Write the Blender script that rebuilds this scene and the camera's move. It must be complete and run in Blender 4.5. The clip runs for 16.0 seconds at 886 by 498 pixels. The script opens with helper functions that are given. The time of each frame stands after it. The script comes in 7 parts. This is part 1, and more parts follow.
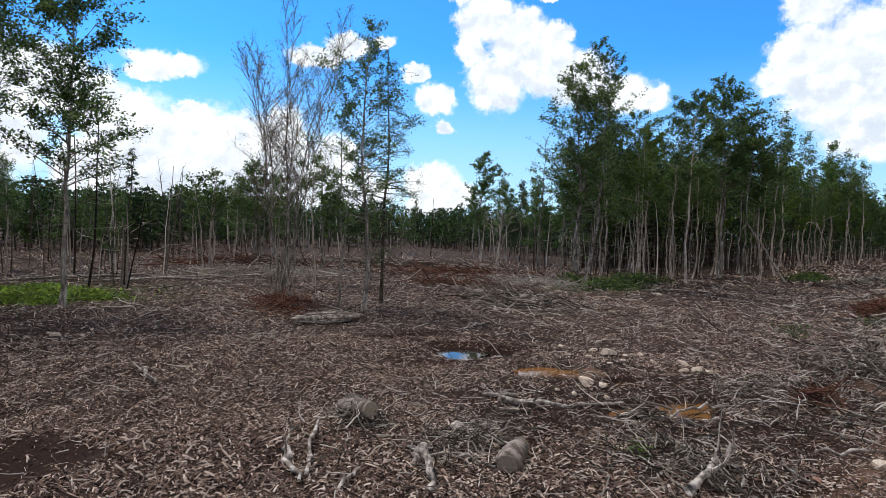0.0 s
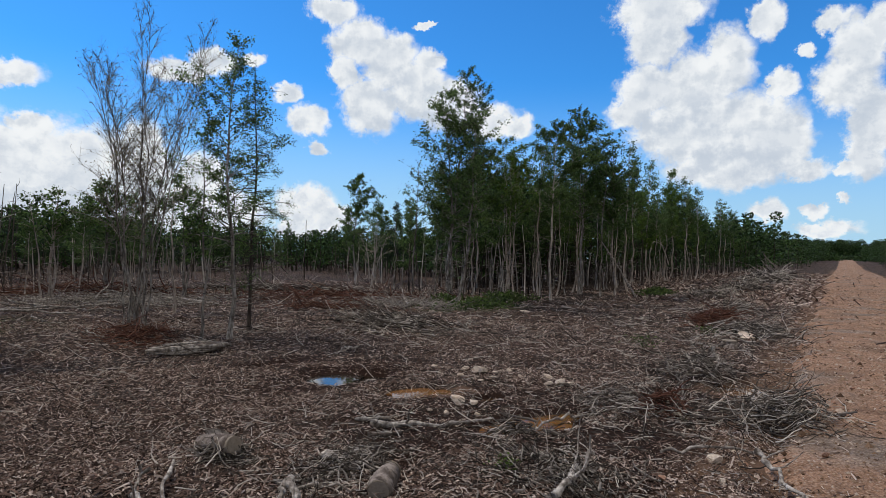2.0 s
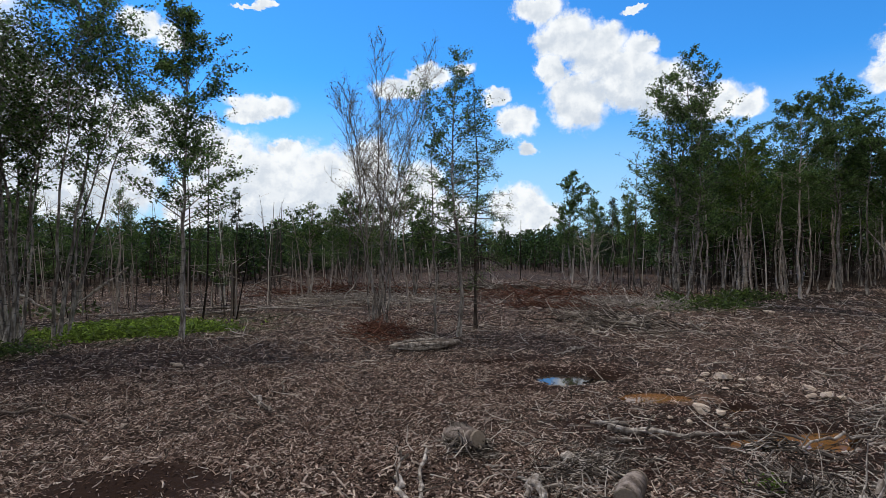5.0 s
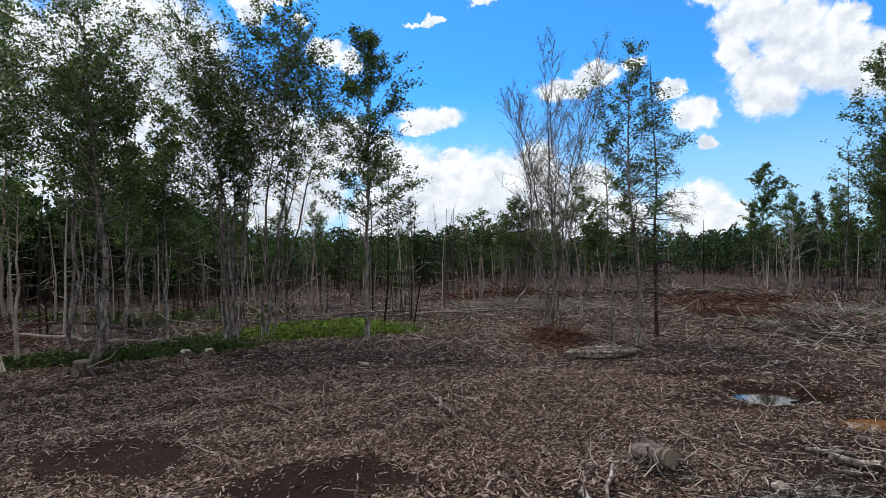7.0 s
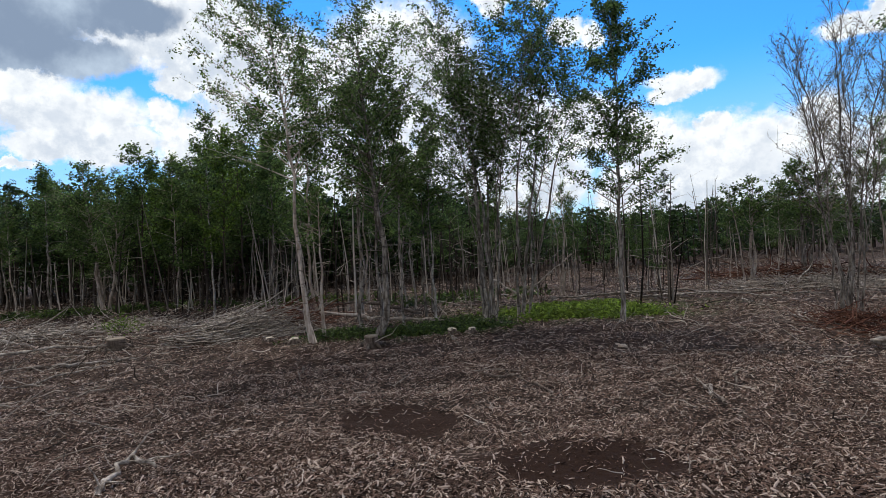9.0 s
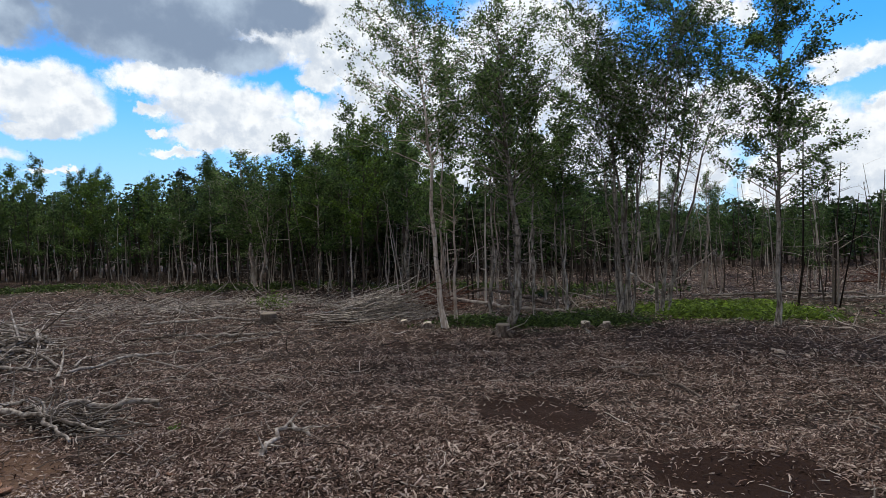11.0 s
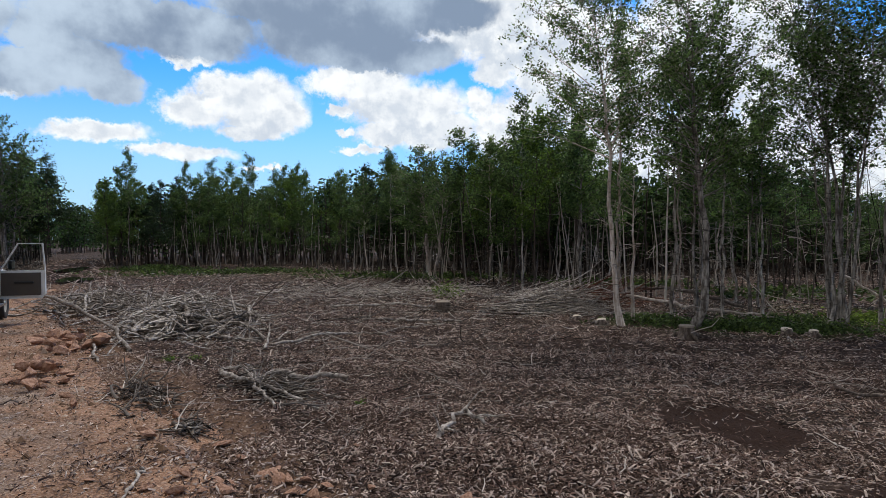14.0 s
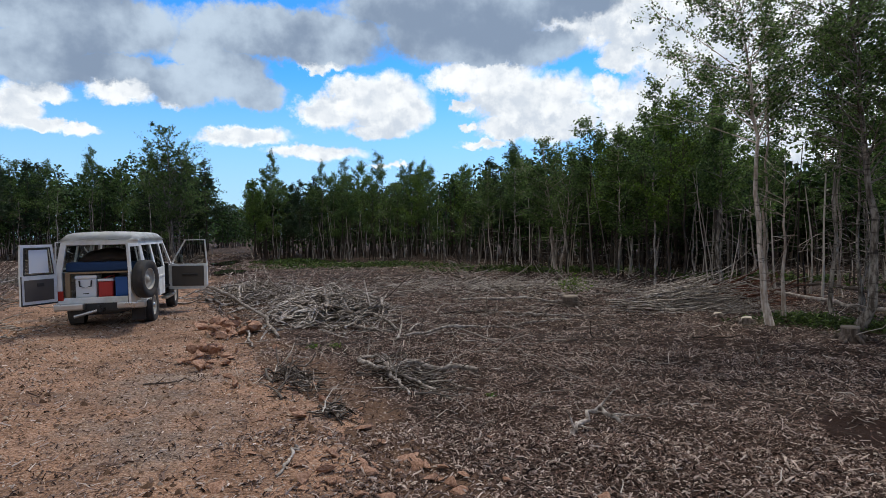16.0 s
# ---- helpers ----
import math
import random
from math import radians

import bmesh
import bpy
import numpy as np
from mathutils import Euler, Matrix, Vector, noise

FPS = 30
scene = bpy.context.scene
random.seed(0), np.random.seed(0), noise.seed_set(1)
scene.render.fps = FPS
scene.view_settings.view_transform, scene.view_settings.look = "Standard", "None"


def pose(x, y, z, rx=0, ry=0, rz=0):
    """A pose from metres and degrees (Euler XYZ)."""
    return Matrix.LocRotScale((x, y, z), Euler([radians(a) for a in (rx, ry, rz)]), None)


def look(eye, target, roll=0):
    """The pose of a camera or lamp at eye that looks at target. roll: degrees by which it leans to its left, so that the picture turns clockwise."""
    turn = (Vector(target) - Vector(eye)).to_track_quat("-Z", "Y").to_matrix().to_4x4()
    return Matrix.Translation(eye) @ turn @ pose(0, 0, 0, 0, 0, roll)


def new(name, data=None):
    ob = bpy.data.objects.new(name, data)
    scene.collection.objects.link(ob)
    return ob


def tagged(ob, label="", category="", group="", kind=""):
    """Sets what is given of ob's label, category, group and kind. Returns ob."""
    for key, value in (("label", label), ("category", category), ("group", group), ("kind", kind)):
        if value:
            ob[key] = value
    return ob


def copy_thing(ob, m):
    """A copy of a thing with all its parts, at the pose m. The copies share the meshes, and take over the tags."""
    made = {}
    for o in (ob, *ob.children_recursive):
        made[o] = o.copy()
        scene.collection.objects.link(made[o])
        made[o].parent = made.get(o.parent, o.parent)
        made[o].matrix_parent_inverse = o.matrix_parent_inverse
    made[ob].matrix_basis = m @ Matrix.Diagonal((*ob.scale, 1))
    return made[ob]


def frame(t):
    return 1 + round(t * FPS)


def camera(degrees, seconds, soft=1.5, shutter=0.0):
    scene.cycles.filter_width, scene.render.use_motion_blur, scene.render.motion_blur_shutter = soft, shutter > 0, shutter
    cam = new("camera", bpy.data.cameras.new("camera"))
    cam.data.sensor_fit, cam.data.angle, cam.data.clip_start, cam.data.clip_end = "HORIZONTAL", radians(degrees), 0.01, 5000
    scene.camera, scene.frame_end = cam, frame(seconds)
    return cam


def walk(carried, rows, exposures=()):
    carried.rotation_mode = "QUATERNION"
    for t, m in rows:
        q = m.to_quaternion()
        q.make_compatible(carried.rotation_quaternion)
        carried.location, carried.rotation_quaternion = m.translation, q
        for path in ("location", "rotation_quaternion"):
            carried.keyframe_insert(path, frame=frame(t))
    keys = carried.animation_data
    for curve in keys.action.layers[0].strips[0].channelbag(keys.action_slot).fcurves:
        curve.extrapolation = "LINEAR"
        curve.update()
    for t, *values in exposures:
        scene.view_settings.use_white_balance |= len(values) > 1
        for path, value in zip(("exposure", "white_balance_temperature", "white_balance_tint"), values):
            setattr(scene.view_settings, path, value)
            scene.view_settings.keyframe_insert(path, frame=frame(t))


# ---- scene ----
# camera: seconds, heading, tilt, lean, place
STEPS = [
    (0.0, -0.00, -1.88, 2.25, 0.048, -0.268, 1.922),
    (0.5, -4.88, -0.27, 2.17, 0.042, -0.295, 1.929),
    (1.0, -8.49, 0.34, 2.02, 0.048, -0.313, 1.925),
    (1.5, -11.28, 0.59, 1.94, 0.045, -0.324, 1.928),
    (2.0, -11.91, 0.64, 1.58, 0.052, -0.333, 1.925),
    (2.5, -10.02, 0.39, 1.14, 0.057, -0.325, 1.923),
    (3.0, -6.44, 0.36, 1.03, 0.047, -0.306, 1.928),
    (3.5, -1.70, 0.49, 1.08, 0.051, -0.267, 1.934),
    (4.0, 2.19, 0.44, 1.10, 0.046, -0.239, 1.935),
    (4.2, 3.61, 0.33, 0.85, 0.021, -0.214, 1.949),
    (6.3, 18.34, 0.25, -0.67, 0.124, -0.058, 1.959),
    (6.5, 20.48, 0.23, -0.68, 0.104, -0.044, 1.975),
    (7.0, 24.61, 0.74, -0.79, 0.114, -0.010, 1.964),
    (7.5, 31.39, 0.56, -0.88, 0.116, -0.017, 1.973),
    (8.0, 36.91, 0.63, -1.23, 0.124, -0.012, 1.972),
    (8.5, 43.55, -0.32, -0.89, 0.108, 0.010, 1.967),
    (8.7, 45.84, -0.32, -1.91, 0.098, 0.018, 1.957),
    (10.8, 58.55, -0.54, -1.78, -0.055, 0.172, 1.979),
    (11.0, 60.54, -0.86, -1.54, -0.049, 0.188, 1.971),
    (11.5, 66.31, -1.04, -1.02, -0.022, 0.239, 1.949),
    (12.0, 71.22, -0.74, -0.43, -0.031, 0.262, 1.956),
    (12.5, 74.78, -0.68, -0.21, -0.067, 0.270, 1.958),
    (13.0, 75.50, -0.71, -0.23, -0.107, 0.275, 1.962),
    (13.5, 76.22, -0.93, -0.35, -0.113, 0.285, 1.961),
    (14.0, 76.81, -1.22, -0.49, -0.106, 0.311, 1.944),
    (14.5, 78.60, -1.58, -0.63, -0.090, 0.312, 1.928),
    (15.0, 81.30, -1.70, -0.77, -0.108, 0.304, 1.936),
    (15.5, 84.78, -1.72, -0.97, -0.161, 0.300, 1.942),
    (16.0, 88.69, -1.69, -1.05, -0.196, 0.300, 1.955),
]
cam = camera(73.8, 16.0, soft=0.55)
walk(cam, [(t, pose(x, y, z, 90 + tilt, 0, turn - 90) @ pose(0, 0, 0, 0, 0, lean))
           for t, turn, tilt, lean, x, y, z in STEPS],
     exposures=((0.0, 0.24), (0.5, 0.0), (1.4, -0.20), (3.5, -0.18), (6.3, 0.02), (9.0, 0.05), (12.0, -0.02), (16.0, -0.02)))

# ---------------------------------------------------------------- world and light
SUN_TURN, SUN_HEIGHT = 58.0, 58.0     # where the sun stands, behind broken cloud


class Nodes:
    """Short hand for node trees."""

    def __init__(self, tree):
        self.t = tree
        tree.nodes.clear()

    def add(self, kind, inputs=()):
        n = self.t.nodes.new(kind)
        for k, v in dict(inputs).items():
            self.put(n.inputs[k], v)
        return n

    def put(self, socket, v):
        if isinstance(v, bpy.types.NodeSocket):
            self.t.links.new(v, socket)
        else:
            socket.default_value = v

    def math(self, op, a, b=0.0, c=0.0, clamp=False):
        n = self.add("ShaderNodeMath")
        n.operation, n.use_clamp = op, clamp
        for s, v in zip(n.inputs, (a, b, c)):
            self.put(s, v)
        return n.outputs[0]

    def vec(self, op, *args):
        n = self.add("ShaderNodeVectorMath")
        n.operation = op
        for s, v in zip(n.inputs, args):
            self.put(s, v)
        return n.outputs["Value"] if op in ("LENGTH", "DOT_PRODUCT", "DISTANCE") else n.outputs[0]

    def noise(self, where, scale, detail=4.0, rough=0.55, warp=0.0):
        n = self.add("ShaderNodeTexNoise", inputs={"Vector": where, "Scale": scale, "Detail": detail,
                                                  "Roughness": rough, "Distortion": warp})
        return n.outputs["Fac"], n.outputs["Color"]

    def ramp(self, fac, *stops):
        n = self.add("ShaderNodeValToRGB", inputs={"Fac": fac})
        el = n.color_ramp.elements
        while len(el) < len(stops):
            el.new(0.5)
        for e, (p, c) in zip(el, stops):
            e.position = p
            e.color = (*c, 1) if len(c) == 3 else c
        return n.outputs[0]

    def mix(self, fac, a, b, how="MIX"):
        n = self.add("ShaderNodeMix")
        n.data_type, n.blend_type = "RGBA", how
        self.put(n.inputs[0], fac)
        self.put(n.inputs[6], a)
        self.put(n.inputs[7], b)
        return n.outputs[2]

    def smooth(self, v, lo, hi, to0=0.0, to1=1.0):
        n = self.add("ShaderNodeMapRange", inputs={"Value": v, "From Min": lo, "From Max": hi, "To Min": to0, "To Max": to1})
        n.interpolation_type = "SMOOTHSTEP"
        return n.outputs[0]


# clouds as soft shapes: heading, height, half width, half height in degrees
TALL_CLOUD = [(-0.7, 22, 2.2, 1.1), (-3.5, 19.6, 2.8, 1.9), (-2, 16.7, 1.3, 1.5), (-6.3, 18, 2.5, 2.5), (-4.5, 14.1, 2.6, 2.5), (-8.8, 15.6, 2.7, 2.6), (-11.9,
    14.2, 3.3, 2.1), (-16.3, 12.9, 2.5, 1.5), (-10.1, 18.2, 1.6, 1), (-10, 21.4, 0.8, 0.2), (3.2, 14.6, 1.3, 1), (1.3, 12.2, 1.7, 1.3), (0.2, 9.8, 1.1,
    0.6)]
GREAT_CLOUD = [(-31.7, 21.9, 3.9, 2), (-31.3, 19.6, 2.5, 2.1), (-37.4, 17.2, 2, 2.7), (-34.7, 15.6, 3.3, 2.8), (-30.9, 15.4, 3, 2.2), (-29.4, 13.7, 2.2, 1.7),
    (-35.3, 11.7, 5.6, 2.9), (-39.3, 11, 3.9, 3.3), (-37.2, 8.2, 4.5, 1.6), (-41.9, 10.3, 1.9, 2.8), (-43.1, 7.9, 1.6, 1), (-41.4, 14.9, 1.3, 1.1)]
ROAD_CLOUDS = [(-40.4, 20.1, 1.2, 1.5), (-45.1, 19.2, 1.3, 0.9), (-43.2, 17.1, 0.6, 0.5), (-46.8, 16.8, 1.7, 2.3), (-46.1, 14.4, 2.1, 2.1), (-47.8, 11.2, 1.6, 2.6),
    (-47.3, 8.6, 1.5, 1.8), (-40.7, 4.5, 1.3, 0.9), (-44.4, 4.4, 1, 0.5), (-44.8, 3, 2.1, 0.6), (-46.1, 5.3, 0.4, 0.5), (-45.7, 7.8, 0.8, 0.6), (-48.3,
    18.2, 1.1, 1.6)]
LOW_CLOUDS = [(25.7, 13.2, 3, 1), (26.9, 12.1, 1.7, 0.6), (27.7, 9, 2.1, 1.4), (23.4, 9.4, 1.6, 0.8), (25.5, 6.8, 3.9, 2.6), (20.1, 7.7, 2.6, 2), (21.9, 5.1, 5.1,
    2), (26.3, 2.9, 3.8, 2.4), (16.6, 5.9, 3, 3.1), (18.5, 2.7, 2.9, 1.5), (1.1, 4.3, 2.7, 1.9), (-0.3, 3.3, 2.7, 1.4), (1.8, 2.1, 2.2, 0.9), (12.8, 15.3,
    2.1, 0.9), (10.7, 16.2, 1.2, 0.9), (6.5, 17.3, 1.1, 0.5), (33.4, 18.1, 1, 1.1), (-9.3, 21.2, 1, 0.3), (-18.9, 12.5, 1.4, 1), (15.2, 8, 2, 2.6), (10.5,
    6.2, 2.1, 2.1), (30.9, 9.5, 2.3, 2.2), (31.6, 4, 2.3, 2.3)]
BROKEN_CLOUDS = [(25.4, 21.9, 0.8, 0.4), (26.5, 21.5, 1.4, 0.2), (20.5, 23.3, 1, 0.5), (42.4, 22.2, 1.4, 1.3), (38.1, 21.5, 1, 0.4), (35.7, 18.9, 1.5, 1.2), (40.3,
    8.3, 3.6, 3.1), (38.7, 5.7, 4.1, 2.6), (40.7, 11.9, 2, 1.5), (34.5, 10.6, 3.2, 2.6), (9.5, 16.6, 1.7, 0.9), (72.2, 19.2, 3.3, 1.3), (69.5, 17.8, 2.3,
    1.1), (71.5, 15.2, 1.9, 1.1), (73.3, 12.6, 1.4, 1.3), (67.6, 14.6, 2.4, 1.8), (64.6, 19, 2.6, 2.2), (66, 13.5, 2.1, 1.8), (60.2, 16.8, 2.8, 2.3),
    (58.8, 12.1, 2.8, 2), (55.8, 18.6, 2, 1.9)]
BACKLIT_CLOUDS = [(54.5, 6.8, 2.5, 4.1), (45.7, 8.9, 3.2, 3.2), (41.4, 6.8, 3.3, 3.2), (49.7, 19.5, 1.6, 1), (42.4, 22.4, 1.7, 1), (39.9, 23.1, 1.3, 0.3), (64.5, 16.9,
    3.1, 2.2), (67.2, 15.1, 2.1, 2), (53.7, 19.5, 1.8, 0.9), (57.5, 14.9, 2.9, 2.4), (52.8, 10.6, 2.3, 1.9), (48.8, 5.5, 2.1, 1.9), (40.9, 6.3, 2.2, 2.2),
    (44.7, 10.7, 1.6, 1.8)]
HEAPED_CLOUDS = [(71.9, 20.2, 4.9, 2.1), (75.8, 18.1, 1.6, 1.2), (93.9, 12.2, 3.7, 2.5), (96.8, 13, 2.4, 1.6), (91.9, 11.5, 2.1, 1.7), (99.6, 11.5, 2.8, 1.6), (94.4,
    9.9, 3, 0.8), (84.5, 14.3, 5.1, 1.5), (80.2, 12.3, 6, 2.1), (78, 10.2, 4.6, 1.9), (81.8, 9.7, 3.3, 1.2), (86.4, 11.8, 1.1, 0.6), (86.1, 10, 0.7, 0.4),
    (84.6, 8.2, 1.8, 0.4), (70.6, 16.3, 2.7, 1.3), (106.9, 9, 3.7, 0.8), (100.6, 7.6, 3.9, 0.7), (93.9, 6.3, 1.9, 0.2), (112.8, 12.2, 0.9, 1), (100, 15.4,
    2.1, 0.6)]
WEST_CLOUDS = [(116.9, 12.3, 2.5, 0.9), (115.4, 12.9, 1.7, 0.9), (123, 11.7, 2.2, 0.7), (123.1, 9.3, 2.3, 0.6), (120, 9.1, 1.3, 0.5), (124.2, 10.3, 1.4, 1.7)]
GREY_CLOUDS = [(103.1, 18.1, 10, 2.2), (108.6, 14.3, 3.5, 2.6), (105.8, 12.8, 2.5, 1.5), (100, 17.1, 5.5, 1.8), (86.6, 18.6, 7.9, 2.9), (80.1, 16.9, 4.9, 1.7),
    (84.5, 16.3, 3.7, 1), (110.5, 16.1, 2.6, 2.1), (88.6, 20.4, 10.3, 1.9), (77.9, 20.7, 6.5, 1.9), (119.4,
    17.3, 8, 2.5), (122.9, 14.2, 4.5, 2.1), (118.3, 14, 4.9, 1.3), (111.8, 13.2, 3.2, 1.9)]
SOFT_CLOUDS = [(51.8, 16.4, 7.2, 6.0), (49, 6.4, 9.0, 3.8), (63.4, 15.1, 6.8, 5.0), (71.7, 20, 8.4, 3.4), (40.6, 8, 6.2, 6.0), (21.1, 6.0, 9.0, 3.6),
    (60, 8, 6.0, 4.0), (70, 10, 4.0, 3.0), (46, 12, 5.0, 4.0), (-36, 12, 5.4, 2.8), (12, 3.4, 7.0, 2.2), (27.5, 5.5, 4.5, 4.5)]
WHITE_CLOUDS = SOFT_CLOUDS + TALL_CLOUD + GREAT_CLOUD + ROAD_CLOUDS + LOW_CLOUDS + BROKEN_CLOUDS + BACKLIT_CLOUDS + HEAPED_CLOUDS + WEST_CLOUDS


def make_world():
    w = bpy.data.worlds.new("sky")
    w.use_nodes = True
    n = Nodes(w.node_tree)
    sky = n.add("ShaderNodeTexSky")
    sky.sky_type, sky.sun_disc = "NISHITA", False
    sky.sun_elevation, sky.sun_rotation = radians(SUN_HEIGHT), radians(90 - SUN_TURN)
    sky.altitude, sky.air_density, sky.dust_density, sky.ozone_density = 200.0, 1.0, 0.3, 3.0
    way = n.add("ShaderNodeTexCoord").outputs["Generated"]
    split = n.add("ShaderNodeSeparateXYZ", inputs={0: way})
    turn = n.math("MULTIPLY", n.math("ARCTAN2", split.outputs[1], split.outputs[0]), 57.29578)
    high = n.math("MULTIPLY", n.math("ARCSINE", split.outputs[2]), 57.29578)
    flat = n.add("ShaderNodeCombineXYZ", inputs={0: turn, 1: high, 2: 0.0}).outputs[0]
    # billows: three sizes of warping
    off = None
    for scale, detail, wide, tall in ((0.30, 2.0, 2.2, 1.8), (0.85, 4.0, 1.5, 1.3), (2.6, 5.0, 0.7, 0.6)):
        step = n.vec("MULTIPLY_ADD", n.noise(flat, scale, detail, 0.6)[1], (wide, tall, 0.0), (-wide / 2, -tall / 2, 0.0))
        off = step if off is None else n.vec("ADD", off, step)
    at = n.vec("ADD", flat, off)

    def near(blobs, spot):
        best = None
        for a, e, ra, re in blobs:
            d = n.vec("LENGTH", n.vec("MULTIPLY_ADD", spot, (1 / ra, 1 / re, 0.0), (-a / ra, -e / re, 0.0)))
            best = d if best is None else n.math("MINIMUM", best, d)
        return best

    white = near(WHITE_CLOUDS, at)
    above = near(TALL_CLOUD + GREAT_CLOUD + ROAD_CLOUDS + HEAPED_CLOUDS + SOFT_CLOUDS, n.vec("ADD", at, (0.8, 2.6, 0.0)))
    grey = near(GREY_CLOUDS, at)
    puff = n.noise(flat, 0.45, 7.0, 0.6)[0]
    # far from what is seen: broken cloud all round
    wide = n.smooth(n.noise(way, 2.2, 8.0, 0.6)[0], 0.36, 0.52)
    hidden = n.math("MAXIMUM", n.smooth(high, 36.0, 46.0),
                    n.math("MAXIMUM", n.smooth(turn, 128.0, 140.0), n.smooth(turn, -54.0, -62.0)))
    ragged = n.math("MULTIPLY_ADD", n.noise(flat, 1.3, 8.0, 0.66)[0], 0.55, -0.32)
    white = n.math("ADD", white, ragged)
    cover = n.smooth(white, n.math("MULTIPLY_ADD", puff, 0.50, 1.02), n.math("MULTIPLY_ADD", puff, -0.50, 1.02))
    dark = n.smooth(n.math("ADD", grey, n.math("MULTIPLY", ragged, 0.5)), 1.18, 0.80)
    # bodies of cloud: bright rims, softly grey bellies
    belly = n.math("MULTIPLY", n.smooth(n.noise(flat, 0.24, 5.0, 0.5)[0], 0.60, 0.42), n.smooth(white, 0.95, 0.4))
    relief = n.math("SUBTRACT", n.noise(flat, 0.55, 7.0, 0.6)[0],
                    n.noise(n.vec("ADD", flat, (0.4, 0.9, 0.0)), 0.55, 7.0, 0.6)[0])
    lit = n.mix(n.smooth(relief, -0.24, 0.10), (7.6, 8.2, 8.9, 1), (10.2, 10.5, 10.7, 1))
    under = n.math("MULTIPLY", n.smooth(above, 1.25, 0.35), n.smooth(n.noise(flat, 0.5, 6.0, 0.6)[0], 0.30, 0.62))
    lit = n.mix(n.math("MAXIMUM", n.math("MULTIPLY", belly, 0.45), n.math("MULTIPLY", under, 0.85)), lit, (6.0, 6.8, 7.9, 1))
    blue = n.mix(1.0, sky.outputs[0], (0.36, 1.22, 1.95, 1), "MULTIPLY")
    blue = n.mix(n.math("MULTIPLY", n.smooth(high, 17.0, 0.0), 0.85), blue, (5.4, 7.6, 9.4, 1))
    out = n.mix(cover, blue, lit)
    heavy = n.mix(n.smooth(n.noise(flat, 0.13, 6.0, 0.55)[0], 0.36, 0.64), (2.5, 3.3, 4.6, 1), (5.6, 6.8, 8.2, 1))
    out = n.mix(dark, out, heavy)
    out = n.mix(n.math("MULTIPLY", wide, hidden), out, n.mix(puff, (4.0, 3.95, 3.9, 1), (7.6, 7.5, 7.3, 1)))
    bg = n.add("ShaderNodeBackground", inputs={"Color": out, "Strength": 0.1})
    end = n.add("ShaderNodeOutputWorld", inputs={"Surface": bg.outputs[0]})
    scene.world = w


make_world()
sun = new("sun", bpy.data.lights.new("sun", "SUN"))
sun.data.energy, sun.data.angle, sun.data.color = 2.5, radians(10), (1.0, 0.95, 0.88)
sun.matrix_world = look((0, 0, 30), (-math.cos(radians(SUN_TURN)), -math.sin(radians(SUN_TURN)),
                                     30 - math.tan(radians(SUN_HEIGHT))))
tagged(sun, kind="structure")

# ---------------------------------------------------------------- materials
def material(name, rough=0.8, metal=0.0, shine=0.1):
    m = bpy.data.materials.new(name)
    m.use_nodes = True
    n = Nodes(m.node_tree)
    b = n.add("ShaderNodeBsdfPrincipled", {"Roughness": rough, "Metallic": metal, "Specular IOR Level": shine})
    n.add("ShaderNodeOutputMaterial", {"Surface": b.outputs[0]})
    return m, n, b


def bump(n, b, height, strength=0.5, far=0.02):
    k = n.add("ShaderNodeBump", {"Height": height, "Strength": strength, "Distance": far})
    n.put(b.inputs["Normal"], k.outputs[0])


def here(n):
    return n.add("ShaderNodeNewGeometry").outputs["Position"]


def own(n):
    return n.add("ShaderNodeTexCoord").outputs["Object"]


def island(n):
    return n.add("ShaderNodeNewGeometry").outputs["Random Per Island"]


def by_object(n):
    return n.add("ShaderNodeObjectInfo").outputs["Random"]


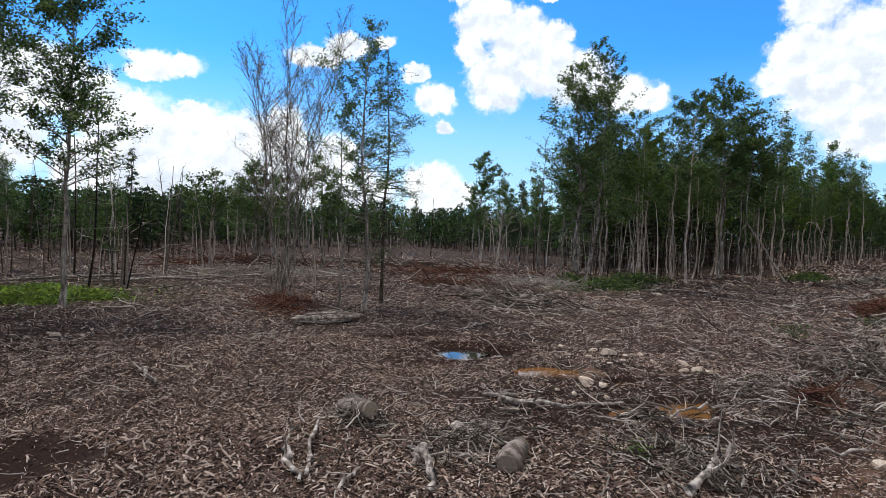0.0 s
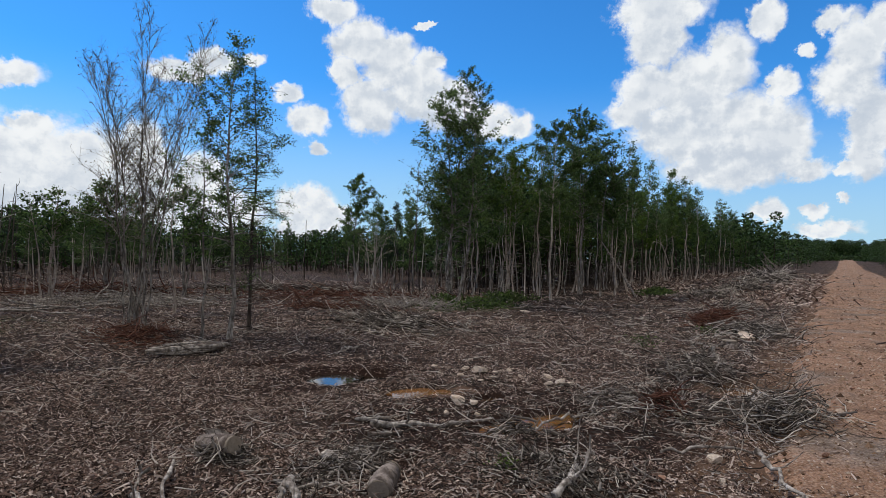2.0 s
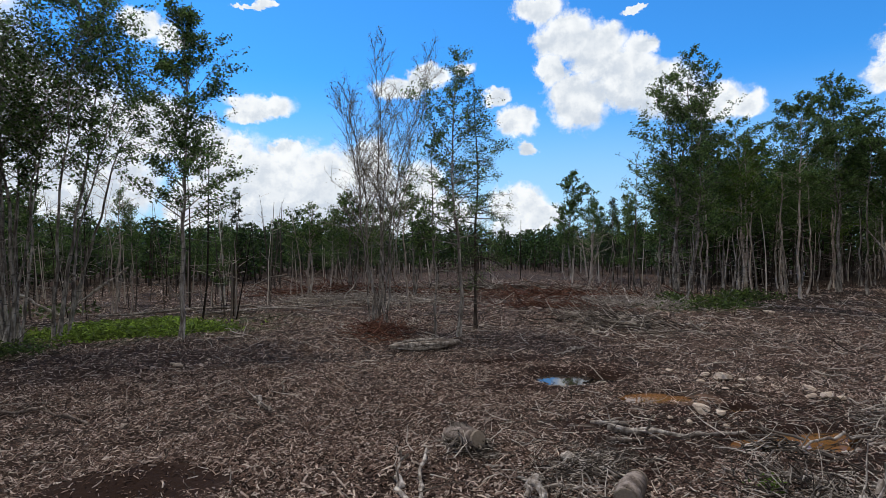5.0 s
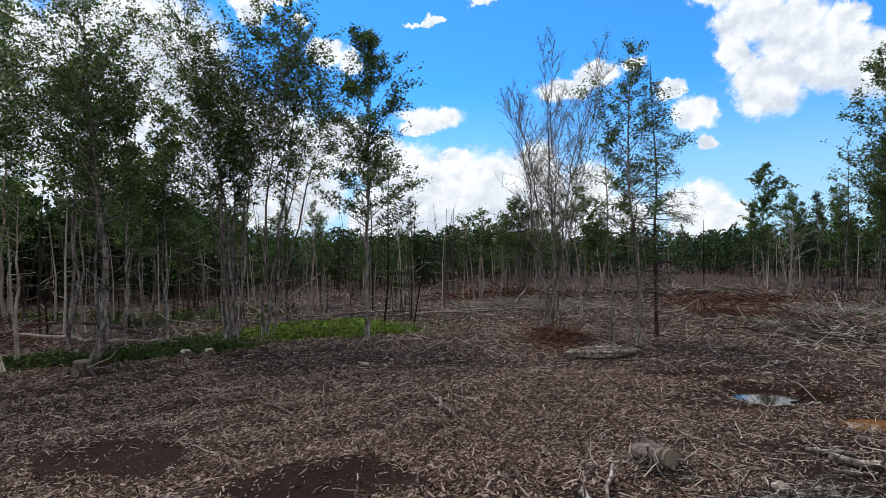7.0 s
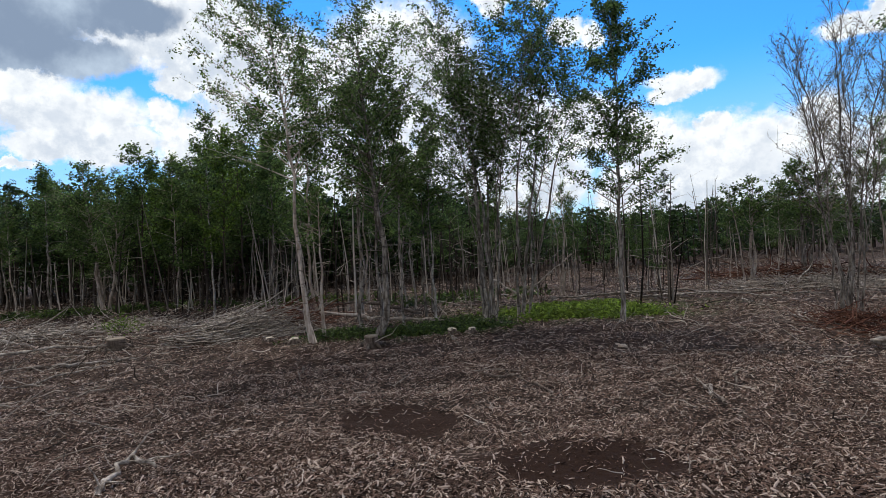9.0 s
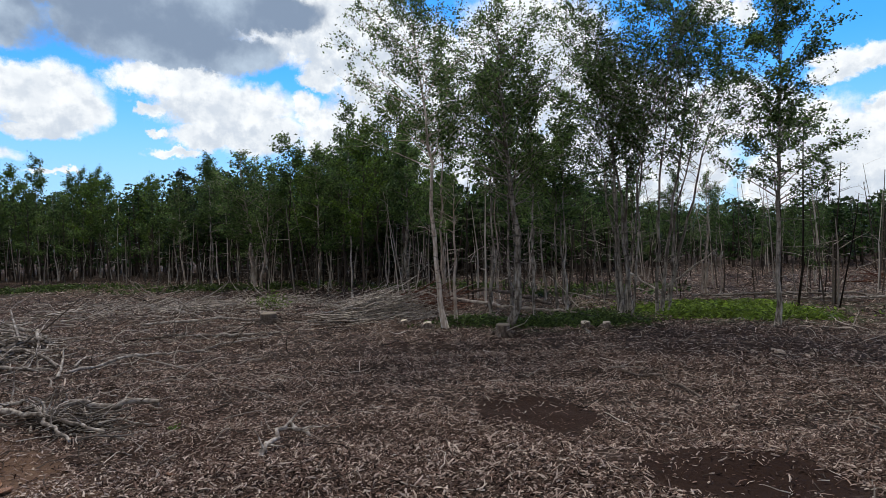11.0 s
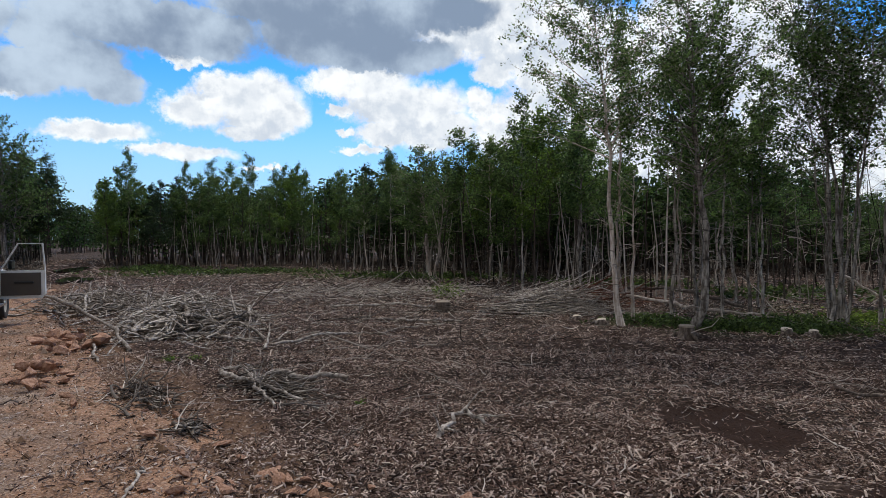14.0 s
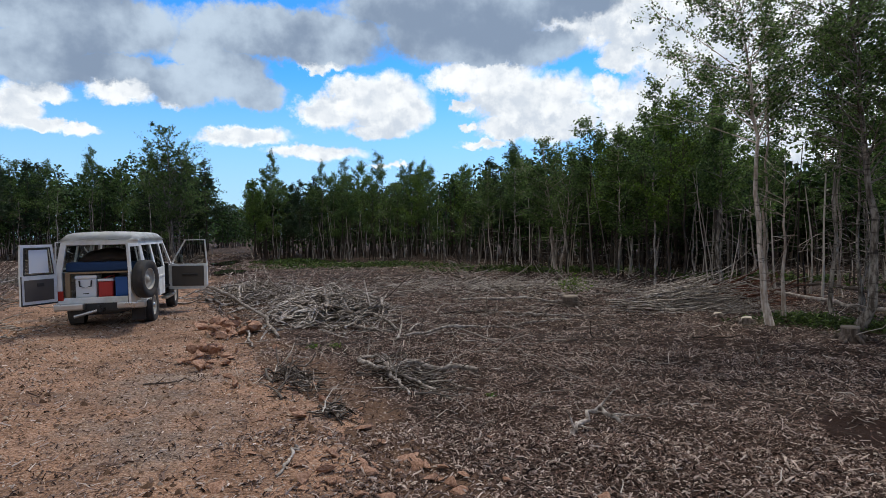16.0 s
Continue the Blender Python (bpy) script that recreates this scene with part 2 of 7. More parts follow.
def soil_material():
    m, n, b = material("forest_soil", 0.9)
    p = here(n)
    big = n.noise(p, 0.22, 4.0)[0]
    mid = n.noise(p, 2.2, 6.0, 0.65)[0]
    fine = n.noise(p, 22.0, 8.0, 0.7)[0]
    chip = n.add("ShaderNodeTexVoronoi", {"Vector": n.vec("ADD", p, n.vec("MULTIPLY", n.noise(p, 9.0, 2.0)[1], (0.08, 0.08, 0.08))), "Scale": 24.0})
    base = n.ramp(fine, (0.34, (0.008, 0.005, 0.0035)), (0.54, (0.028, 0.017, 0.012)), (0.76, (0.15, 0.105, 0.08)))
    base = n.mix(n.smooth(big, 0.4, 0.62), base, n.mix(fine, (0.012, 0.006, 0.004, 1), (0.07, 0.04, 0.027, 1)))
    base = n.mix(n.math("MULTIPLY", n.smooth(chip.outputs["Distance"], 0.42, 0.1), n.smooth(mid, 0.42, 0.6)), base,
                 n.mix(chip.outputs["Color"], (0.13, 0.09, 0.07, 1), (0.33, 0.27, 0.22, 1)))
    for turn, scale in ((0.4, 26.0), (1.7, 34.0), (2.7, 30.0)):       # shredded fibres lying three ways
        c, k = math.cos(turn), math.sin(turn)
        line = n.add("ShaderNodeCombineXYZ", {0: n.math("MULTIPLY", n.vec("DOT_PRODUCT", p, (c, k, 0)), 0.16), 1: n.vec("DOT_PRODUCT", p, (-k, c, 0)), 2: 0.0}).outputs[0]
        fibre = n.noise(line, scale, 2.0, 0.5, 0.6)[0]
        base = n.mix(n.math("MULTIPLY", n.smooth(fibre, 0.60, 0.68), n.smooth(mid, 0.35, 0.6)), base, n.mix(fine, (0.10, 0.066, 0.05, 1), (0.42, 0.33, 0.28, 1)))
    mud = n.add("ShaderNodeAttribute")
    mud.attribute_name = "mud"
    wet = n.smooth(n.math("ADD", mud.outputs["Fac"], n.math("MULTIPLY_ADD", mid, 0.5, -0.25)), 0.3, 0.62)
    base = n.mix(wet, base, n.mix(fine, (0.012, 0.006, 0.004, 1), (0.042, 0.021, 0.013, 1)))
    clay = n.add("ShaderNodeAttribute")
    clay.attribute_name = "clay"
    dug = n.smooth(n.math("ADD", clay.outputs["Fac"], n.math("MULTIPLY_ADD", mid, 0.7, -0.35)), 0.35, 0.65)
    base = n.mix(dug, base, n.mix(fine, (0.085, 0.047, 0.029, 1), (0.21, 0.13, 0.085, 1)))
    moss = n.add("ShaderNodeAttribute")
    moss.attribute_name = "moss"
    base = n.mix(n.math("MULTIPLY", moss.outputs["Fac"], n.smooth(mid, 0.4, 0.6)), base, (0.06, 0.085, 0.02, 1))
    n.put(b.inputs["Base Color"], base)
    bump(n, b, n.math("ADD", fine, n.math("MULTIPLY", mid, 2.0)), 0.8, 0.04)
    return m


def gravel_material():
    m, n, b = material("gravel_road", 0.9)
    p = here(n)
    big = n.noise(p, 0.45, 5.0, 0.6)[0]
    mid = n.noise(p, 3.0, 6.0, 0.65)[0]
    fine = n.noise(p, 40.0, 6.0, 0.7)[0]
    grit = n.add("ShaderNodeTexVoronoi", {"Vector": p, "Scale": 26.0})
    stone = n.add("ShaderNodeTexVoronoi", {"Vector": p, "Scale": 9.0})
    base = n.ramp(fine, (0.3, (0.075, 0.040, 0.025)), (0.5, (0.25, 0.146, 0.094)), (0.75, (0.50, 0.345, 0.25)))
    grey = n.ramp(fine, (0.3, (0.065, 0.05, 0.04)), (0.55, (0.20, 0.17, 0.145)), (0.8, (0.38, 0.34, 0.29)))
    base = n.mix(n.math("MULTIPLY", n.smooth(big, 0.5, 0.66), 0.75), base, grey)
    base = n.mix(n.math("MULTIPLY", n.smooth(mid, 0.5, 0.7), 0.5), base, (0.11, 0.065, 0.04, 1))
    base = n.mix(n.math("MULTIPLY", n.smooth(grit.outputs["Distance"], 0.35, 0.2), 0.6), base,
                 n.mix(grit.outputs["Color"], (0.2, 0.13, 0.09, 1), (0.5, 0.4, 0.31, 1)))
    lane = n.noise(n.vec("MULTIPLY", p, (0.8, 0.8, 0.8)), 1.0, 7.0, 0.7, 1.0)[0]
    base = n.mix(0.85, base, n.ramp(lane, (0.3, (0.6, 0.56, 0.53)), (0.5, (1.32, 1.29, 1.27)), (0.7, (1.75, 1.68, 1.6))), "MULTIPLY")
    n.put(b.inputs["Base Color"], base)
    h = n.math("ADD", n.math("MULTIPLY", grit.outputs["Distance"], -1.0), n.math("MULTIPLY", stone.outputs["Distance"], -1.2))
    bump(n, b, n.math("ADD", h, fine), 0.9, 0.03)
    return m


def wood_material(name, dark, mid, pale, grain=30.0, stops=(0.55, 0.97)):
    """Weathered wood bits: each piece takes its own tone."""
    m, n, b = material(name, 0.85)
    p = own(n)
    tone = n.ramp(island(n), (0.0, dark), (stops[0], mid), (stops[1], pale))
    g = n.noise(p, grain, 5.0, 0.7)[0]
    n.put(b.inputs["Base Color"], n.mix(0.8, tone, n.mix(g, (0.35, 0.33, 0.31, 1), (1.25, 1.22, 1.18, 1)), "MULTIPLY"))
    bump(n, b, g, 0.6, 0.01)
    return m


def bark_material(name, pale, dark, bands=0.5, stretch=0.22):
    m, n, b = material(name, 0.85)
    p = own(n)
    wide = n.vec("MULTIPLY", p, (1.0, 1.0, stretch))
    rings = n.vec("MULTIPLY", p, (1.0, 1.0, 6.0))
    streak = n.noise(wide, 14.0, 5.0, 0.65)[0]
    mark = n.noise(rings, 3.0, 4.0, 0.6)[0]
    patch = n.noise(p, 1.4, 3.0)[0]
    base = n.mix(n.smooth(streak, 0.35, 0.7), dark, pale)
    base = n.mix(n.math("MULTIPLY", n.smooth(mark, 0.56, 0.66), bands), base, (0.035, 0.03, 0.027, 1))
    base = n.mix(n.math("MULTIPLY", n.smooth(patch, 0.48, 0.66), 0.55), base, dark)
    base = n.mix(by_object(n), base, n.mix(1.0, base, (0.62, 0.60, 0.58, 1), "MULTIPLY"))
    n.put(b.inputs["Base Color"], base)
    bump(n, b, streak, 0.7, 0.015)
    return m


def leaf_material(name, low, high, glow=0.35):
    m = bpy.data.materials.new(name)
    m.use_nodes = True
    n = Nodes(m.node_tree)
    r = island(n)
    # tone differs at random by leaf; the doubled top end paints in highlights
    tone = n.ramp(r, (0.0, tuple(c * 0.8 for c in low)), (0.72, high), (1.0, tuple(c * 2.0 for c in high)))
    tone = n.mix(n.math("MULTIPLY", by_object(n), 0.45), tone, n.mix(1.0, tone, (0.55, 0.62, 0.5, 1), "MULTIPLY"))
    b = n.add("ShaderNodeBsdfPrincipled", {"Base Color": tone, "Roughness": 0.55, "Specular IOR Level": 0.25})
    t = n.add("ShaderNodeBsdfTranslucent", {"Color": tone})
    k = n.add("ShaderNodeMixShader", {0: glow, 1: b.outputs[0], 2: t.outputs[0]})
    n.add("ShaderNodeOutputMaterial", {"Surface": k.outputs[0]})
    return m


def stone_material(name, pale, dark):
    m, n, b = material(name, 0.85)
    p = own(n)
    g = n.noise(p, 7.0, 6.0, 0.65)[0]
    f = n.noise(p, 45.0, 4.0, 0.7)[0]
    tone = n.mix(n.smooth(g, 0.35, 0.65), dark, pale)
    tone = n.mix(n.math("MULTIPLY", by_object(n), 0.3), tone, n.mix(1.0, tone, (0.7, 0.62, 0.55, 1), "MULTIPLY"))
    n.put(b.inputs["Base Color"], n.mix(n.math("MULTIPLY", n.smooth(f, 0.55, 0.75), 0.5), tone, dark))
    bump(n, b, n.math("ADD", g, f), 0.6, 0.02)
    return m


def plain_material(name, colour, rough=0.5, metal=0.0, speck=0.12, dirt=0.0):
    m, n, b = material(name, rough, metal, 0.5)
    p = own(n)
    f = n.noise(p, 30.0, 4.0, 0.6)[0]
    g = n.noise(p, 2.5, 4.0, 0.6)[0]
    base = n.mix(n.math("MULTIPLY", f, speck), (*colour, 1), tuple(c * 0.45 for c in colour) + (1,))
    if dirt:
        base = n.mix(n.math("MULTIPLY", n.smooth(g, 0.4, 0.7), dirt), base, (0.20, 0.15, 0.11, 1))
    n.put(b.inputs["Base Color"], base)
    n.put(b.inputs["Roughness"], n.math("MULTIPLY_ADD", g, 0.25, max(0.02, rough - 0.12)))
    return m


def water_material(name, colour):
    m, n, b = material(name, 0.03, 0.0, 0.5)
    p = here(n)
    f = n.noise(p, 3.0, 4.0)[0]
    n.put(b.inputs["Base Color"], n.mix(f, (*colour, 1), tuple(c * 0.65 for c in colour) + (1,)))
    n.put(b.inputs["IOR"], 1.45)
    bump(n, b, n.noise(p, 6.0, 2.0)[0], 0.03, 0.01)
    return m


SOIL = soil_material()
GRAVEL = gravel_material()
CHIP = wood_material("wood_chip", (0.014, 0.008, 0.006), (0.26, 0.172, 0.138), (0.80, 0.67, 0.58), 30.0, (0.60, 1.0))
TWIG = wood_material("grey_twig", (0.016, 0.012, 0.010), (0.12, 0.100, 0.085), (0.74, 0.67, 0.60))
STICK = bark_material("weathered_branch", (0.70, 0.63, 0.56, 1), (0.15, 0.122, 0.102, 1), 0.45, 1.0)
RED_TWIG = wood_material("rust_brown_needles", (0.03, 0.012, 0.009), (0.13, 0.055, 0.037), (0.27, 0.14, 0.095))
LOG_BARK = bark_material("log_bark", (0.34, 0.28, 0.24, 1), (0.085, 0.064, 0.052, 1), 0.5)
CUT_WOOD = wood_material("fresh_cut_wood", (0.22, 0.18, 0.14), (0.30, 0.25, 0.20), (0.38, 0.33, 0.27), 40.0)
FRESH_WOOD = wood_material("fresh_white_wood", (0.62, 0.53, 0.42), (0.70, 0.61, 0.5), (0.76, 0.68, 0.56), 40.0)
GREY_BARK = bark_material("light_grey_bark", (0.60, 0.545, 0.485, 1), (0.11, 0.09, 0.077, 1), 0.75)
PALE_BARK = bark_material("pale_birch_bark", (0.80, 0.71, 0.63, 1), (0.34, 0.27, 0.22, 1), 0.65)
ASPEN_BARK = bark_material("grey_aspen_bark", (0.52, 0.475, 0.425, 1), (0.095, 0.078, 0.066, 1), 0.75)
DARK_BARK = bark_material("dark_spruce_bark", (0.15, 0.12, 0.10, 1), (0.055, 0.042, 0.036, 1), 0.2)
LEAF = leaf_material("aspen_leaf", (0.034, 0.062, 0.020), (0.115, 0.178, 0.052), 0.5)
LEAF_BRIGHT = leaf_material("young_maple_leaf", (0.05, 0.085, 0.012), (0.12, 0.19, 0.03), 0.45)
NEEDLE = leaf_material("spruce_needle", (0.014, 0.030, 0.012), (0.034, 0.062, 0.022), 0.15)
DRY_LEAF = leaf_material("dry_yellow_leaf", (0.12, 0.095, 0.05), (0.24, 0.19, 0.09), 0.4)
# leaf green of the woods behind, darkened to paint in their inner shade
FAR_SHADED_LEAF = leaf_material("shaded_wood_leaf", (0.013, 0.027, 0.008), (0.046, 0.085, 0.021), 0.35)
FERN = leaf_material("fern_leaf", (0.060, 0.092, 0.014), (0.165, 0.235, 0.036), 0.45)
BUSH = leaf_material("dark_bush_leaf", (0.035, 0.055, 0.014), (0.085, 0.125, 0.03), 0.3)
PALE_STONE = stone_material("pale_stone", (0.80, 0.68, 0.56, 1), (0.48, 0.37, 0.28, 1))
RED_STONE = stone_material("red_sandstone", (0.52, 0.32, 0.225, 1), (0.27, 0.145, 0.092, 1))
POOL = water_material("clear_puddle", (0.035, 0.028, 0.022))
MUD_POOL = water_material("muddy_puddle", (0.23, 0.105, 0.036))


# ---------------------------------------------------------------- mesh helpers
import functools


@functools.lru_cache(maxsize=None)
def tube_faces(n, sides):
    i, j = np.arange(n - 1)[:, None] * sides, np.arange(sides)[None]
    k = (j + 1) % sides
    return [np.stack([i + j, i + k, i + sides + k, i + sides + j], -1).reshape(-1, 4), np.arange(sides)[None],
            np.arange(n * sides - 1, (n - 1) * sides - 1, -1)[None]]


class Shape:
    """Collects vertices and faces for one mesh."""

    def __init__(self):
        self.v, self.f, self.count = [], [], 0

    def add(self, verts, faces):
        verts = np.asarray(verts, float)
        self.v.append(verts)
        for block in faces:
            self.f.append(block + self.count)
        self.count += len(verts)

    def tube(self, path, radii, sides=6, cap=True):
        path = np.asarray(path, float)
        n = len(path)
        ahead = np.gradient(path, axis=0)
        ahead /= np.linalg.norm(ahead, axis=1)[:, None] + 1e-9
        ref = np.array([0.0, 0.0, 1.0]) if abs(ahead[0][2]) < 0.8 else np.array([1.0, 0.0, 0.0])
        a = np.cross(ahead, ref)
        a /= np.linalg.norm(a, axis=1)[:, None] + 1e-9
        b = np.cross(ahead, a)
        w = np.arange(sides) * 2 * np.pi / sides
        ring = path[:, None] + np.asarray(radii, float)[:, None, None] * (
            np.cos(w)[None, :, None] * a[:, None] + np.sin(w)[None, :, None] * b[:, None])
        faces = tube_faces(n, sides)
        self.add(ring.reshape(-1, 3), faces if cap else faces[:1])

    def leaves(self, centres, size, rng, droop=0.0, narrow=0.55):
        """Small pointed leaves, each folded a little along its rib."""
        c = np.asarray(centres, float)
        k = len(c)
        if not k:
            return
        along = rng.normal(size=(k, 3))
        along[:, 2] = along[:, 2] * 0.6 - droop
        along /= np.linalg.norm(along, axis=1)[:, None]
        side = np.cross(along, rng.normal(size=(k, 3)))
        side /= np.linalg.norm(side, axis=1)[:, None] + 1e-9
        s = (size * rng.uniform(0.6, 1.4, k))[:, None]
        up = np.cross(side, along)
        quad = np.stack([c - along * s * 0.5, c + side * s * narrow * 0.5 + up * s * 0.12, c + along * s * 0.5,
                         c - side * s * narrow * 0.5 + up * s * 0.12], 1)
        self.add(quad.reshape(-1, 3), [np.arange(4 * k).reshape(k, 4)])

    def mesh(self, name, mat, smooth=True):
        me = bpy.data.meshes.new(name)
        if self.v:
            v = np.concatenate(self.v).astype(np.float32)
            corners = np.concatenate([b.ravel() for b in self.f]).astype(np.int32)
            sizes = np.concatenate([np.full(len(b), b.shape[1]) for b in self.f])
            starts = np.concatenate([[0], np.cumsum(sizes)[:-1]]).astype(np.int32)
            me.vertices.add(len(v))
            me.vertices.foreach_set("co", v.ravel())
            me.loops.add(len(corners))
            me.loops.foreach_set("vertex_index", corners)
            me.polygons.add(len(sizes))
            me.polygons.foreach_set("loop_start", starts)
        me.materials.append(mat)
        me.polygons.foreach_set("use_smooth", np.full(len(me.polygons), smooth))
        me.update(calc_edges=True)
        return me


def stuff(name, shape, mat, label, category, smooth=False):
    return tagged(new(name, shape.mesh(name, mat, smooth)), label, category, kind="stuff")


def piece(name, me, parent, label=""):
    ob = new(name, me)
    ob.parent = parent
    if label:
        ob["label"] = label
    return ob


def bmesh_data(name, bm, mat, smooth=True):
    me = bpy.data.meshes.new(name)
    bm.to_mesh(me)
    bm.free()
    me.materials.append(mat)
    if smooth:
        me.polygons.foreach_set("use_smooth", [True] * len(me.polygons))
    return me


def part(name, bm, mat, parent, label="", smooth=False):
    return piece(name, bmesh_data(name, bm, mat, smooth), parent, label)


# ---------------------------------------------------------------- lie of the land
ROAD_LINE = np.array([(330, -345.4), (54.9, -59.8), (16.5, -21.0), (7.7, -12.1), (3.6, -8.05), (1.0, -5.45), (-1.4, -2.3), (-3.05, 1.55),
                      (-4.35, 5.5), (-6.4, 9.4), (-8.8, 14.6), (-11.5, 21.7), (-12.7, 26.0)], float)
ROAD_HALF = 3.2


def road_gap(x, y):
    """Distance from the road's middle line."""
    x, y = np.asarray(x, float), np.asarray(y, float)
    best = np.full(np.broadcast(x, y).shape, 1e9)
    for (ax, ay), (bx, by) in zip(ROAD_LINE[:-1], ROAD_LINE[1:]):
        dx, dy = bx - ax, by - ay
        t = np.clip(((x - ax) * dx + (y - ay) * dy) / (dx * dx + dy * dy), 0, 1)
        best = np.minimum(best, np.hypot(x - ax - t * dx, y - ay - t * dy))
    return best


def wave(x, y, size, seed=0.0):
    """Cheap smooth unevenness between -1 and 1."""
    x, y = np.asarray(x, float) / size, np.asarray(y, float) / size
    return (np.sin(1.7 * x + 2.1 * y + seed) + np.sin(-2.3 * x + 1.3 * y + 1.7 * seed + 1.0) +
            np.sin(0.9 * x - 3.1 * y + 0.6 * seed + 2.0) + np.sin(3.3 * x + 0.7 * y + 2.9 * seed)) / 4


# pools: x, y, half length, half width, turn, muddy
POOLS = [(9.45, -0.62, 0.41, 0.35, -20, 0), (9.55, -1.2, 0.3, 0.2, -60, 0), (8.5, -1.80, 0.42, 0.28, -70, 1),
         (8.0, -2.75, 0.25, 0.12, -60, 1), (6.6, -2.85, 0.62, 0.28, -65, 1), (10.55, 0.45, 0.3, 0.1, -70, 0), (7.95, -6.8, 0.55, 0.36, -20, 1),
         (7.6, -5.2, 0.5, 0.2, -40, 1), (-14.6, 42.5, 0.6, 2.4, 12, 0), (-10.6, 31.0, 0.6, 1.4, 15, 0)]


def ellipse(x, y, cx, cy, a, b, turn):
    c, s = math.cos(radians(turn)), math.sin(radians(turn))
    u, v = (x - cx) * c + (y - cy) * s, -(x - cx) * s + (y - cy) * c
    return np.sqrt((u / a) ** 2 + (v / b) ** 2)


def furrow(x, y):
    """Old wheel furrows across the mulched part, -1 to 1."""
    r = np.hypot(x, y)
    turn = np.degrees(np.arctan2(y, x))
    u = x * math.cos(radians(66)) + y * math.sin(radians(66)) + 0.35 * wave(x, y, 2.6, 5.0)
    here_ = np.clip((turn - 18) / 12, 0, 1) * np.clip((112 - turn) / 10, 0, 1) * np.clip((r - 3.5) / 1.5, 0, 1) * np.clip((17 - r) / 4, 0, 1)
    return here_ * np.clip(np.sin(u * 5.2) * 1.4 + 0.5 * wave(x, y, 0.9, 1.0), -1, 1)


def land(x, y):
    """Height of the ground."""
    x, y = np.asarray(x, float), np.asarray(y, float)
    r = np.hypot(x, y)
    fade = np.clip((r - 1.0) / 3.0, 0, 1)
    z = fade * (0.055 * wave(x, y, 2.4, 0.3) + 0.03 * wave(x, y, 0.8, 1.1) + 0.012 * wave(x, y, 0.3, 2.2))
    z = z + 0.10 * wave(x, y, 9.0, 4.0) * np.clip((r - 12) / 10, 0, 1)
    turn = np.degrees(np.arctan2(y, x))
    z = z + np.clip((-20 - turn) / 15, 0, 1) * (turn > -110) * (0.006 * np.clip(r - 40, 0, 160) + 0.020 * np.clip(r - 200, 0, 260))
    z = z + 0.022 * furrow(x, y)
    for cx, cy, a, b, t, _ in POOLS:
        z = z - 0.16 * np.clip(1.7 - ellipse(x, y, cx, cy, a, b, t), 0, 1)
    return z


def road_top(x, y, d):
    """Height of the road's surface, d from its middle."""
    crown = 0.16 - 0.05 * (d / ROAD_HALF) ** 2
    rut = -0.035 * (np.exp(-((np.abs(d) - 0.85) / 0.28) ** 2))
    slip = np.clip((np.abs(d) - ROAD_HALF + 0.3 * wave(x, y, 0.9, 3.0)) / 0.6, 0, 1)
    return crown + rut + 0.02 * wave(x, y, 0.5, 1.5) + 0.02 * wave(x, y, 1.3, 0.5) - 0.42 * slip


def ground_z(x, y):
    """Top of whatever lies there, road or soil."""
    g = land(x, y)
    d = road_gap(x, y)
    return np.maximum(g, np.where(d < ROAD_HALF + 0.9, road_top(np.asarray(x, float), np.asarray(y, float), d) + lift(x, y), -9.0))


def lift(x, y):
    """The slow rise of the land under the road."""
    r = np.hypot(x, y)
    turn = np.degrees(np.arctan2(y, x))
    sink = 0.10 * np.clip((np.asarray(y, float) - 6.0) / 5.0, 0, 1)
    return np.clip((-20 - turn) / 15, 0, 1) * (turn > -110) * (0.006 * np.clip(r - 40, 0, 160) + 0.020 * np.clip(r - 200, 0, 260)) - sink


BARE = [(4.0, 5.4, 0.9, 0.75, -37), (4.4, 3.2, 1.0, 0.62, -50), (7.2, -2.4, 2.6, 1.5, -60), (5.4, -3.4, 1.7, 1.1, -40), (5.9, -1.3, 1.4, 0.6, -60), (9.5, -0.6, 2.0, 0.9, -60), (7.8, -6.2, 1.8, 1.2, -40), (10.6, 0.4, 1.2, 0.6, -60), (-13.5, 34.0, 12.0, 2.6, 106)]
CLAY = [(-1.3, 7.0, 1.6, 0.6, 110), (-1.9, 8.4, 1.2, 0.5, 110), (0.1, 4.0, 1.4, 0.5, 100), (8.0, -6.6, 0.9, 0.6, -45), (8.3, -2.2, 0.6, 0.4, -60), (-3.6, 10.0, 2.2, 0.7, 110)]
GREEN = [(13.2, 10.2, 4.6, 2.4, -50), (8.4, 10.6, 2.6, 0.9, -30), (5.0, 29.0, 7.0, 1.6, -20), (-4.0, 36.0, 9.0, 2.0, -15), (21.0, -6.3, 2.4, 1.0, -60), (31.0, -19.5, 3.0, 1.2, -45), (14.5, 9.0, 3.0, 2.0, -40)]


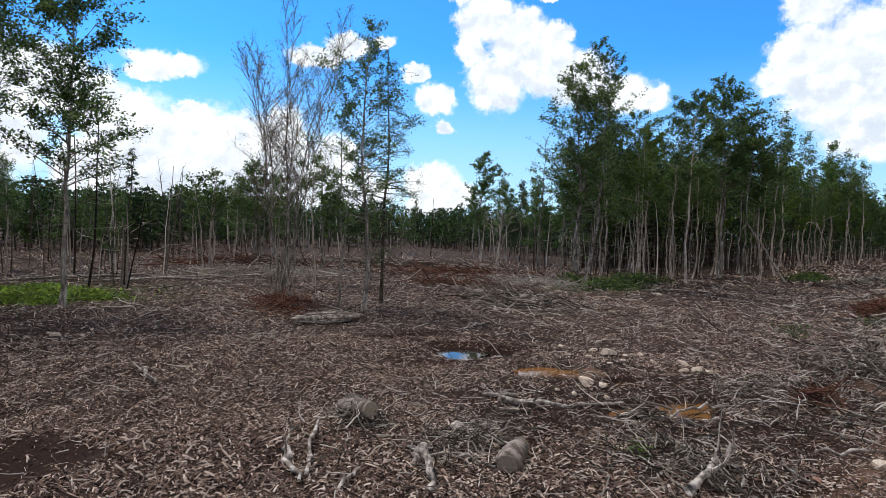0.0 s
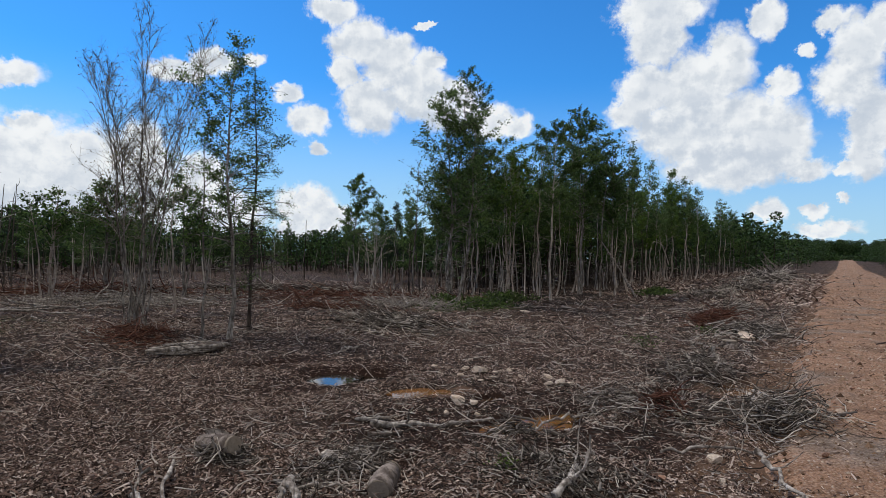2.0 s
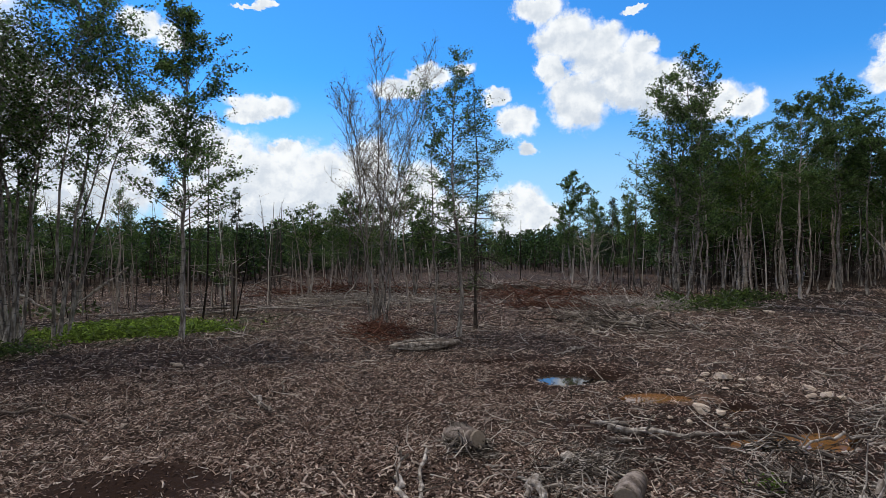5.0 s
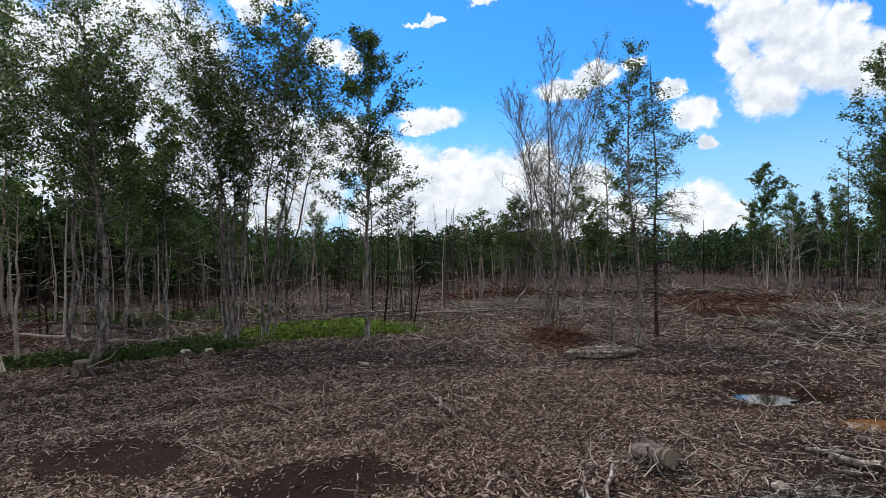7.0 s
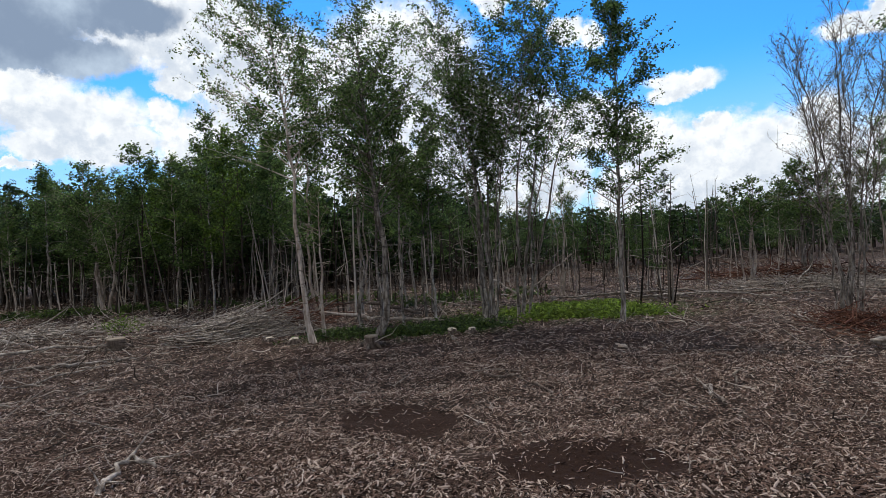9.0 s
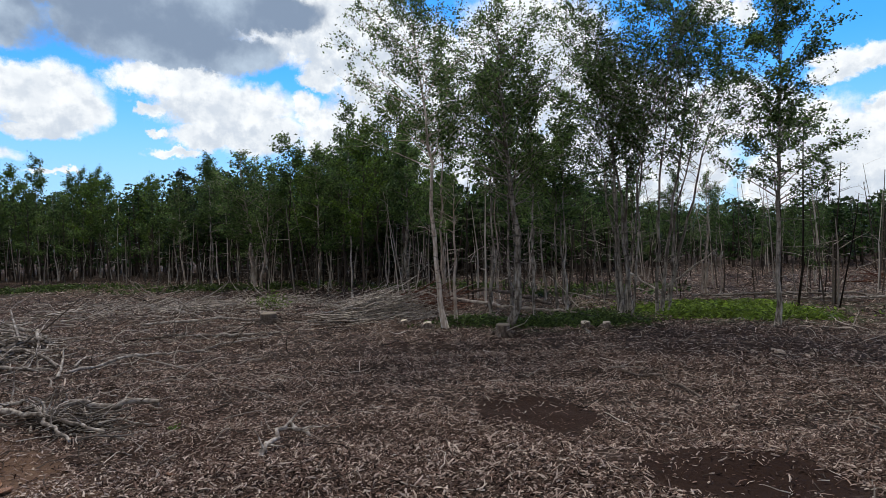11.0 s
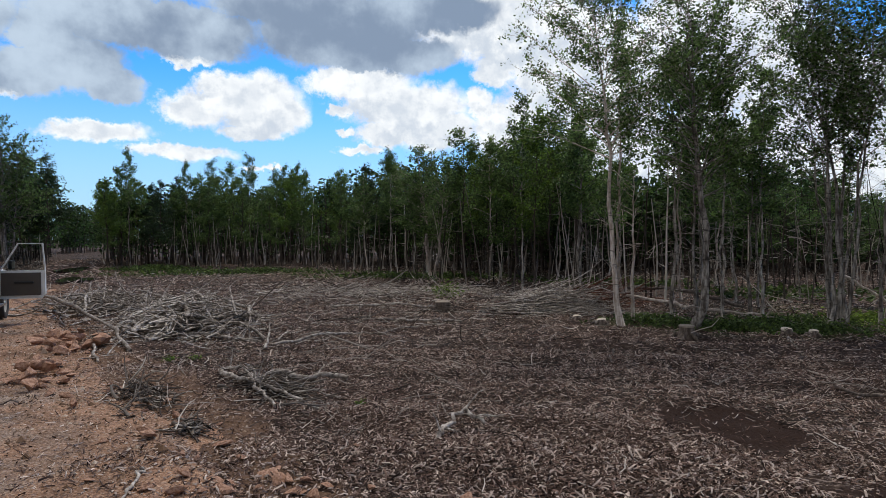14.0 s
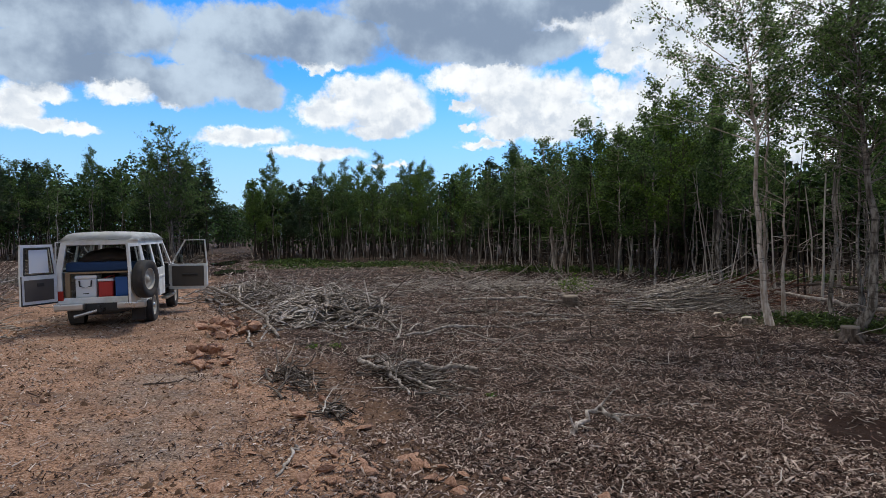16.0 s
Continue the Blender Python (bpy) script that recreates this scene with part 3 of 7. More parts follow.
def make_ground():
    r = np.concatenate([[0.0], np.geomspace(0.5, 2.5, 20)[:-1], np.geomspace(2.5, 26.0, 210)[:-1], np.geomspace(26.0, 3500.0, 70)])
    w = np.radians(np.concatenate([np.linspace(-60, 135, 430)[:-1], np.linspace(135, 300, 50)[:-1]]))
    rings, turns = len(r) - 1, len(w)
    x = (r[:, None] * np.cos(w)).ravel()
    y = (r[:, None] * np.sin(w)).ravel()
    z = land(x, y)
    d = road_gap(x, y)
    z = np.where(d < ROAD_HALF - 0.3, z - 0.10, z)
    i = np.arange(rings)[:, None] * turns
    j = np.arange(turns)[None]
    k = (np.arange(turns) + 1)[None] % turns
    faces = np.stack([i + j, i + turns + j, i + turns + k, i + k], -1).reshape(-1, 4)
    me = bpy.data.meshes.new("ground")
    me.from_pydata(np.stack([x, y, z], 1).tolist(), [], faces.tolist())
    for name, spots in (("mud", BARE), ("clay", CLAY), ("moss", GREEN)):
        value = np.zeros(len(x))
        for cx, cy, a, b, t in spots:
            value = np.maximum(value, np.clip(1.35 - ellipse(x, y, cx, cy, a, b, t), 0, 1))
        if name == "clay":
            value = np.maximum(value, np.clip(1.3 - np.abs(d - ROAD_HALF - 0.2) / 0.9, 0, 1) * 0.8)
        me.attributes.new(name, "FLOAT", "POINT").data.foreach_set("value", value)
    me.materials.append(SOIL)
    me.polygons.foreach_set("use_smooth", [True] * len(me.polygons))
    tagged(new("ground", me), "brown cleared forest soil strewn with chips", "ground", kind="structure")


def make_road():
    """A strip along the middle line with crown, ruts and crumbling edges."""
    seg = np.hypot(*np.diff(ROAD_LINE, axis=0).T)
    s = np.concatenate([[0], np.cumsum(seg)])
    near = s[6]
    marks = np.unique(np.concatenate([np.arange(near - 30, near + 30, 0.14), np.arange(near - 110, near - 30, 0.7),
                                      np.linspace(0, near - 110, 90), np.arange(near + 30, s[-1], 0.7)]))
    marks = marks[(marks >= 0) & (marks <= s[-1])]
    cx, cy = np.interp(marks, s, ROAD_LINE[:, 0]), np.interp(marks, s, ROAD_LINE[:, 1])
    soft = np.ones(9) / 9
    pad = lambda a: np.convolve(np.pad(a, 4, "edge"), soft, "valid")
    cx, cy = pad(cx), pad(cy)
    tx, ty = np.gradient(cx), np.gradient(cy)
    q = np.hypot(tx, ty)
    tx, ty = tx / q, ty / q
    across = np.concatenate([[-4.1], np.linspace(-3.7, 3.7, 47), [4.1]])
    x = cx[:, None] - ty[:, None] * across
    y = cy[:, None] + tx[:, None] * across
    z = road_top(x, y, np.abs(across)[None] + 0 * x) + lift(x, y)
    n, m = x.shape
    i, j = np.arange(n - 1)[:, None] * m, np.arange(m - 1)[None]
    faces = np.stack([i + j, i + m + j, i + m + j + 1, i + j + 1], -1).reshape(-1, 4)
    me = bpy.data.meshes.new("road")
    me.from_pydata(np.stack([x.ravel(), y.ravel(), z.ravel()], 1).tolist(), [], faces.tolist())
    me.materials.append(GRAVEL)
    me.polygons.foreach_set("use_smooth", [True] * len(me.polygons))
    tagged(new("road", me), "reddish tan gravel forest road with ruts", "road", kind="structure")


make_ground()
make_road()


def make_pool(cx, cy, a, b, turn, muddy, name):
    w = np.linspace(0, 2 * np.pi, 40, endpoint=False)
    k = 1 + 0.18 * np.sin(3 * w + cx) + 0.12 * np.sin(5 * w + 2 * cy) + 0.06 * np.sin(9 * w)
    c, s = math.cos(radians(turn)), math.sin(radians(turn))
    u, v = a * k * np.cos(w) * 1.25, b * k * np.sin(w) * 1.25
    x, y = cx + u * c - v * s, cy + u * s + v * c
    z = float(land(cx, cy)) + (0.08 if math.hypot(cx, cy) < 24 else 0.23)
    me = bpy.data.meshes.new("puddle")
    me.from_pydata([(px, py, z) for px, py in zip(x, y)] + [(px, py, z - 0.2) for px, py in zip(x, y)], [],
                   [tuple(range(40))] + [(i, i + 40, (i + 1) % 40 + 40, (i + 1) % 40) for i in range(40)])
    me.materials.append(MUD_POOL if muddy else POOL)
    tagged(new("puddle", me), "orange-brown muddy rain puddle in the soil" if muddy else "still clear puddle reflecting the sky", "puddle",
           group="puddles", kind="structure")


for pool in POOLS:
    make_pool(*pool, "puddle")

# a table of heights, for the thousands of sticks
TABLE_X, TABLE_Y, TABLE_STEP = -24.0, -40.0, 0.1
table_x, table_y = np.meshgrid(TABLE_X + TABLE_STEP * np.arange(720), TABLE_Y + TABLE_STEP * np.arange(800), indexing="ij")
HEIGHTS = ground_z(table_x.ravel(), table_y.ravel()).reshape(table_x.shape)
GAPS = road_gap(table_x[::5, ::5].ravel(), table_y[::5, ::5].ravel()).reshape(144, 160)


def lie(x, y):
    """Height of the ground, looked up."""
    u, v = (x - TABLE_X) / TABLE_STEP, (y - TABLE_Y) / TABLE_STEP
    if u.min() < 0 or v.min() < 0 or u.max() > 718 or v.max() > 798:
        return ground_z(x, y)
    i, j = u.astype(int), v.astype(int)
    f, g = u - i, v - j
    return (HEIGHTS[i, j] * (1 - f) + HEIGHTS[i + 1, j] * f) * (1 - g) + (HEIGHTS[i, j + 1] * (1 - f) + HEIGHTS[i + 1, j + 1] * f) * g


def gap_at(x, y):
    i, j = int(round((x - TABLE_X) * 2)), int(round((y - TABLE_Y) * 2))
    return GAPS[i, j] if 0 <= i < 144 and 0 <= j < 160 else float(road_gap(x, y))


# ---------------------------------------------------------------- trees
def crooked(rng, start, way, length, steps, bend):
    """A wandering path."""
    p, d = np.array(start, float), np.array(way, float)
    d /= np.linalg.norm(d)
    pts = [p.copy()]
    for _ in range(steps):
        d = d + rng.normal(0, bend, 3)
        d /= np.linalg.norm(d)
        p = p + d * length / steps
        pts.append(p.copy())
    return np.array(pts)


def grow(seed, height, girth, crown_from=0.4, spread=1.3, limbs=26, leaves=4000, leaf=0.11, lean=(0.0, 0.0), stems=1, fork=0.0,
         dead=8, needle=False, shape=0.8, sides=7, rise=0.8, twiggy=6, fine=2, flare=1.1, kink=0.012, clump=0.05):
    """Wood and foliage of one tree, standing at the origin: stems, limbs that arch outwards, side branches, twigs, leaves along them."""
    rng = np.random.default_rng(seed)
    wood, crown = Shape(), Shape()
    begins, ends, full = [], [], []

    def leafy(path, weight):
        begins.append(path[:-1])
        ends.append(path[1:])
        full.append(np.linalg.norm(path[1:] - path[:-1], axis=1) * weight)

    first = rng.uniform(0, 2 * np.pi)
    for k in range(stems):
        h = height * (1.0 if k == 0 else rng.uniform(0.74, 0.98))
        out = first + k * 2.4 + rng.uniform(-0.4, 0.4)
        tilt = 0.0 if k == 0 and stems == 1 else rng.uniform(0.02, 0.09) + fork * rng.uniform(0.5, 1.25)
        steps = 14
        t = np.linspace(0, 1, steps + 1)
        sway = np.cumsum(rng.normal(0, kink * height, (steps + 1, 2)), 0) * 0.55
        sway -= sway[-1] * t[:, None] * 0.6
        sway[0] = 0
        foot = rng.uniform(0.08, 0.30, 2) * (k > 0) * np.array([math.cos(out), math.sin(out)])
        sx = foot[0] + lean[0] * t ** 1.2 * h + math.cos(out) * tilt * h * t ** flare + sway[:, 0]
        sy = foot[1] + lean[1] * t ** 1.2 * h + math.sin(out) * tilt * h * t ** flare + sway[:, 1]
        path = np.stack([sx, sy, t * h - 0.08], 1)
        g = girth * (1.0 if k == 0 else rng.uniform(0.6, 0.95))
        radii = g * (1.0 - 0.93 * t ** 0.85) * rng.uniform(0.93, 1.08, steps + 1) + 0.3 * g * np.exp(-t * 36)
        wood.tube(path, radii, sides)

        def on(u):
            return np.array([np.interp(u, t, path[:, i]) for i in range(3)])

        for _ in range(dead):          # bare lower twigs
            u = rng.uniform(0.10, max(0.16, crown_from + 0.08))
            w = rng.uniform(0, 2 * np.pi)
            way = (math.cos(w), math.sin(w), rng.uniform(-0.35, 0.7))
            twig = crooked(rng, on(u), way, rng.uniform(0.2, 0.8) * spread, 3, 0.2)
            wood.tube(twig, np.linspace(0.10 * g + 0.002, 0.0015, 4), 3, False)
            way = twig[2] - twig[1] + rng.normal(0, 0.1, 3)
            wood.tube(crooked(rng, twig[1], way, rng.uniform(0.1, 0.35) * spread, 2, 0.25), np.linspace(0.05 * g + 0.001, 0.0012, 3), 3, False)
        count = max(6, int(limbs / stems ** 0.5))
        for i in range(count):
            u = crown_from + (0.985 - crown_from) * (i + rng.uniform(0, 1)) / count
            f = (u - crown_from) / (1 - crown_from)
            if needle:
                reach = spread * (1.05 - f) * rng.uniform(0.65, 1.1) + 0.06
                up = rng.uniform(-0.15, 0.25)
            else:
                reach = spread * (0.25 + 0.75 * math.sin(math.pi * min(1, f * 0.85 + 0.15) ** shape)) * rng.uniform(0.45, 1.2)
                up = (rng.uniform(0.4, 1.3) + 0.6 * f) * rise
            w = rng.uniform(0, 2 * np.pi)
            limb = crooked(rng, on(u), (math.cos(w), math.sin(w), up), reach * 1.15, 5, 0.10)
            droop = (0.16 if needle else 0.10) * reach * np.linspace(0, 1, 6) ** 2
            limb[:, 2] -= droop
            r0 = 0.30 * g * (1 - u) + 0.005
            wood.tube(limb, np.linspace(r0, 0.0025, 6), 4, False)
            dense = rng.uniform(0.15, 1.7)
            for _ in range(twiggy):
                at = rng.uniform(0.2, 1.0)
                p = np.array([np.interp(at, np.linspace(0, 1, 6), limb[:, a]) for a in range(3)])
                w2 = w + rng.uniform(-1.4, 1.4)
                side = crooked(rng, p, (math.cos(w2), math.sin(w2), up * 0.5 + rng.uniform(-0.4, 0.5)), reach * rng.uniform(0.2, 0.55), 3, 0.18)
                wood.tube(side, np.linspace(0.33 * r0 + 0.0018, 0.0014, 4), 3, False)
                leafy(side, dense)
                for _ in range(fine):
                    q = side[int(rng.integers(1, 4))]
                    twig = crooked(rng, q, rng.normal(0, 1, 3) * (1, 1, 0.6) + side[-1] - side[0], reach * rng.uniform(0.1, 0.25), 2, 0.2)
                    wood.tube(twig, (0.0022, 0.0016, 0.001), 3, False)
                    leafy(twig, dense * 1.3)
            leafy(limb[2:], dense * 0.6)
    if leaves:
        a, b, c = np.concatenate(begins), np.concatenate(ends), np.concatenate(full)
        pick = rng.choice(len(a), leaves, p=c / c.sum())
        pts = a[pick] + (b[pick] - a[pick]) * rng.random(leaves)[:, None]
        pts += rng.normal(0, clump, pts.shape)
        crown.leaves(pts, leaf, rng, 0.25, 0.28 if needle else 0.6)
    return wood, crown


def tree(name, x, y, bark, foliage, label, category="tree", group="", **how):
    wood, crown = grow(**how)
    root = new(name)
    root.matrix_world = pose(x, y, float(ground_z(x, y)))
    tagged(root, label, category, group)
    piece("trunk", wood.mesh("trunk", bark), root)
    if crown.count:
        piece("crown", crown.mesh("crown", foliage, False), root)
    return root


# the bare trees and their neighbours in the middle of the clearing
tree("dead_tree", 14.48, 3.66, ASPEN_BARK, DRY_LEAF, "tall nearly bare many-stemmed tree with a few dry leaves", seed=11, height=7.7, girth=0.030, lean=(0.012, -0.03), twiggy=8,
     crown_from=0.34, spread=1.25, limbs=84, leaves=2300, leaf=0.045, stems=9, fork=0.13, flare=1.7, dead=12, rise=1.9, shape=0.6, fine=2)
tree("birch_tree", 13.51, 1.5, ASPEN_BARK, LEAF, "slender birch with thin leafy crown and bare lower twigs", seed=12, height=6.6, girth=0.058,
     crown_from=0.33, spread=1.15, limbs=50, leaves=8200, leaf=0.05, dead=30, shape=0.7)
tree("birch_tree", 14.75, 1.23, DARK_BARK, LEAF, "dark slender tree with narrow green crown", seed=13, height=6.6, girth=0.053, kink=0.006,
     crown_from=0.22, spread=0.95, limbs=72, leaves=7600, leaf=0.05, dead=30, needle=True)
tree("thin_tree", 13.6, 2.1, ASPEN_BARK, LEAF, "thin young tree with sparse leaves", seed=14, height=5.3, girth=0.035,
     crown_from=0.45, spread=0.7, limbs=20, leaves=1700, leaf=0.055, dead=16)
tree("thin_tree", 19.45, 3.95, PALE_BARK, LEAF, "thin pale-stemmed young tree with a small crown", seed=15, height=4.4, girth=0.049,
     crown_from=0.62, spread=0.8, limbs=16, leaves=2808, leaf=0.052, dead=8)
tree("thin_tree", 18.6, 4.6, ASPEN_BARK, LEAF, "thin grey young tree with sparse twigs", seed=16, height=3.6, girth=0.033,
     crown_from=0.6, spread=0.6, limbs=12, leaves=675, leaf=0.068, dead=12)

tree("young_birch", 24.0, 9.2, PALE_BARK, LEAF, "young pale-stemmed birches with small tufted crowns", seed=17, height=4.1, girth=0.07,
     crown_from=0.6, spread=0.75, limbs=22, leaves=2600, leaf=0.1, stems=4, fork=0.01, dead=8)
tree("young_birch", 26.4, 8.0, ASPEN_BARK, LEAF, "round dark-crowned young tree beyond the clearing", seed=18, height=4.6, girth=0.08,
     crown_from=0.45, spread=1.25, limbs=30, leaves=4200, leaf=0.1, stems=3, dead=8)
tree("young_birch", 25.2, 4.9, ASPEN_BARK, LEAF, "round dark-crowned young tree beyond the clearing", seed=19, height=4.3, girth=0.07,
     crown_from=0.4, spread=1.1, limbs=28, leaves=3600, leaf=0.1, stems=2, dead=8)

# the clump at the edge of the grass
tree("pale_birch_tree", 6.35, 11.46, PALE_BARK, LEAF, "leaning pale birch with bare lower trunk", seed=21, height=7.4, girth=0.070,
     crown_from=0.48, spread=1.95, limbs=60, leaves=14500, leaf=0.058, lean=(-0.045, 0.06), dead=8, shape=0.7)
tree("pale_birch_tree", 6.75, 11.75, PALE_BARK, LEAF, "short pale birch stem beside the leaning birch", seed=22, height=3.4, girth=0.049,
     crown_from=0.6, spread=0.5, limbs=10, leaves=405, leaf=0.068, dead=6)
tree("birch_tree", 7.67, 10.97, ASPEN_BARK, LEAF, "crooked grey birch with ragged bark and open crown", seed=23, height=7.3, girth=0.090,
     crown_from=0.36, spread=1.85, limbs=60, leaves=13000, leaf=0.058, dead=26, lean=(-0.02, 0.02), kink=0.02)
tree("maple_tree", 10.9, 10.6, ASPEN_BARK, LEAF, "many-stemmed maple clump with dense dark crown", seed=24, height=8.5, girth=0.050,
     crown_from=0.44, spread=1.6, limbs=92, leaves=21500, leaf=0.068, stems=6, fork=0.075, flare=1.5, dead=10, rise=1.1)
tree("maple_tree", 11.6, 10.1, ASPEN_BARK, LEAF, "tall maple with spreading dark green crown", seed=25, height=8.0, girth=0.052,
     crown_from=0.46, spread=1.65, limbs=60, leaves=13000, leaf=0.068, stems=3, fork=0.06, flare=1.4, dead=14, lean=(0.07, -0.09), rise=1.1)
tree("leaning_tree", 13.06, 11.15, ASPEN_BARK, LEAF, "leaning half-dead tree with few leaves", seed=26, height=5.8, girth=0.061,
     crown_from=0.6, spread=0.8, limbs=16, leaves=351, leaf=0.068, lean=(0.17, -0.22), dead=16)
tree("birch_tree", 12.08, 7.51, ASPEN_BARK, LEAF, "straight birch with full green crown above the ferns", seed=27, height=7.4, girth=0.062, kink=0.007,
     crown_from=0.34, spread=1.5, limbs=64, leaves=16500, leaf=0.062, dead=16)

# the group of tall trees at the edge of the clearing
tree("aspen_tree", 22.9, -5.55, ASPEN_BARK, LEAF, "tall many-stemmed aspen standing out from the wood", seed=31, height=9.3, girth=0.078,
     crown_from=0.30, spread=1.75, limbs=84, leaves=25000, leaf=0.082, stems=3, fork=-0.02, dead=26)
tree("aspen_tree", 26.0, -8.8, PALE_BARK, LEAF_BRIGHT, "pale aspen with yellow-green crown", seed=32, height=7.4, girth=0.066,
     crown_from=0.5, spread=1.6, limbs=34, leaves=14601, leaf=0.072, stems=2, dead=12)
tree("aspen_tree", 25.6, -10.85, PALE_BARK, LEAF, "pale straight aspen with dark crown", seed=33, height=8.2, girth=0.064,
     crown_from=0.5, spread=1.5, limbs=34, leaves=14601, leaf=0.072, dead=12)
tree("aspen_tree", 30.4, -14.6, ASPEN_BARK, LEAF, "tall dark-crowned aspen at the wood's edge", seed=34, height=10.2, girth=0.085,
     crown_from=0.42, spread=2.0, limbs=60, leaves=15000, leaf=0.109, stems=2, dead=12)
tree("aspen_tree", 28.4, -14.8, ASPEN_BARK, LEAF, "slim grey aspen with high thin crown", seed=35, height=7.4, girth=0.061,
     crown_from=0.6, spread=1.1, limbs=22, leaves=4104, leaf=0.072, dead=18)
tree("aspen_tree", 27.0, -4.65, ASPEN_BARK, LEAF, "bare-stemmed slim tree with dead top", seed=36, height=6.3, girth=0.057,
     crown_from=0.5, spread=0.8, limbs=20, leaves=675, leaf=0.082, dead=24)
tree("young_tree", 30.4, -3.05, PALE_BARK, LEAF, "small pale forked tree at the clearing's edge", seed=37, height=3.5, girth=0.066,
     crown_from=0.45, spread=1.0, limbs=18, leaves=405, leaf=0.082, stems=3, fork=0.05, dead=8)
tree("aspen_tree", 41.0, -2.9, ASPEN_BARK, LEAF, "young conical tree in front of the far wood", seed=38, height=7.3, girth=0.074,
     crown_from=0.35, spread=1.5, limbs=40, leaves=5670, leaf=0.116, dead=10)
tree("maple_tree", 5.63, 27.3, PALE_BARK, LEAF, "pale forked maple at the wood's edge", seed=39, height=6.0, girth=0.098,
     crown_from=0.4, spread=1.9, limbs=30, leaves=9072, leaf=0.072, stems=3, fork=0.08, dead=8)
tree("beech_tree", -20.8, 48.6, ASPEN_BARK, LEAF, "large round-crowned tree beside the track", seed=40, height=10.4, girth=0.164,
     crown_from=0.26, spread=2.9, limbs=80, leaves=19000, leaf=0.125, stems=3, fork=0.03, dead=14, rise=1.2)
tree("spruce_tree", 38.0, 19.8, DARK_BARK, NEEDLE, "small dark pointed spruce among far trees", seed=41, height=6.4, girth=0.074,
     crown_from=0.12, spread=1.0, limbs=60, leaves=6075, leaf=0.109, dead=2, needle=True)


# slim trees standing apart
tree("dead_snag", 17.5, 13.2, PALE_BARK, LEAF, "bare pale snag with broken twigs", seed=51, height=4.5, girth=0.05, crown_from=0.5, spread=0.7, limbs=10, leaves=0, stems=2, dead=14)
for seed, x, y, tall, bark in ((52, 10.4, 12.5, 3.8, ASPEN_BARK), (53, 11.35, 10.9, 5.6, ASPEN_BARK), (54, 14.2, 33.9, 6.8, PALE_BARK), (55, 15.4, 32.4, 5.9, PALE_BARK)):
    tree("slim_tree", x, y, bark, LEAF, "slim tree with a small high crown", group="slim trees", seed=seed, height=tall, girth=0.012 * tall, crown_from=0.6, spread=0.9, limbs=20,
         leaves=1500, leaf=0.08, dead=14)


# ---------------------------------------------------------------- woods round the clearing
def wood_kind(seed, height, bark, foliage, label, **how):
    base = dict(girth=0.052, crown_from=0.42, spread=1.1, limbs=34, leaves=4400, leaf=0.098, dead=14, sides=5, twiggy=4, fine=0, shape=0.65, clump=0.09)
    base.update(how)
    ob = tree("forest_tree", 0, 0, bark, foliage, label, "tree", "trees of the woods", seed=seed, height=height, **base)
    return ob


KINDS = [
    wood_kind(101, 7.0, GREY_BARK, LEAF, "slim grey aspen in a dense young wood"),
    wood_kind(102, 7.6, GREY_BARK, LEAF, "slim grey aspen in a dense young wood", spread=0.95, crown_from=0.5, leaves=3200),
    wood_kind(103, 6.5, PALE_BARK, LEAF, "pale-stemmed birch in a dense young wood", spread=1.0, leaves=3200),
    wood_kind(104, 7.2, DARK_BARK, LEAF_BRIGHT, "light green maple in a dense young wood", spread=1.2, crown_from=0.34, rise=1.1),
    wood_kind(105, 6.8, DARK_BARK, NEEDLE, "dark spruce in a dense young wood", needle=True, crown_from=0.3, spread=1.2, limbs=54, leaves=4500, leaf=0.16),
    wood_kind(106, 6.0, DARK_BARK, LEAF, "dark bushy tree in a dense young wood", spread=1.3, crown_from=0.25, leaves=4400),
    wood_kind(107, 7.8, PALE_BARK, LEAF, "tall pale aspen in a dense young wood", spread=0.85, crown_from=0.52, leaves=2200),
    wood_kind(108, 5.0, GREY_BARK, LEAF, "thin bare-stemmed sapling in the wood", spread=0.7, crown_from=0.6, leaves=500, girth=0.045, dead=26, limbs=14),
]
place = random.Random(5)
used = []
FIRST = set()


def plant(kind, x, y, size):
    ob = KINDS[kind]
    at = pose(x, y, float(ground_z(x, y)) - 0.03, 0, 0, place.uniform(0, 360))
    if kind not in FIRST:
        FIRST.add(kind)
        ob.matrix_world = at @ Matrix.Diagonal((size, size, size, 1))
        return
    twin = copy_thing(ob, at)
    twin.scale = (size * place.uniform(0.92, 1.1), size * place.uniform(0.92, 1.1), size)


def polar(turn, r):
    return r * math.cos(radians(turn)), r * math.sin(radians(turn))


def stand(count, turns, near, deep, size, mix, gap=1.1):
    """A stretch of wood: headings, its front edge (as a function of the heading), depth and tree size."""
    tries = made = 0
    while made < count and tries < count * 30:
        tries += 1
        a = place.uniform(*turns)
        r = near(a) + deep * place.random() ** 1.6
        x, y = polar(a, r)
        if road_gap(x, y) < 6.5 or (y > 20 and abs(a - 108.4) < 1.7) or any((x - u) ** 2 + (y - v) ** 2 < gap * gap for u, v in used):
            continue
        used.append((x, y))
        made += 1
        plant(place.choice(mix), x, y, size(a, r) * place.uniform(0.82, 1.12))


def edge_right(a):
    return min(170.0, max(26.0, 12.3 / math.sin(radians(max(2.5, a + 45.6)))))


def spline(*pairs):
    xs, ys = zip(*pairs)
    return lambda a, *_: float(np.interp(a, xs, ys))


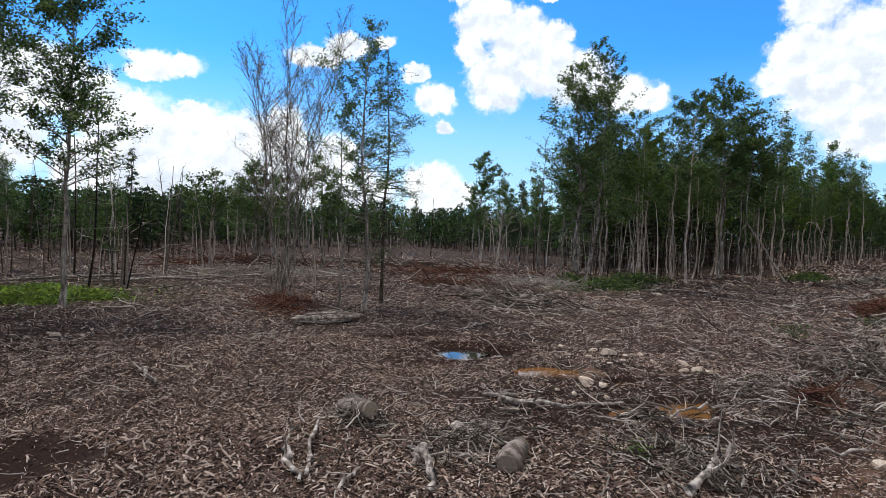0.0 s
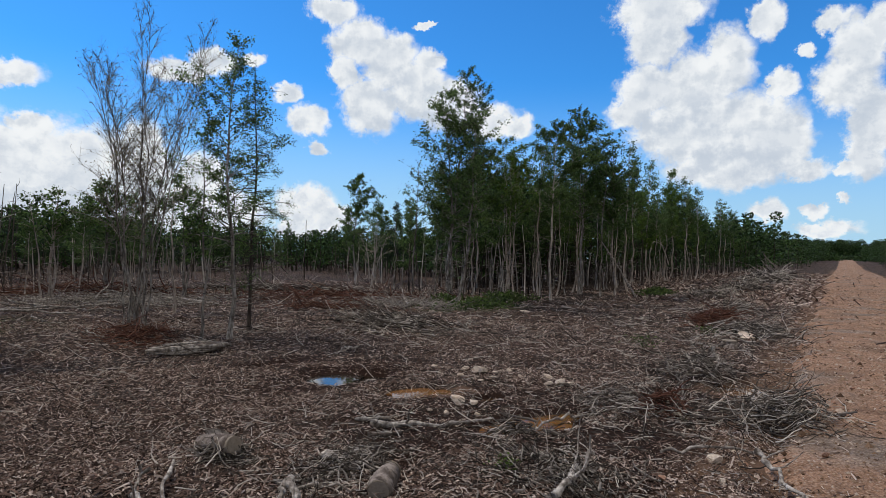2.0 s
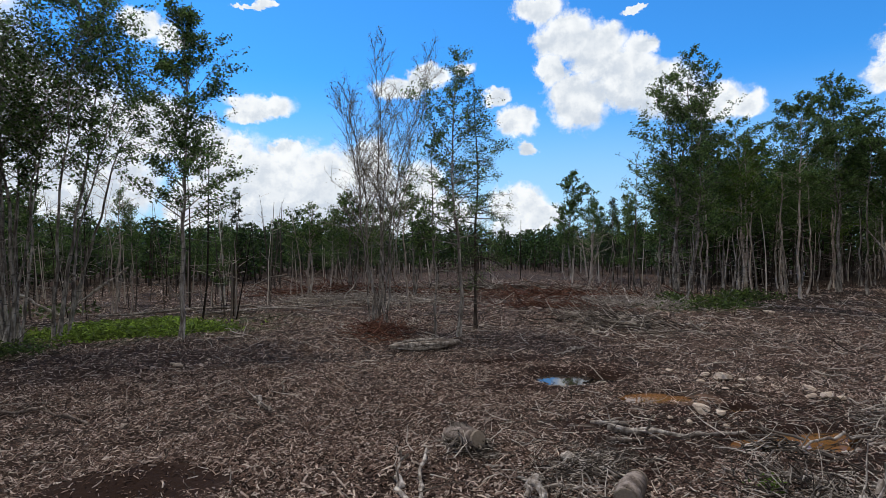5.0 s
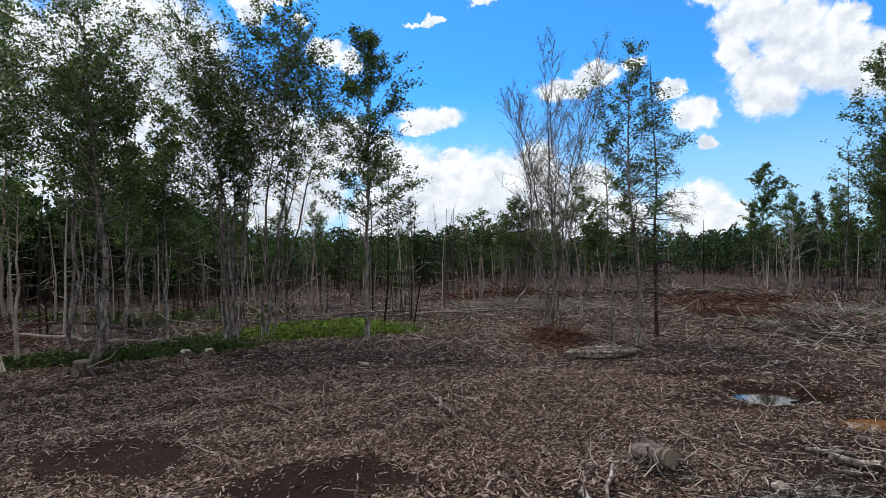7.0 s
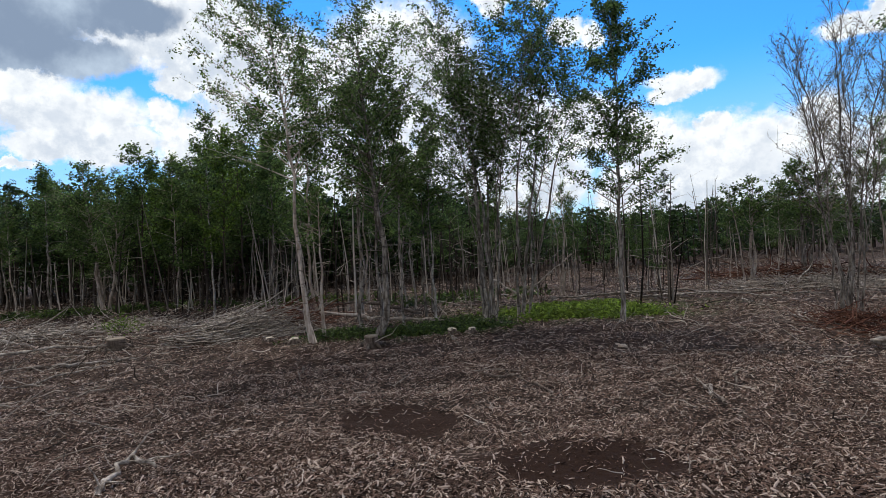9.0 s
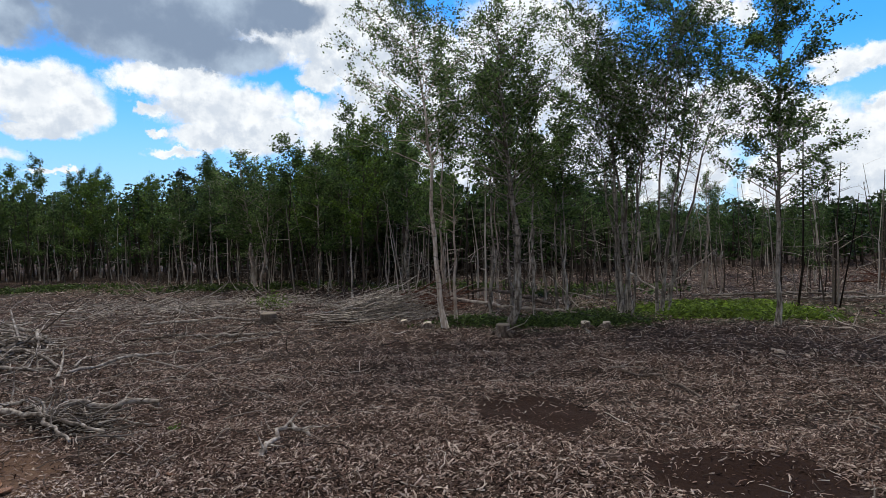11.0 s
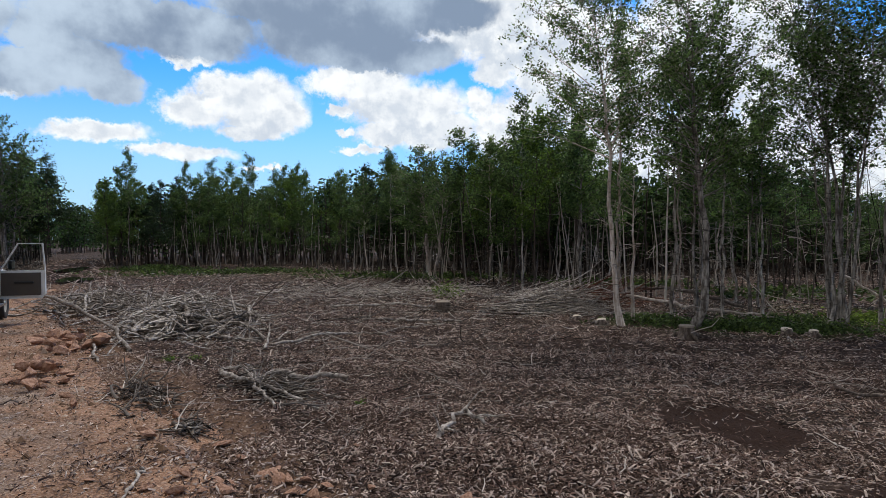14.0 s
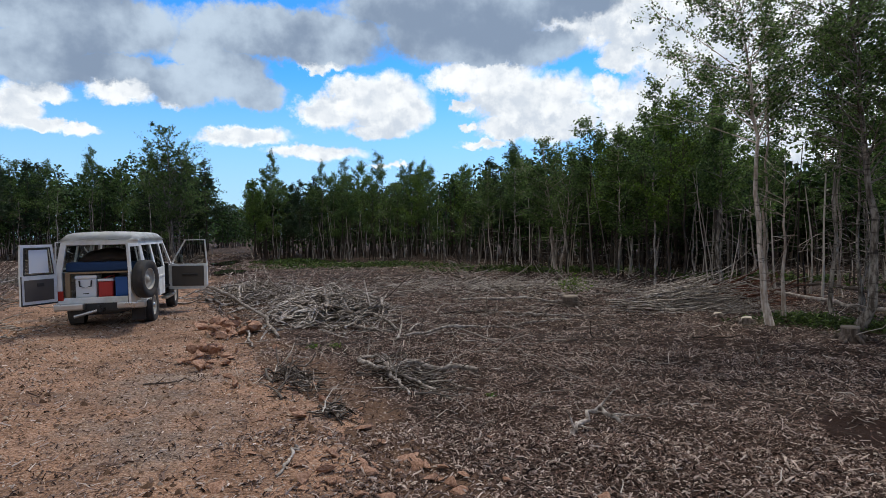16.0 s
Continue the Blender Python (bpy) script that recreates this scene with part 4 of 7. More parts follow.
# stems that stand out along the woods' edges
for kind, x, y, tall in ((2, 29.3, -16.0, 8.1), (6, 33.4, -19.1, 9.4), (6, 48.0, -29.4, 11.0), (2, 52.6, -34.4, 10.9), (7, 34.7, -10.6, 5.4), (7, 33.1, -4.5, 4.4), (2, 32.5, -12.7, 5.9),
                         (6, 10.9, 25.0, 7.0), (2, 7.5, 24.4, 6.0), (7, 11.4, 23.6, 5.4), (2, 11.75, 26.5, 6.5), (6, 14.7, 29.8, 6.8), (7, 8.7, 27.7, 5.6)):
    used.append((x, y))
    plant(kind, x, y, tall / (6.5 if kind == 2 else 7.8 if kind == 6 else 5.0))
stand(16, (-36.0, -15.0), lambda a: edge_right(a) - 0.5, 3.0, spline((-36, 1.2), (-15, 0.95)), (2, 6, 6, 7))
# along the road, to its far end
stand(62, (-43.0, -14.0), edge_right, 16.0, spline((-43, 1.25), (-30, 1.15), (-14, 0.95)), (0, 1, 1, 2, 3, 6, 5, 7))
stand(14, (-14.0, -3.0), spline((-14, 27), (-8, 31), (-3, 42)), 14.0, spline((-14, 0.8), (-3, 0.7)), (0, 2, 5, 7, 7, 4))
# far side of the clearing
stand(34, (-4.0, 24.0), spline((-4, 50), (10, 46), (24, 36)), 26.0, spline((-4, 0.64), (24, 0.56)), (0, 1, 5, 4, 5, 7, 2))
stand(7, (14.0, 23.0), spline((14, 28), (23, 26)), 6.0, spline((14, 0.62), (23, 0.58)), (0, 2, 6))
# behind the ferns and the clump
stand(11, (49.0, 61.0), spline((49, 14.8), (66, 15.5)), 4.5, spline((49, 0.85), (56, 0.98), (66, 1.0)), (0, 1, 2, 6, 1, 7), 0.8)
stand(42, (24.0, 66.0), spline((24, 22), (45, 20), (66, 22)), 20.0, spline((24, 0.42), (40, 0.58), (50, 0.78), (66, 0.88)), (0, 1, 2, 7, 7, 5, 6))
# the wood to the side of the brush piles
stand(88, (64.0, 107.6), spline((64, 24), (73, 25), (78, 27.5), (83, 32), (90, 38), (99, 43), (107.6, 48)), 13.0,
      spline((64, 1.18), (72, 1.10), (80, 0.93), (90, 0.92), (106, 1.0)), (0, 3, 3, 5, 5, 4, 1, 2))
stand(4, (64.0, 70.0), lambda a: 19.5, 3.0, lambda a, r: 1.0, (0, 5, 1, 3), 0.9)
# beyond the track
stand(44, (110.2, 137.0), spline((110.2, 54), (116, 57), (124, 64), (132, 64)), 16.0, spline((109.8, 1.2), (118, 1.3), (132, 1.5)), (0, 1, 5, 5, 4, 7))
stand(14, (-75.0, -49.0), spline((-75, 34), (-58, 70), (-49, 130)), 30.0, spline((-75, 1.1), (-49, 1.3)), (0, 1, 2, 5, 6))


def far_woods():
    """Dense dark woodland behind the front rows: many stems, leaf clumps and low brush."""
    rng = np.random.default_rng(77)
    stems, green = Shape(), Shape()

    def one(x, y, tall, wide):
        z = float(ground_z(x, y))
        h = tall * rng.uniform(0.7, 1.12)
        g = rng.uniform(0.04, 0.09)
        lean = rng.normal(0, 0.04, 2) * h
        stems.tube([(x, y, z - 0.1), (x + lean[0], y + lean[1], z + h)], (g, 0.01), 4, False)
        k = int(rng.integers(150, 230))
        f = rng.random(k) ** 0.65
        rad = wide * (0.45 + 0.8 * np.sin(np.pi * np.clip(f, 0, 1) ** 0.7)) * np.sqrt(rng.random(k))
        w = rng.uniform(0, 2 * np.pi, k)
        c = np.stack([x + lean[0] + rad * np.cos(w), y + lean[1] + rad * np.sin(w), z + h * (0.10 + 0.92 * f)], 1)
        green.leaves(c, 0.28 * wide, rng, 0.1, 0.6)

    rows = [(-42, -12, lambda a: edge_right(a) + 9, 22, 330, 7.4, 1.1), (-14, 25, spline((-14, 44), (-3, 56), (10, 54), (25, 44)), 40, 400, 4.0, 1.0),
            (25, 45, spline((25, 36), (45, 36)), 30, 190, 3.5, 0.9), (44, 67, spline((44, 33), (66, 30)), 26, 330, 4.9, 1.1), (64, 107.6, spline((64, 30), (78, 34), (90, 45), (107.6, 53)), 22, 430, 6.0, 1.0),
            (110.2, 142, spline((110.2, 62), (124, 73), (140, 74)), 30, 360, 9.0, 1.4), (105, 112, lambda a: 170.0, 60, 60, 6.0, 1.6), (107.2, 109.8, lambda a: 96.0, 30, 46, 6.5, 1.3)]
    for lo, hi, near, deep, count, tall, wide in rows:
        for _ in range(count):
            a = rng.uniform(lo, hi)
            r = near(a) + deep * rng.random()
            if abs(a - 108.4) < 1.5 and r < 95:
                continue
            x, y = polar(a, r)
            if road_gap(x, y) > 8:
                one(x, y, tall, wide)
    # both sides of the long straight road, and where it ends from sight
    ax, ay = math.cos(radians(-46.2)), math.sin(radians(-46.2))
    for lo, hi, side, deep, count, tall in ((90, 500, 9.5, 26, 330, 9.0), (60, 500, -9.5, -26, 380, 9.0), (25, 70, -12.0, -30, 90, 9.0), (480, 520, -60.0, 120, 420, 13.0)):
        for _ in range(count):
            s, o = rng.uniform(lo, hi), side + deep * rng.random()
            one(1.5 + s * ax - o * ay, -2.5 + s * ay + o * ax, tall, 3.2 if s > 400 else 1.9)
    # low brush along the foot of the distant woods
    for s, o in zip(rng.uniform(395, 500, 260), rng.uniform(-34, 34, 260)):
        if abs(o) > 5 or s > 470:
            x, y = 1.5 + s * ax - o * ay, -2.5 + s * ay + o * ax
            c = np.array([x, y, float(ground_z(x, y))]) + rng.normal(0, 1.0, (40, 3)) * np.array([2.2, 2.2, 1.3]) + np.array([0, 0, 1.6])
            green.leaves(c, 1.3, rng, 0.1, 0.6)
    stuff("far_wood_stems", stems, DARK_BARK, "crowded thin dark stems of distant woods", "woods", True)
    stuff("far_wood_foliage", green, FAR_SHADED_LEAF, "dense green foliage of distant woods, darkened as shade", "woods")


far_woods()


# ---------------------------------------------------------------- litter on the ground
def scatter(rng, count, turns, near, far, power=1.0):
    a = np.radians(rng.uniform(*turns, count))
    r = np.sqrt(near ** 2 + (far ** 2 - near ** 2) * rng.random(count) ** power)
    return r * np.cos(a), r * np.sin(a)


def chips(name, count, turns, near, far, size, seed, power=1.0, curl=False):
    rng = np.random.default_rng(seed)
    x, y = scatter(rng, count, turns, near, far, power)
    gap = road_gap(x, y) + 0.5 * wave(x, y, 0.7, 2.0)
    keep = rng.random(count) < np.where(y > 2.0, np.clip((gap - 2.5) / 1.2, 0.14, 1.0), np.clip((gap - 3.2) / 0.4, 0.04, 1.0))
    for spot, (cx, cy, a, b, t) in enumerate(BARE + CLAY):
        keep &= (ellipse(x, y, cx, cy, a, b, t) > 0.8 + 0.35 * wave(x, y, 1.0, 6.0) + 0.25 * wave(x, y, 0.35, 2.0)) | (rng.random(count) < (0.10 if spot < 2 else 0.5))
    for cx, cy, a, b, t, _ in POOLS:
        keep &= ellipse(x, y, cx, cy, a, b, t) > 1.25
    keep &= rng.random(count) < 0.76 + 0.22 * wave(x, y, 1.1, 0.7) + 0.18 * wave(x, y, 0.35, 3.7) + 0.07 * furrow(x, y)
    x, y = x[keep], y[keep]
    n = len(x)
    z = ground_z(x, y)
    length = size * np.clip(rng.lognormal(-0.22, 0.5, n), 0.25, 2.8)
    width = size * rng.uniform(0.10, 0.40, n)
    turn = rng.uniform(0, 2 * np.pi, n)
    tilt = rng.normal(0, 0.34, n)
    along = np.stack([np.cos(turn) * np.cos(tilt), np.sin(turn) * np.cos(tilt), np.sin(tilt)], 1)
    side = np.stack([-np.sin(turn), np.cos(turn), rng.normal(0, 0.35, n)], 1)
    up = np.cross(along, side)
    c = np.stack([x, y, z + width * 0.3 + np.abs(np.sin(tilt)) * length * 0.4], 1)
    l2, w2 = (length / 2)[:, None], (width / 2)[:, None]
    bow = rng.normal(0, 0.13, n)[:, None] * l2
    hump = np.abs(rng.normal(0, 0.14, n))[:, None] * l2

    def ribs(at, broad, shift):
        p = c + at * along * l2 + shift * side
        return [p - side * w2 * broad, p + up * w2 * 1.1 * broad, p + side * w2 * broad]

    ends = rng.uniform(0.3, 1.0, (2, n))[..., None]
    if curl:
        v = np.stack(ribs(-1, ends[0], 0) + [q + up * hump for q in ribs(0, 1.0, bow)] + ribs(1, ends[1], 0), 1).reshape(-1, 3)
        one, m = [(0, 3, 4, 1), (1, 4, 5, 2), (3, 6, 7, 4), (4, 7, 8, 5)], 9
    else:
        v = np.stack(ribs(-1, ends[0], 0) + ribs(1, ends[1], 0), 1).reshape(-1, 3)
        one, m = [(0, 3, 4, 1), (1, 4, 5, 2)], 6
    faces = [(np.arange(n)[:, None, None] * m + np.array(one)[None]).reshape(-1, 4)]
    s = Shape()
    s.v, s.f, s.count = [v], faces, len(v)
    stuff(name, s, CHIP, "brown and grey shredded wood chips and bark", "wood chips")


chips("wood_chips", 75000, (-52, 128), 2.8, 6.0, 0.050, 1, 1.0, True)
chips("wood_chips", 90000, (-52, 128), 2.8, 6.5, 0.030, 5)
chips("wood_chips", 200000, (-52, 128), 5.6, 10.5, 0.045, 7)
chips("wood_chips", 150000, (-50, 126), 9.5, 18.0, 0.058, 2)
chips("wood_chips", 100000, (-50, 124), 16.5, 40.0, 0.105, 3, 1.1)
chips("wood_chips", 26000, (-47.5, -30), 32.0, 120.0, 0.30, 4, 1.2)
chips("wood_chips", 16000, (122, 140), 4.0, 30.0, 0.09, 8)
chips("wood_chips", 16000, (106, 140), 24.0, 64.0, 0.18, 9)
chips("wood_chips", 9000, (-62, -47), 13.0, 115.0, 0.28, 6)


def twigs(name, seed, spots, mat, label, sides=4):
    """Tangles of thin sticks: x, y, reach, how many, how long, how high they pile."""
    rng = np.random.default_rng(seed)
    s = Shape()
    for cx, cy, reach, count, size, pile in spots:
        for _ in range(count):
            x, y = cx + rng.normal(0, reach * 0.5), cy + rng.normal(0, reach * 0.5)
            if gap_at(x, y) < ROAD_HALF + 0.2:
                continue
            h = pile * max(0.0, 1 - math.hypot(x - cx, y - cy) / (reach * 1.2)) * rng.random()
            w = rng.uniform(0, 2 * np.pi)
            n = size * rng.lognormal(0, 0.45)
            path = crooked(rng, (x, y, 0.0), (math.cos(w), math.sin(w), rng.normal(0.03, 0.13)), n, 4, 0.24)
            path[:, 2] = np.maximum(path[:, 2] + h, 0.0) + lie(path[:, 0], path[:, 1]) + 0.012
            g = 0.004 + 0.011 * rng.random() * n
            s.tube(path, np.linspace(g, g * 0.45, 5), sides)
    stuff(name, s, mat, label, "brush")


twigs("broken_twigs", 21, [(6.5, -3.5, 4.0, 1300, 0.18, 0.10), (5.6, -1.0, 2.6, 700, 0.15, 0.07), (12.0, -9.0, 7.0, 1100, 0.34, 0.12),
                           (14.5, 0.0, 7.0, 1000, 0.30, 0.06), (12.5, 5.0, 6.0, 500, 0.26, 0.05), (-0.5, 9.5, 4.0, 600, 0.22, 0.07),
                           (2.0, 15.0, 7.0, 900, 0.36, 0.1), (20.0, -12.0, 10.0, 1000, 0.5, 0.12), (0.0, 24.0, 10.0, 900, 0.6, 0.1),
                           (4.0, 6.0, 5.0, 600, 0.11, 0.03), (8.0, 3.0, 5.0, 600, 0.12, 0.03), (24.0, 4.0, 11.0, 800, 0.5, 0.08), (15.0, 12.0, 6.0, 300, 0.5, 0.1)],
      TWIG, "grey broken twigs lying loose on the soil")

# ---------------------------------------------------------------- logs, branches and roots
def branch(name, points, thick, thin, mat, label, category="branch", group="", seed=0, side=2, wobble=0.02, sides=7):
    """A stick along points given as x, y and height over the ground, with a few broken side twigs."""
    rng = np.random.default_rng(seed + int(abs(points[0][0]) * 100))
    p = np.array([(x, y, float(ground_z(x, y)) + h) for x, y, h in points])
    t = np.linspace(0, 1, len(p))
    u = np.linspace(0, 1, 4 * len(p))
    path = np.stack([np.interp(u, t, p[:, i]) for i in range(3)], 1)
    path[1:-1] += rng.normal(0, wobble, path[1:-1].shape)
    low = ground_z(path[:, 0], path[:, 1])
    radii = 0.8 * np.linspace(thick, thin, len(u)) * rng.uniform(0.55, 1.1, len(u))
    path[:, 2] = np.maximum(path[:, 2], low + radii * 0.7)
    c = path.mean(0)
    c[2] = path[:, 2].min()
    s = Shape()
    s.tube(path - c, radii, sides)
    for _ in range(side):
        k = int(rng.integers(2, len(u) - 2))
        way = path[k + 1] - path[k] + rng.normal(0, 0.5, 3) * np.linalg.norm(path[k + 1] - path[k]) * 2
        way[2] = abs(way[2])
        s.tube(crooked(rng, path[k] - c, way, rng.uniform(3, 9) * thick + 0.08, 3, 0.2), np.linspace(radii[k] * 0.5, radii[k] * 0.2, 4), 4)
    ob = new(name, s.mesh(name, mat))
    ob.location = c
    return tagged(ob, label, category, group)


def log(name, a, b, thick, label, lift_a=0.0, lift_b=0.0, bark=None, seed=0, rough=0.1):
    """A sawn log: bark and two pale cut ends."""
    rng = np.random.default_rng(seed)
    bark = bark or LOG_BARK
    pa = np.array((*a, float(ground_z(*a)) + thick * 0.75 + lift_a))
    pb = np.array((*b, float(ground_z(*b)) + thick * 0.75 + lift_b))
    root = new(name)
    root.location = (pa + pb) / 2
    t = np.linspace(0, 1, 9)[:, None]
    path = (pa + (pb - pa) * t) - np.array(root.location)
    path[1:-1] += rng.normal(0, thick * 0.06, (7, 3))
    s = Shape()
    s.tube(path, thick * rng.uniform(1 - rough, 1 + rough, 9), 12, False)
    piece("bark", s.mesh("bark", bark), root)
    way = (pb - pa) / np.linalg.norm(pb - pa)
    for end, sign in ((path[0], -1), (path[-1], 1)):
        e = Shape()
        e.tube([end - sign * way * 0.02, end + sign * way * 0.006], (thick * 0.97, thick * 0.93), 12)
        piece("cut_end", e.mesh("cut_end", CUT_WOOD, False), root, "pale sawn wood")
    return tagged(root, label, "log")


def stump(x, y, r, h, label, seed=0, fresh=False):
    rng = np.random.default_rng(seed)
    root = new("tree_stump")
    root.location = (x, y, float(ground_z(x, y)))
    s = Shape()
    s.tube([(0, 0, -0.05), (0, 0, 0.03), (0.01, 0, h * 0.5), (0.01, 0.01, h)], (r * 1.5, r * 1.25, r, r * 0.96), 14, False)
    for k in range(5):
        w = k * 1.256 + rng.uniform(-0.3, 0.3)
        s.tube([(0.7 * r * math.cos(w), 0.7 * r * math.sin(w), h * 0.45), (1.5 * r * math.cos(w), 1.5 * r * math.sin(w), 0.05),
                (2.4 * r * math.cos(w), 2.4 * r * math.sin(w), -0.03)], (r * 0.3, r * 0.28, r * 0.12), 6)
    piece("bark", s.mesh("bark", LOG_BARK), root)
    e = Shape()
    slant = rng.uniform(0.1, 0.3) if fresh else 0.02
    e.tube([(0.01, 0.01, -0.012), (0.01, 0.01, 0.012)], (r * 1.02, r * 0.97), 14)
    w = rng.uniform(3.4, 4.6)
    e.v = [v + np.outer((v[:, 0] * math.cos(w) + v[:, 1] * math.sin(w)) * -slant + h, (0, 0, 1)) for v in e.v]
    piece("cut_top", e.mesh("cut_top", FRESH_WOOD if fresh else CUT_WOOD, False), root, "pale sawn top")
    return tagged(root, label, "tree stump", "stumps")


log("short_log", (4.70, -0.85), (5.12, -1.0), 0.095, "short sawn log with scaly grey bark", -0.02, 0.0, seed=2, rough=0.2)


def bundle(name, x, y, turn, long, thick, strips, mat, label, seed, rise=0.0):
    """An old log fallen apart into ridged strips, thinner to its ends."""
    rng = np.random.default_rng(seed)
    root = new(name)
    root.location = (x, y, float(ground_z(x, y)))
    tagged(root, label, "log")
    way = np.array([math.cos(radians(turn)), math.sin(radians(turn)), rise])
    side = np.array([-way[1], way[0], 0.0])
    for k in range(strips):
        w = rng.uniform(-0.4, math.pi + 0.4)
        mid, half = rng.normal(0, 0.14) * long, long * rng.uniform(0.16, 0.46)
        t = np.clip(np.linspace(mid - half, mid + half, 9), -0.5 * long, 0.5 * long)
        belly = thick * (1 - 0.5 * np.abs(2 * t / long) ** 2) * rng.uniform(0.65, 1.05)
        path = t[:, None] * way + side * (belly * math.cos(w))[:, None] + np.array([0, 0, 1.0]) * (thick * 0.75 + belly * math.sin(w))[:, None]
        path += rng.normal(0, thick * 0.07, path.shape)
        s = Shape()
        s.tube(path, thick * rng.uniform(0.14, 0.30) * rng.uniform(0.5, 1.15, 9), 5)
        piece("strip", s.mesh("strip", mat), root)
    core = Shape()
    core.tube(np.linspace(-0.42, 0.42, 7)[:, None] * long * way + np.array([0, 0, thick * 0.75]), thick * np.array([0.45, 0.75, 0.85, 0.9, 0.8, 0.7, 0.4]), 9)
    piece("core", core.mesh("core", LOG_BARK), root)


bundle("rotting_log", 11.8, 1.95, 121, 1.5, 0.13, 30, STICK, "old grey rotting log split into strips", 400)
log("short_log", (5.98, 0.68), (5.62, 0.36), 0.085, "short broken log with a pale splintered end", 0.03, 0.10, seed=9, rough=0.22)
bundle("torn_stump", 5.85, 0.48, 38, 0.52, 0.11, 26, TWIG, "dark torn stump end bristling with splinters", 401, 0.2)
stump(5.83, 12.51, 0.09, 0.07, "low cut stump with bright pale top", 1, True)
stump(6.05, 11.80, 0.10, 0.09, "low cut stump with bright pale top", 2, True)
stump(6.85, 10.02, 0.14, 0.22, "weathered grey cut stump by the birch", 3)
stump(8.8, 9.72, 0.10, 0.11, "low stump with pale slanting cut", 4, True)
stump(9.15, 9.45, 0.08, 0.09, "low stump with pale slanting cut", 5, True)
stump(3.35, 15.2, 0.2, 0.26, "rotten brown stump under a small bush", 6)
stump(11.9, -9.6, 0.16, 0.14, "low weathered stump in the brush", 7)

B = "pale grey weathered branch lying on the ground"
branch("branch", [(6.6, -0.95, 0.06), (6.45, -1.62, 0.05), (6.82, -2.42, 0.05)], 0.05, 0.028, STICK, "long bleached branch lying across the chips")
branch("branch", [(6.9, -0.8, 0.03), (6.87, -1.2, 0.03)], 0.035, 0.03, STICK, "short broken branch piece")
branch("branch", [(6.25, -0.9, 0.03), (6.2, -1.25, 0.03)], 0.05, 0.035, LOG_BARK, "short dark branch piece", side=0)
branch("branch", [(5.65, -0.42, 0.05), (5.27, -0.93, 0.04)], 0.06, 0.03, STICK, "split pale wood slab", sides=4, side=1)
branch("branch", [(5.75, -0.50, 0.03), (5.32, -1.08, 0.03)], 0.035, 0.02, STICK, "thin split pale wood slab", sides=4, side=0)
branch("root", [(4.75, -0.10, 0.02), (4.88, -0.14, 0.14), (4.55, -0.22, 0.09), (4.30, -0.26, 0.02)], 0.045, 0.03, STICK, "bleached curved root sticking up", "root")
branch("root", [(4.88, -0.18, 0.05), (4.95, -0.45, 0.06), (4.76, -0.76, 0.02)], 0.025, 0.015, STICK, "thin grey curved root", "root", side=4)
branch("branch", [(5.15, -0.02, 0.02), (5.12, -0.27, 0.02)], 0.024, 0.022, STICK, "short straight pale stick", side=0)
branch("branch", [(4.97, 1.01, 0.02), (4.39, 0.74, 0.03)], 0.04, 0.022, STICK, "short pale broken stick", side=1)
branch("branch", [(5.6, 0.85, 0.06), (5.0, 0.80, 0.03), (4.5, 0.71, 0.02)], 0.028, 0.02, STICK, "crooked pale stick on chips", side=1)
branch("branch", [(5.22, 1.02, 0.16), (4.98, 0.99, 0.02)], 0.018, 0.014, STICK, "upright splinter of pale wood", side=0)
branch("branch", [(4.31, 0.43, 0.02), (4.60, 0.31, 0.05)], 0.028, 0.016, STICK, "short pale broken stick", side=1)
branch("branch", [(6.2, -2.6, 0.06), (6.6, -3.1, 0.14), (6.74, -3.53, 0.10), (7.03, -4.26, 0.05)], 0.03, 0.016, STICK, "long bowed grey branch over the puddle", side=4)
branch("branch", [(4.37, -2.16, 0.05), (4.7, -2.5, 0.10), (5.05, -2.84, 0.12)], 0.055, 0.03, STICK, "splintered pale branch propped on brush", side=4)
branch("branch", [(4.55, -1.92, 0.02), (4.9, -2.3, 0.05), (5.3, -2.4, 0.03)], 0.028, 0.014, STICK, B, side=3)
branch("branch", [(7.27, -5.24, 0.0), (7.3, -5.26, 0.35), (7.35, -5.2, 0.62)], 0.018, 0.010, STICK, "upright grey stick standing in brush", side=1)
branch("branch", [(9.3, -6.9, 0.05), (9.0, -7.0, 0.45), (8.7, -6.9, 0.30), (8.5, -6.6, 0.03)], 0.04, 0.02, STICK, "arched grey root end", side=4)
branch("branch", [(9.9, -7.6, 0.1), (9.3, -7.0, 0.42), (8.9, -6.5, 0.55)], 0.035, 0.018, STICK, "raised bleached branch in brush", side=5)
branch("branch", [(7.66, -3.87, 0.03), (7.28, -4.16, 0.04)], 0.03, 0.022, STICK, B, side=1)
branch("branch", [(5.17, -3.6, 0.06), (5.2, -4.2, 0.10), (5.17, -4.7, 0.05)], 0.025, 0.015, STICK, B, side=4)
branch("branch", [(6.95, -4.8, 0.16), (6.6, -4.7, 0.05), (6.2, -4.6, 0.02)], 0.03, 0.02, CUT_WOOD, "bright freshly split stick", side=0)
branch("branch", [(4.8, -4.35, 0.20), (4.4, -4.25, 0.12), (4.0, -4.1, 0.02)], 0.04, 0.02, STICK, "bleached root by the road", side=4)
branch("branch", [(6.4, 6.4, 0.02), (6.41, 5.66, 0.04), (6.15, 4.88, 0.03)], 0.035, 0.02, LOG_BARK, "dark crooked root on bare soil", side=5)
branch("branch", [(7.35, 3.45, 0.02), (6.74, 2.95, 0.03)], 0.04, 0.022, STICK, "short pale split stick", side=2)
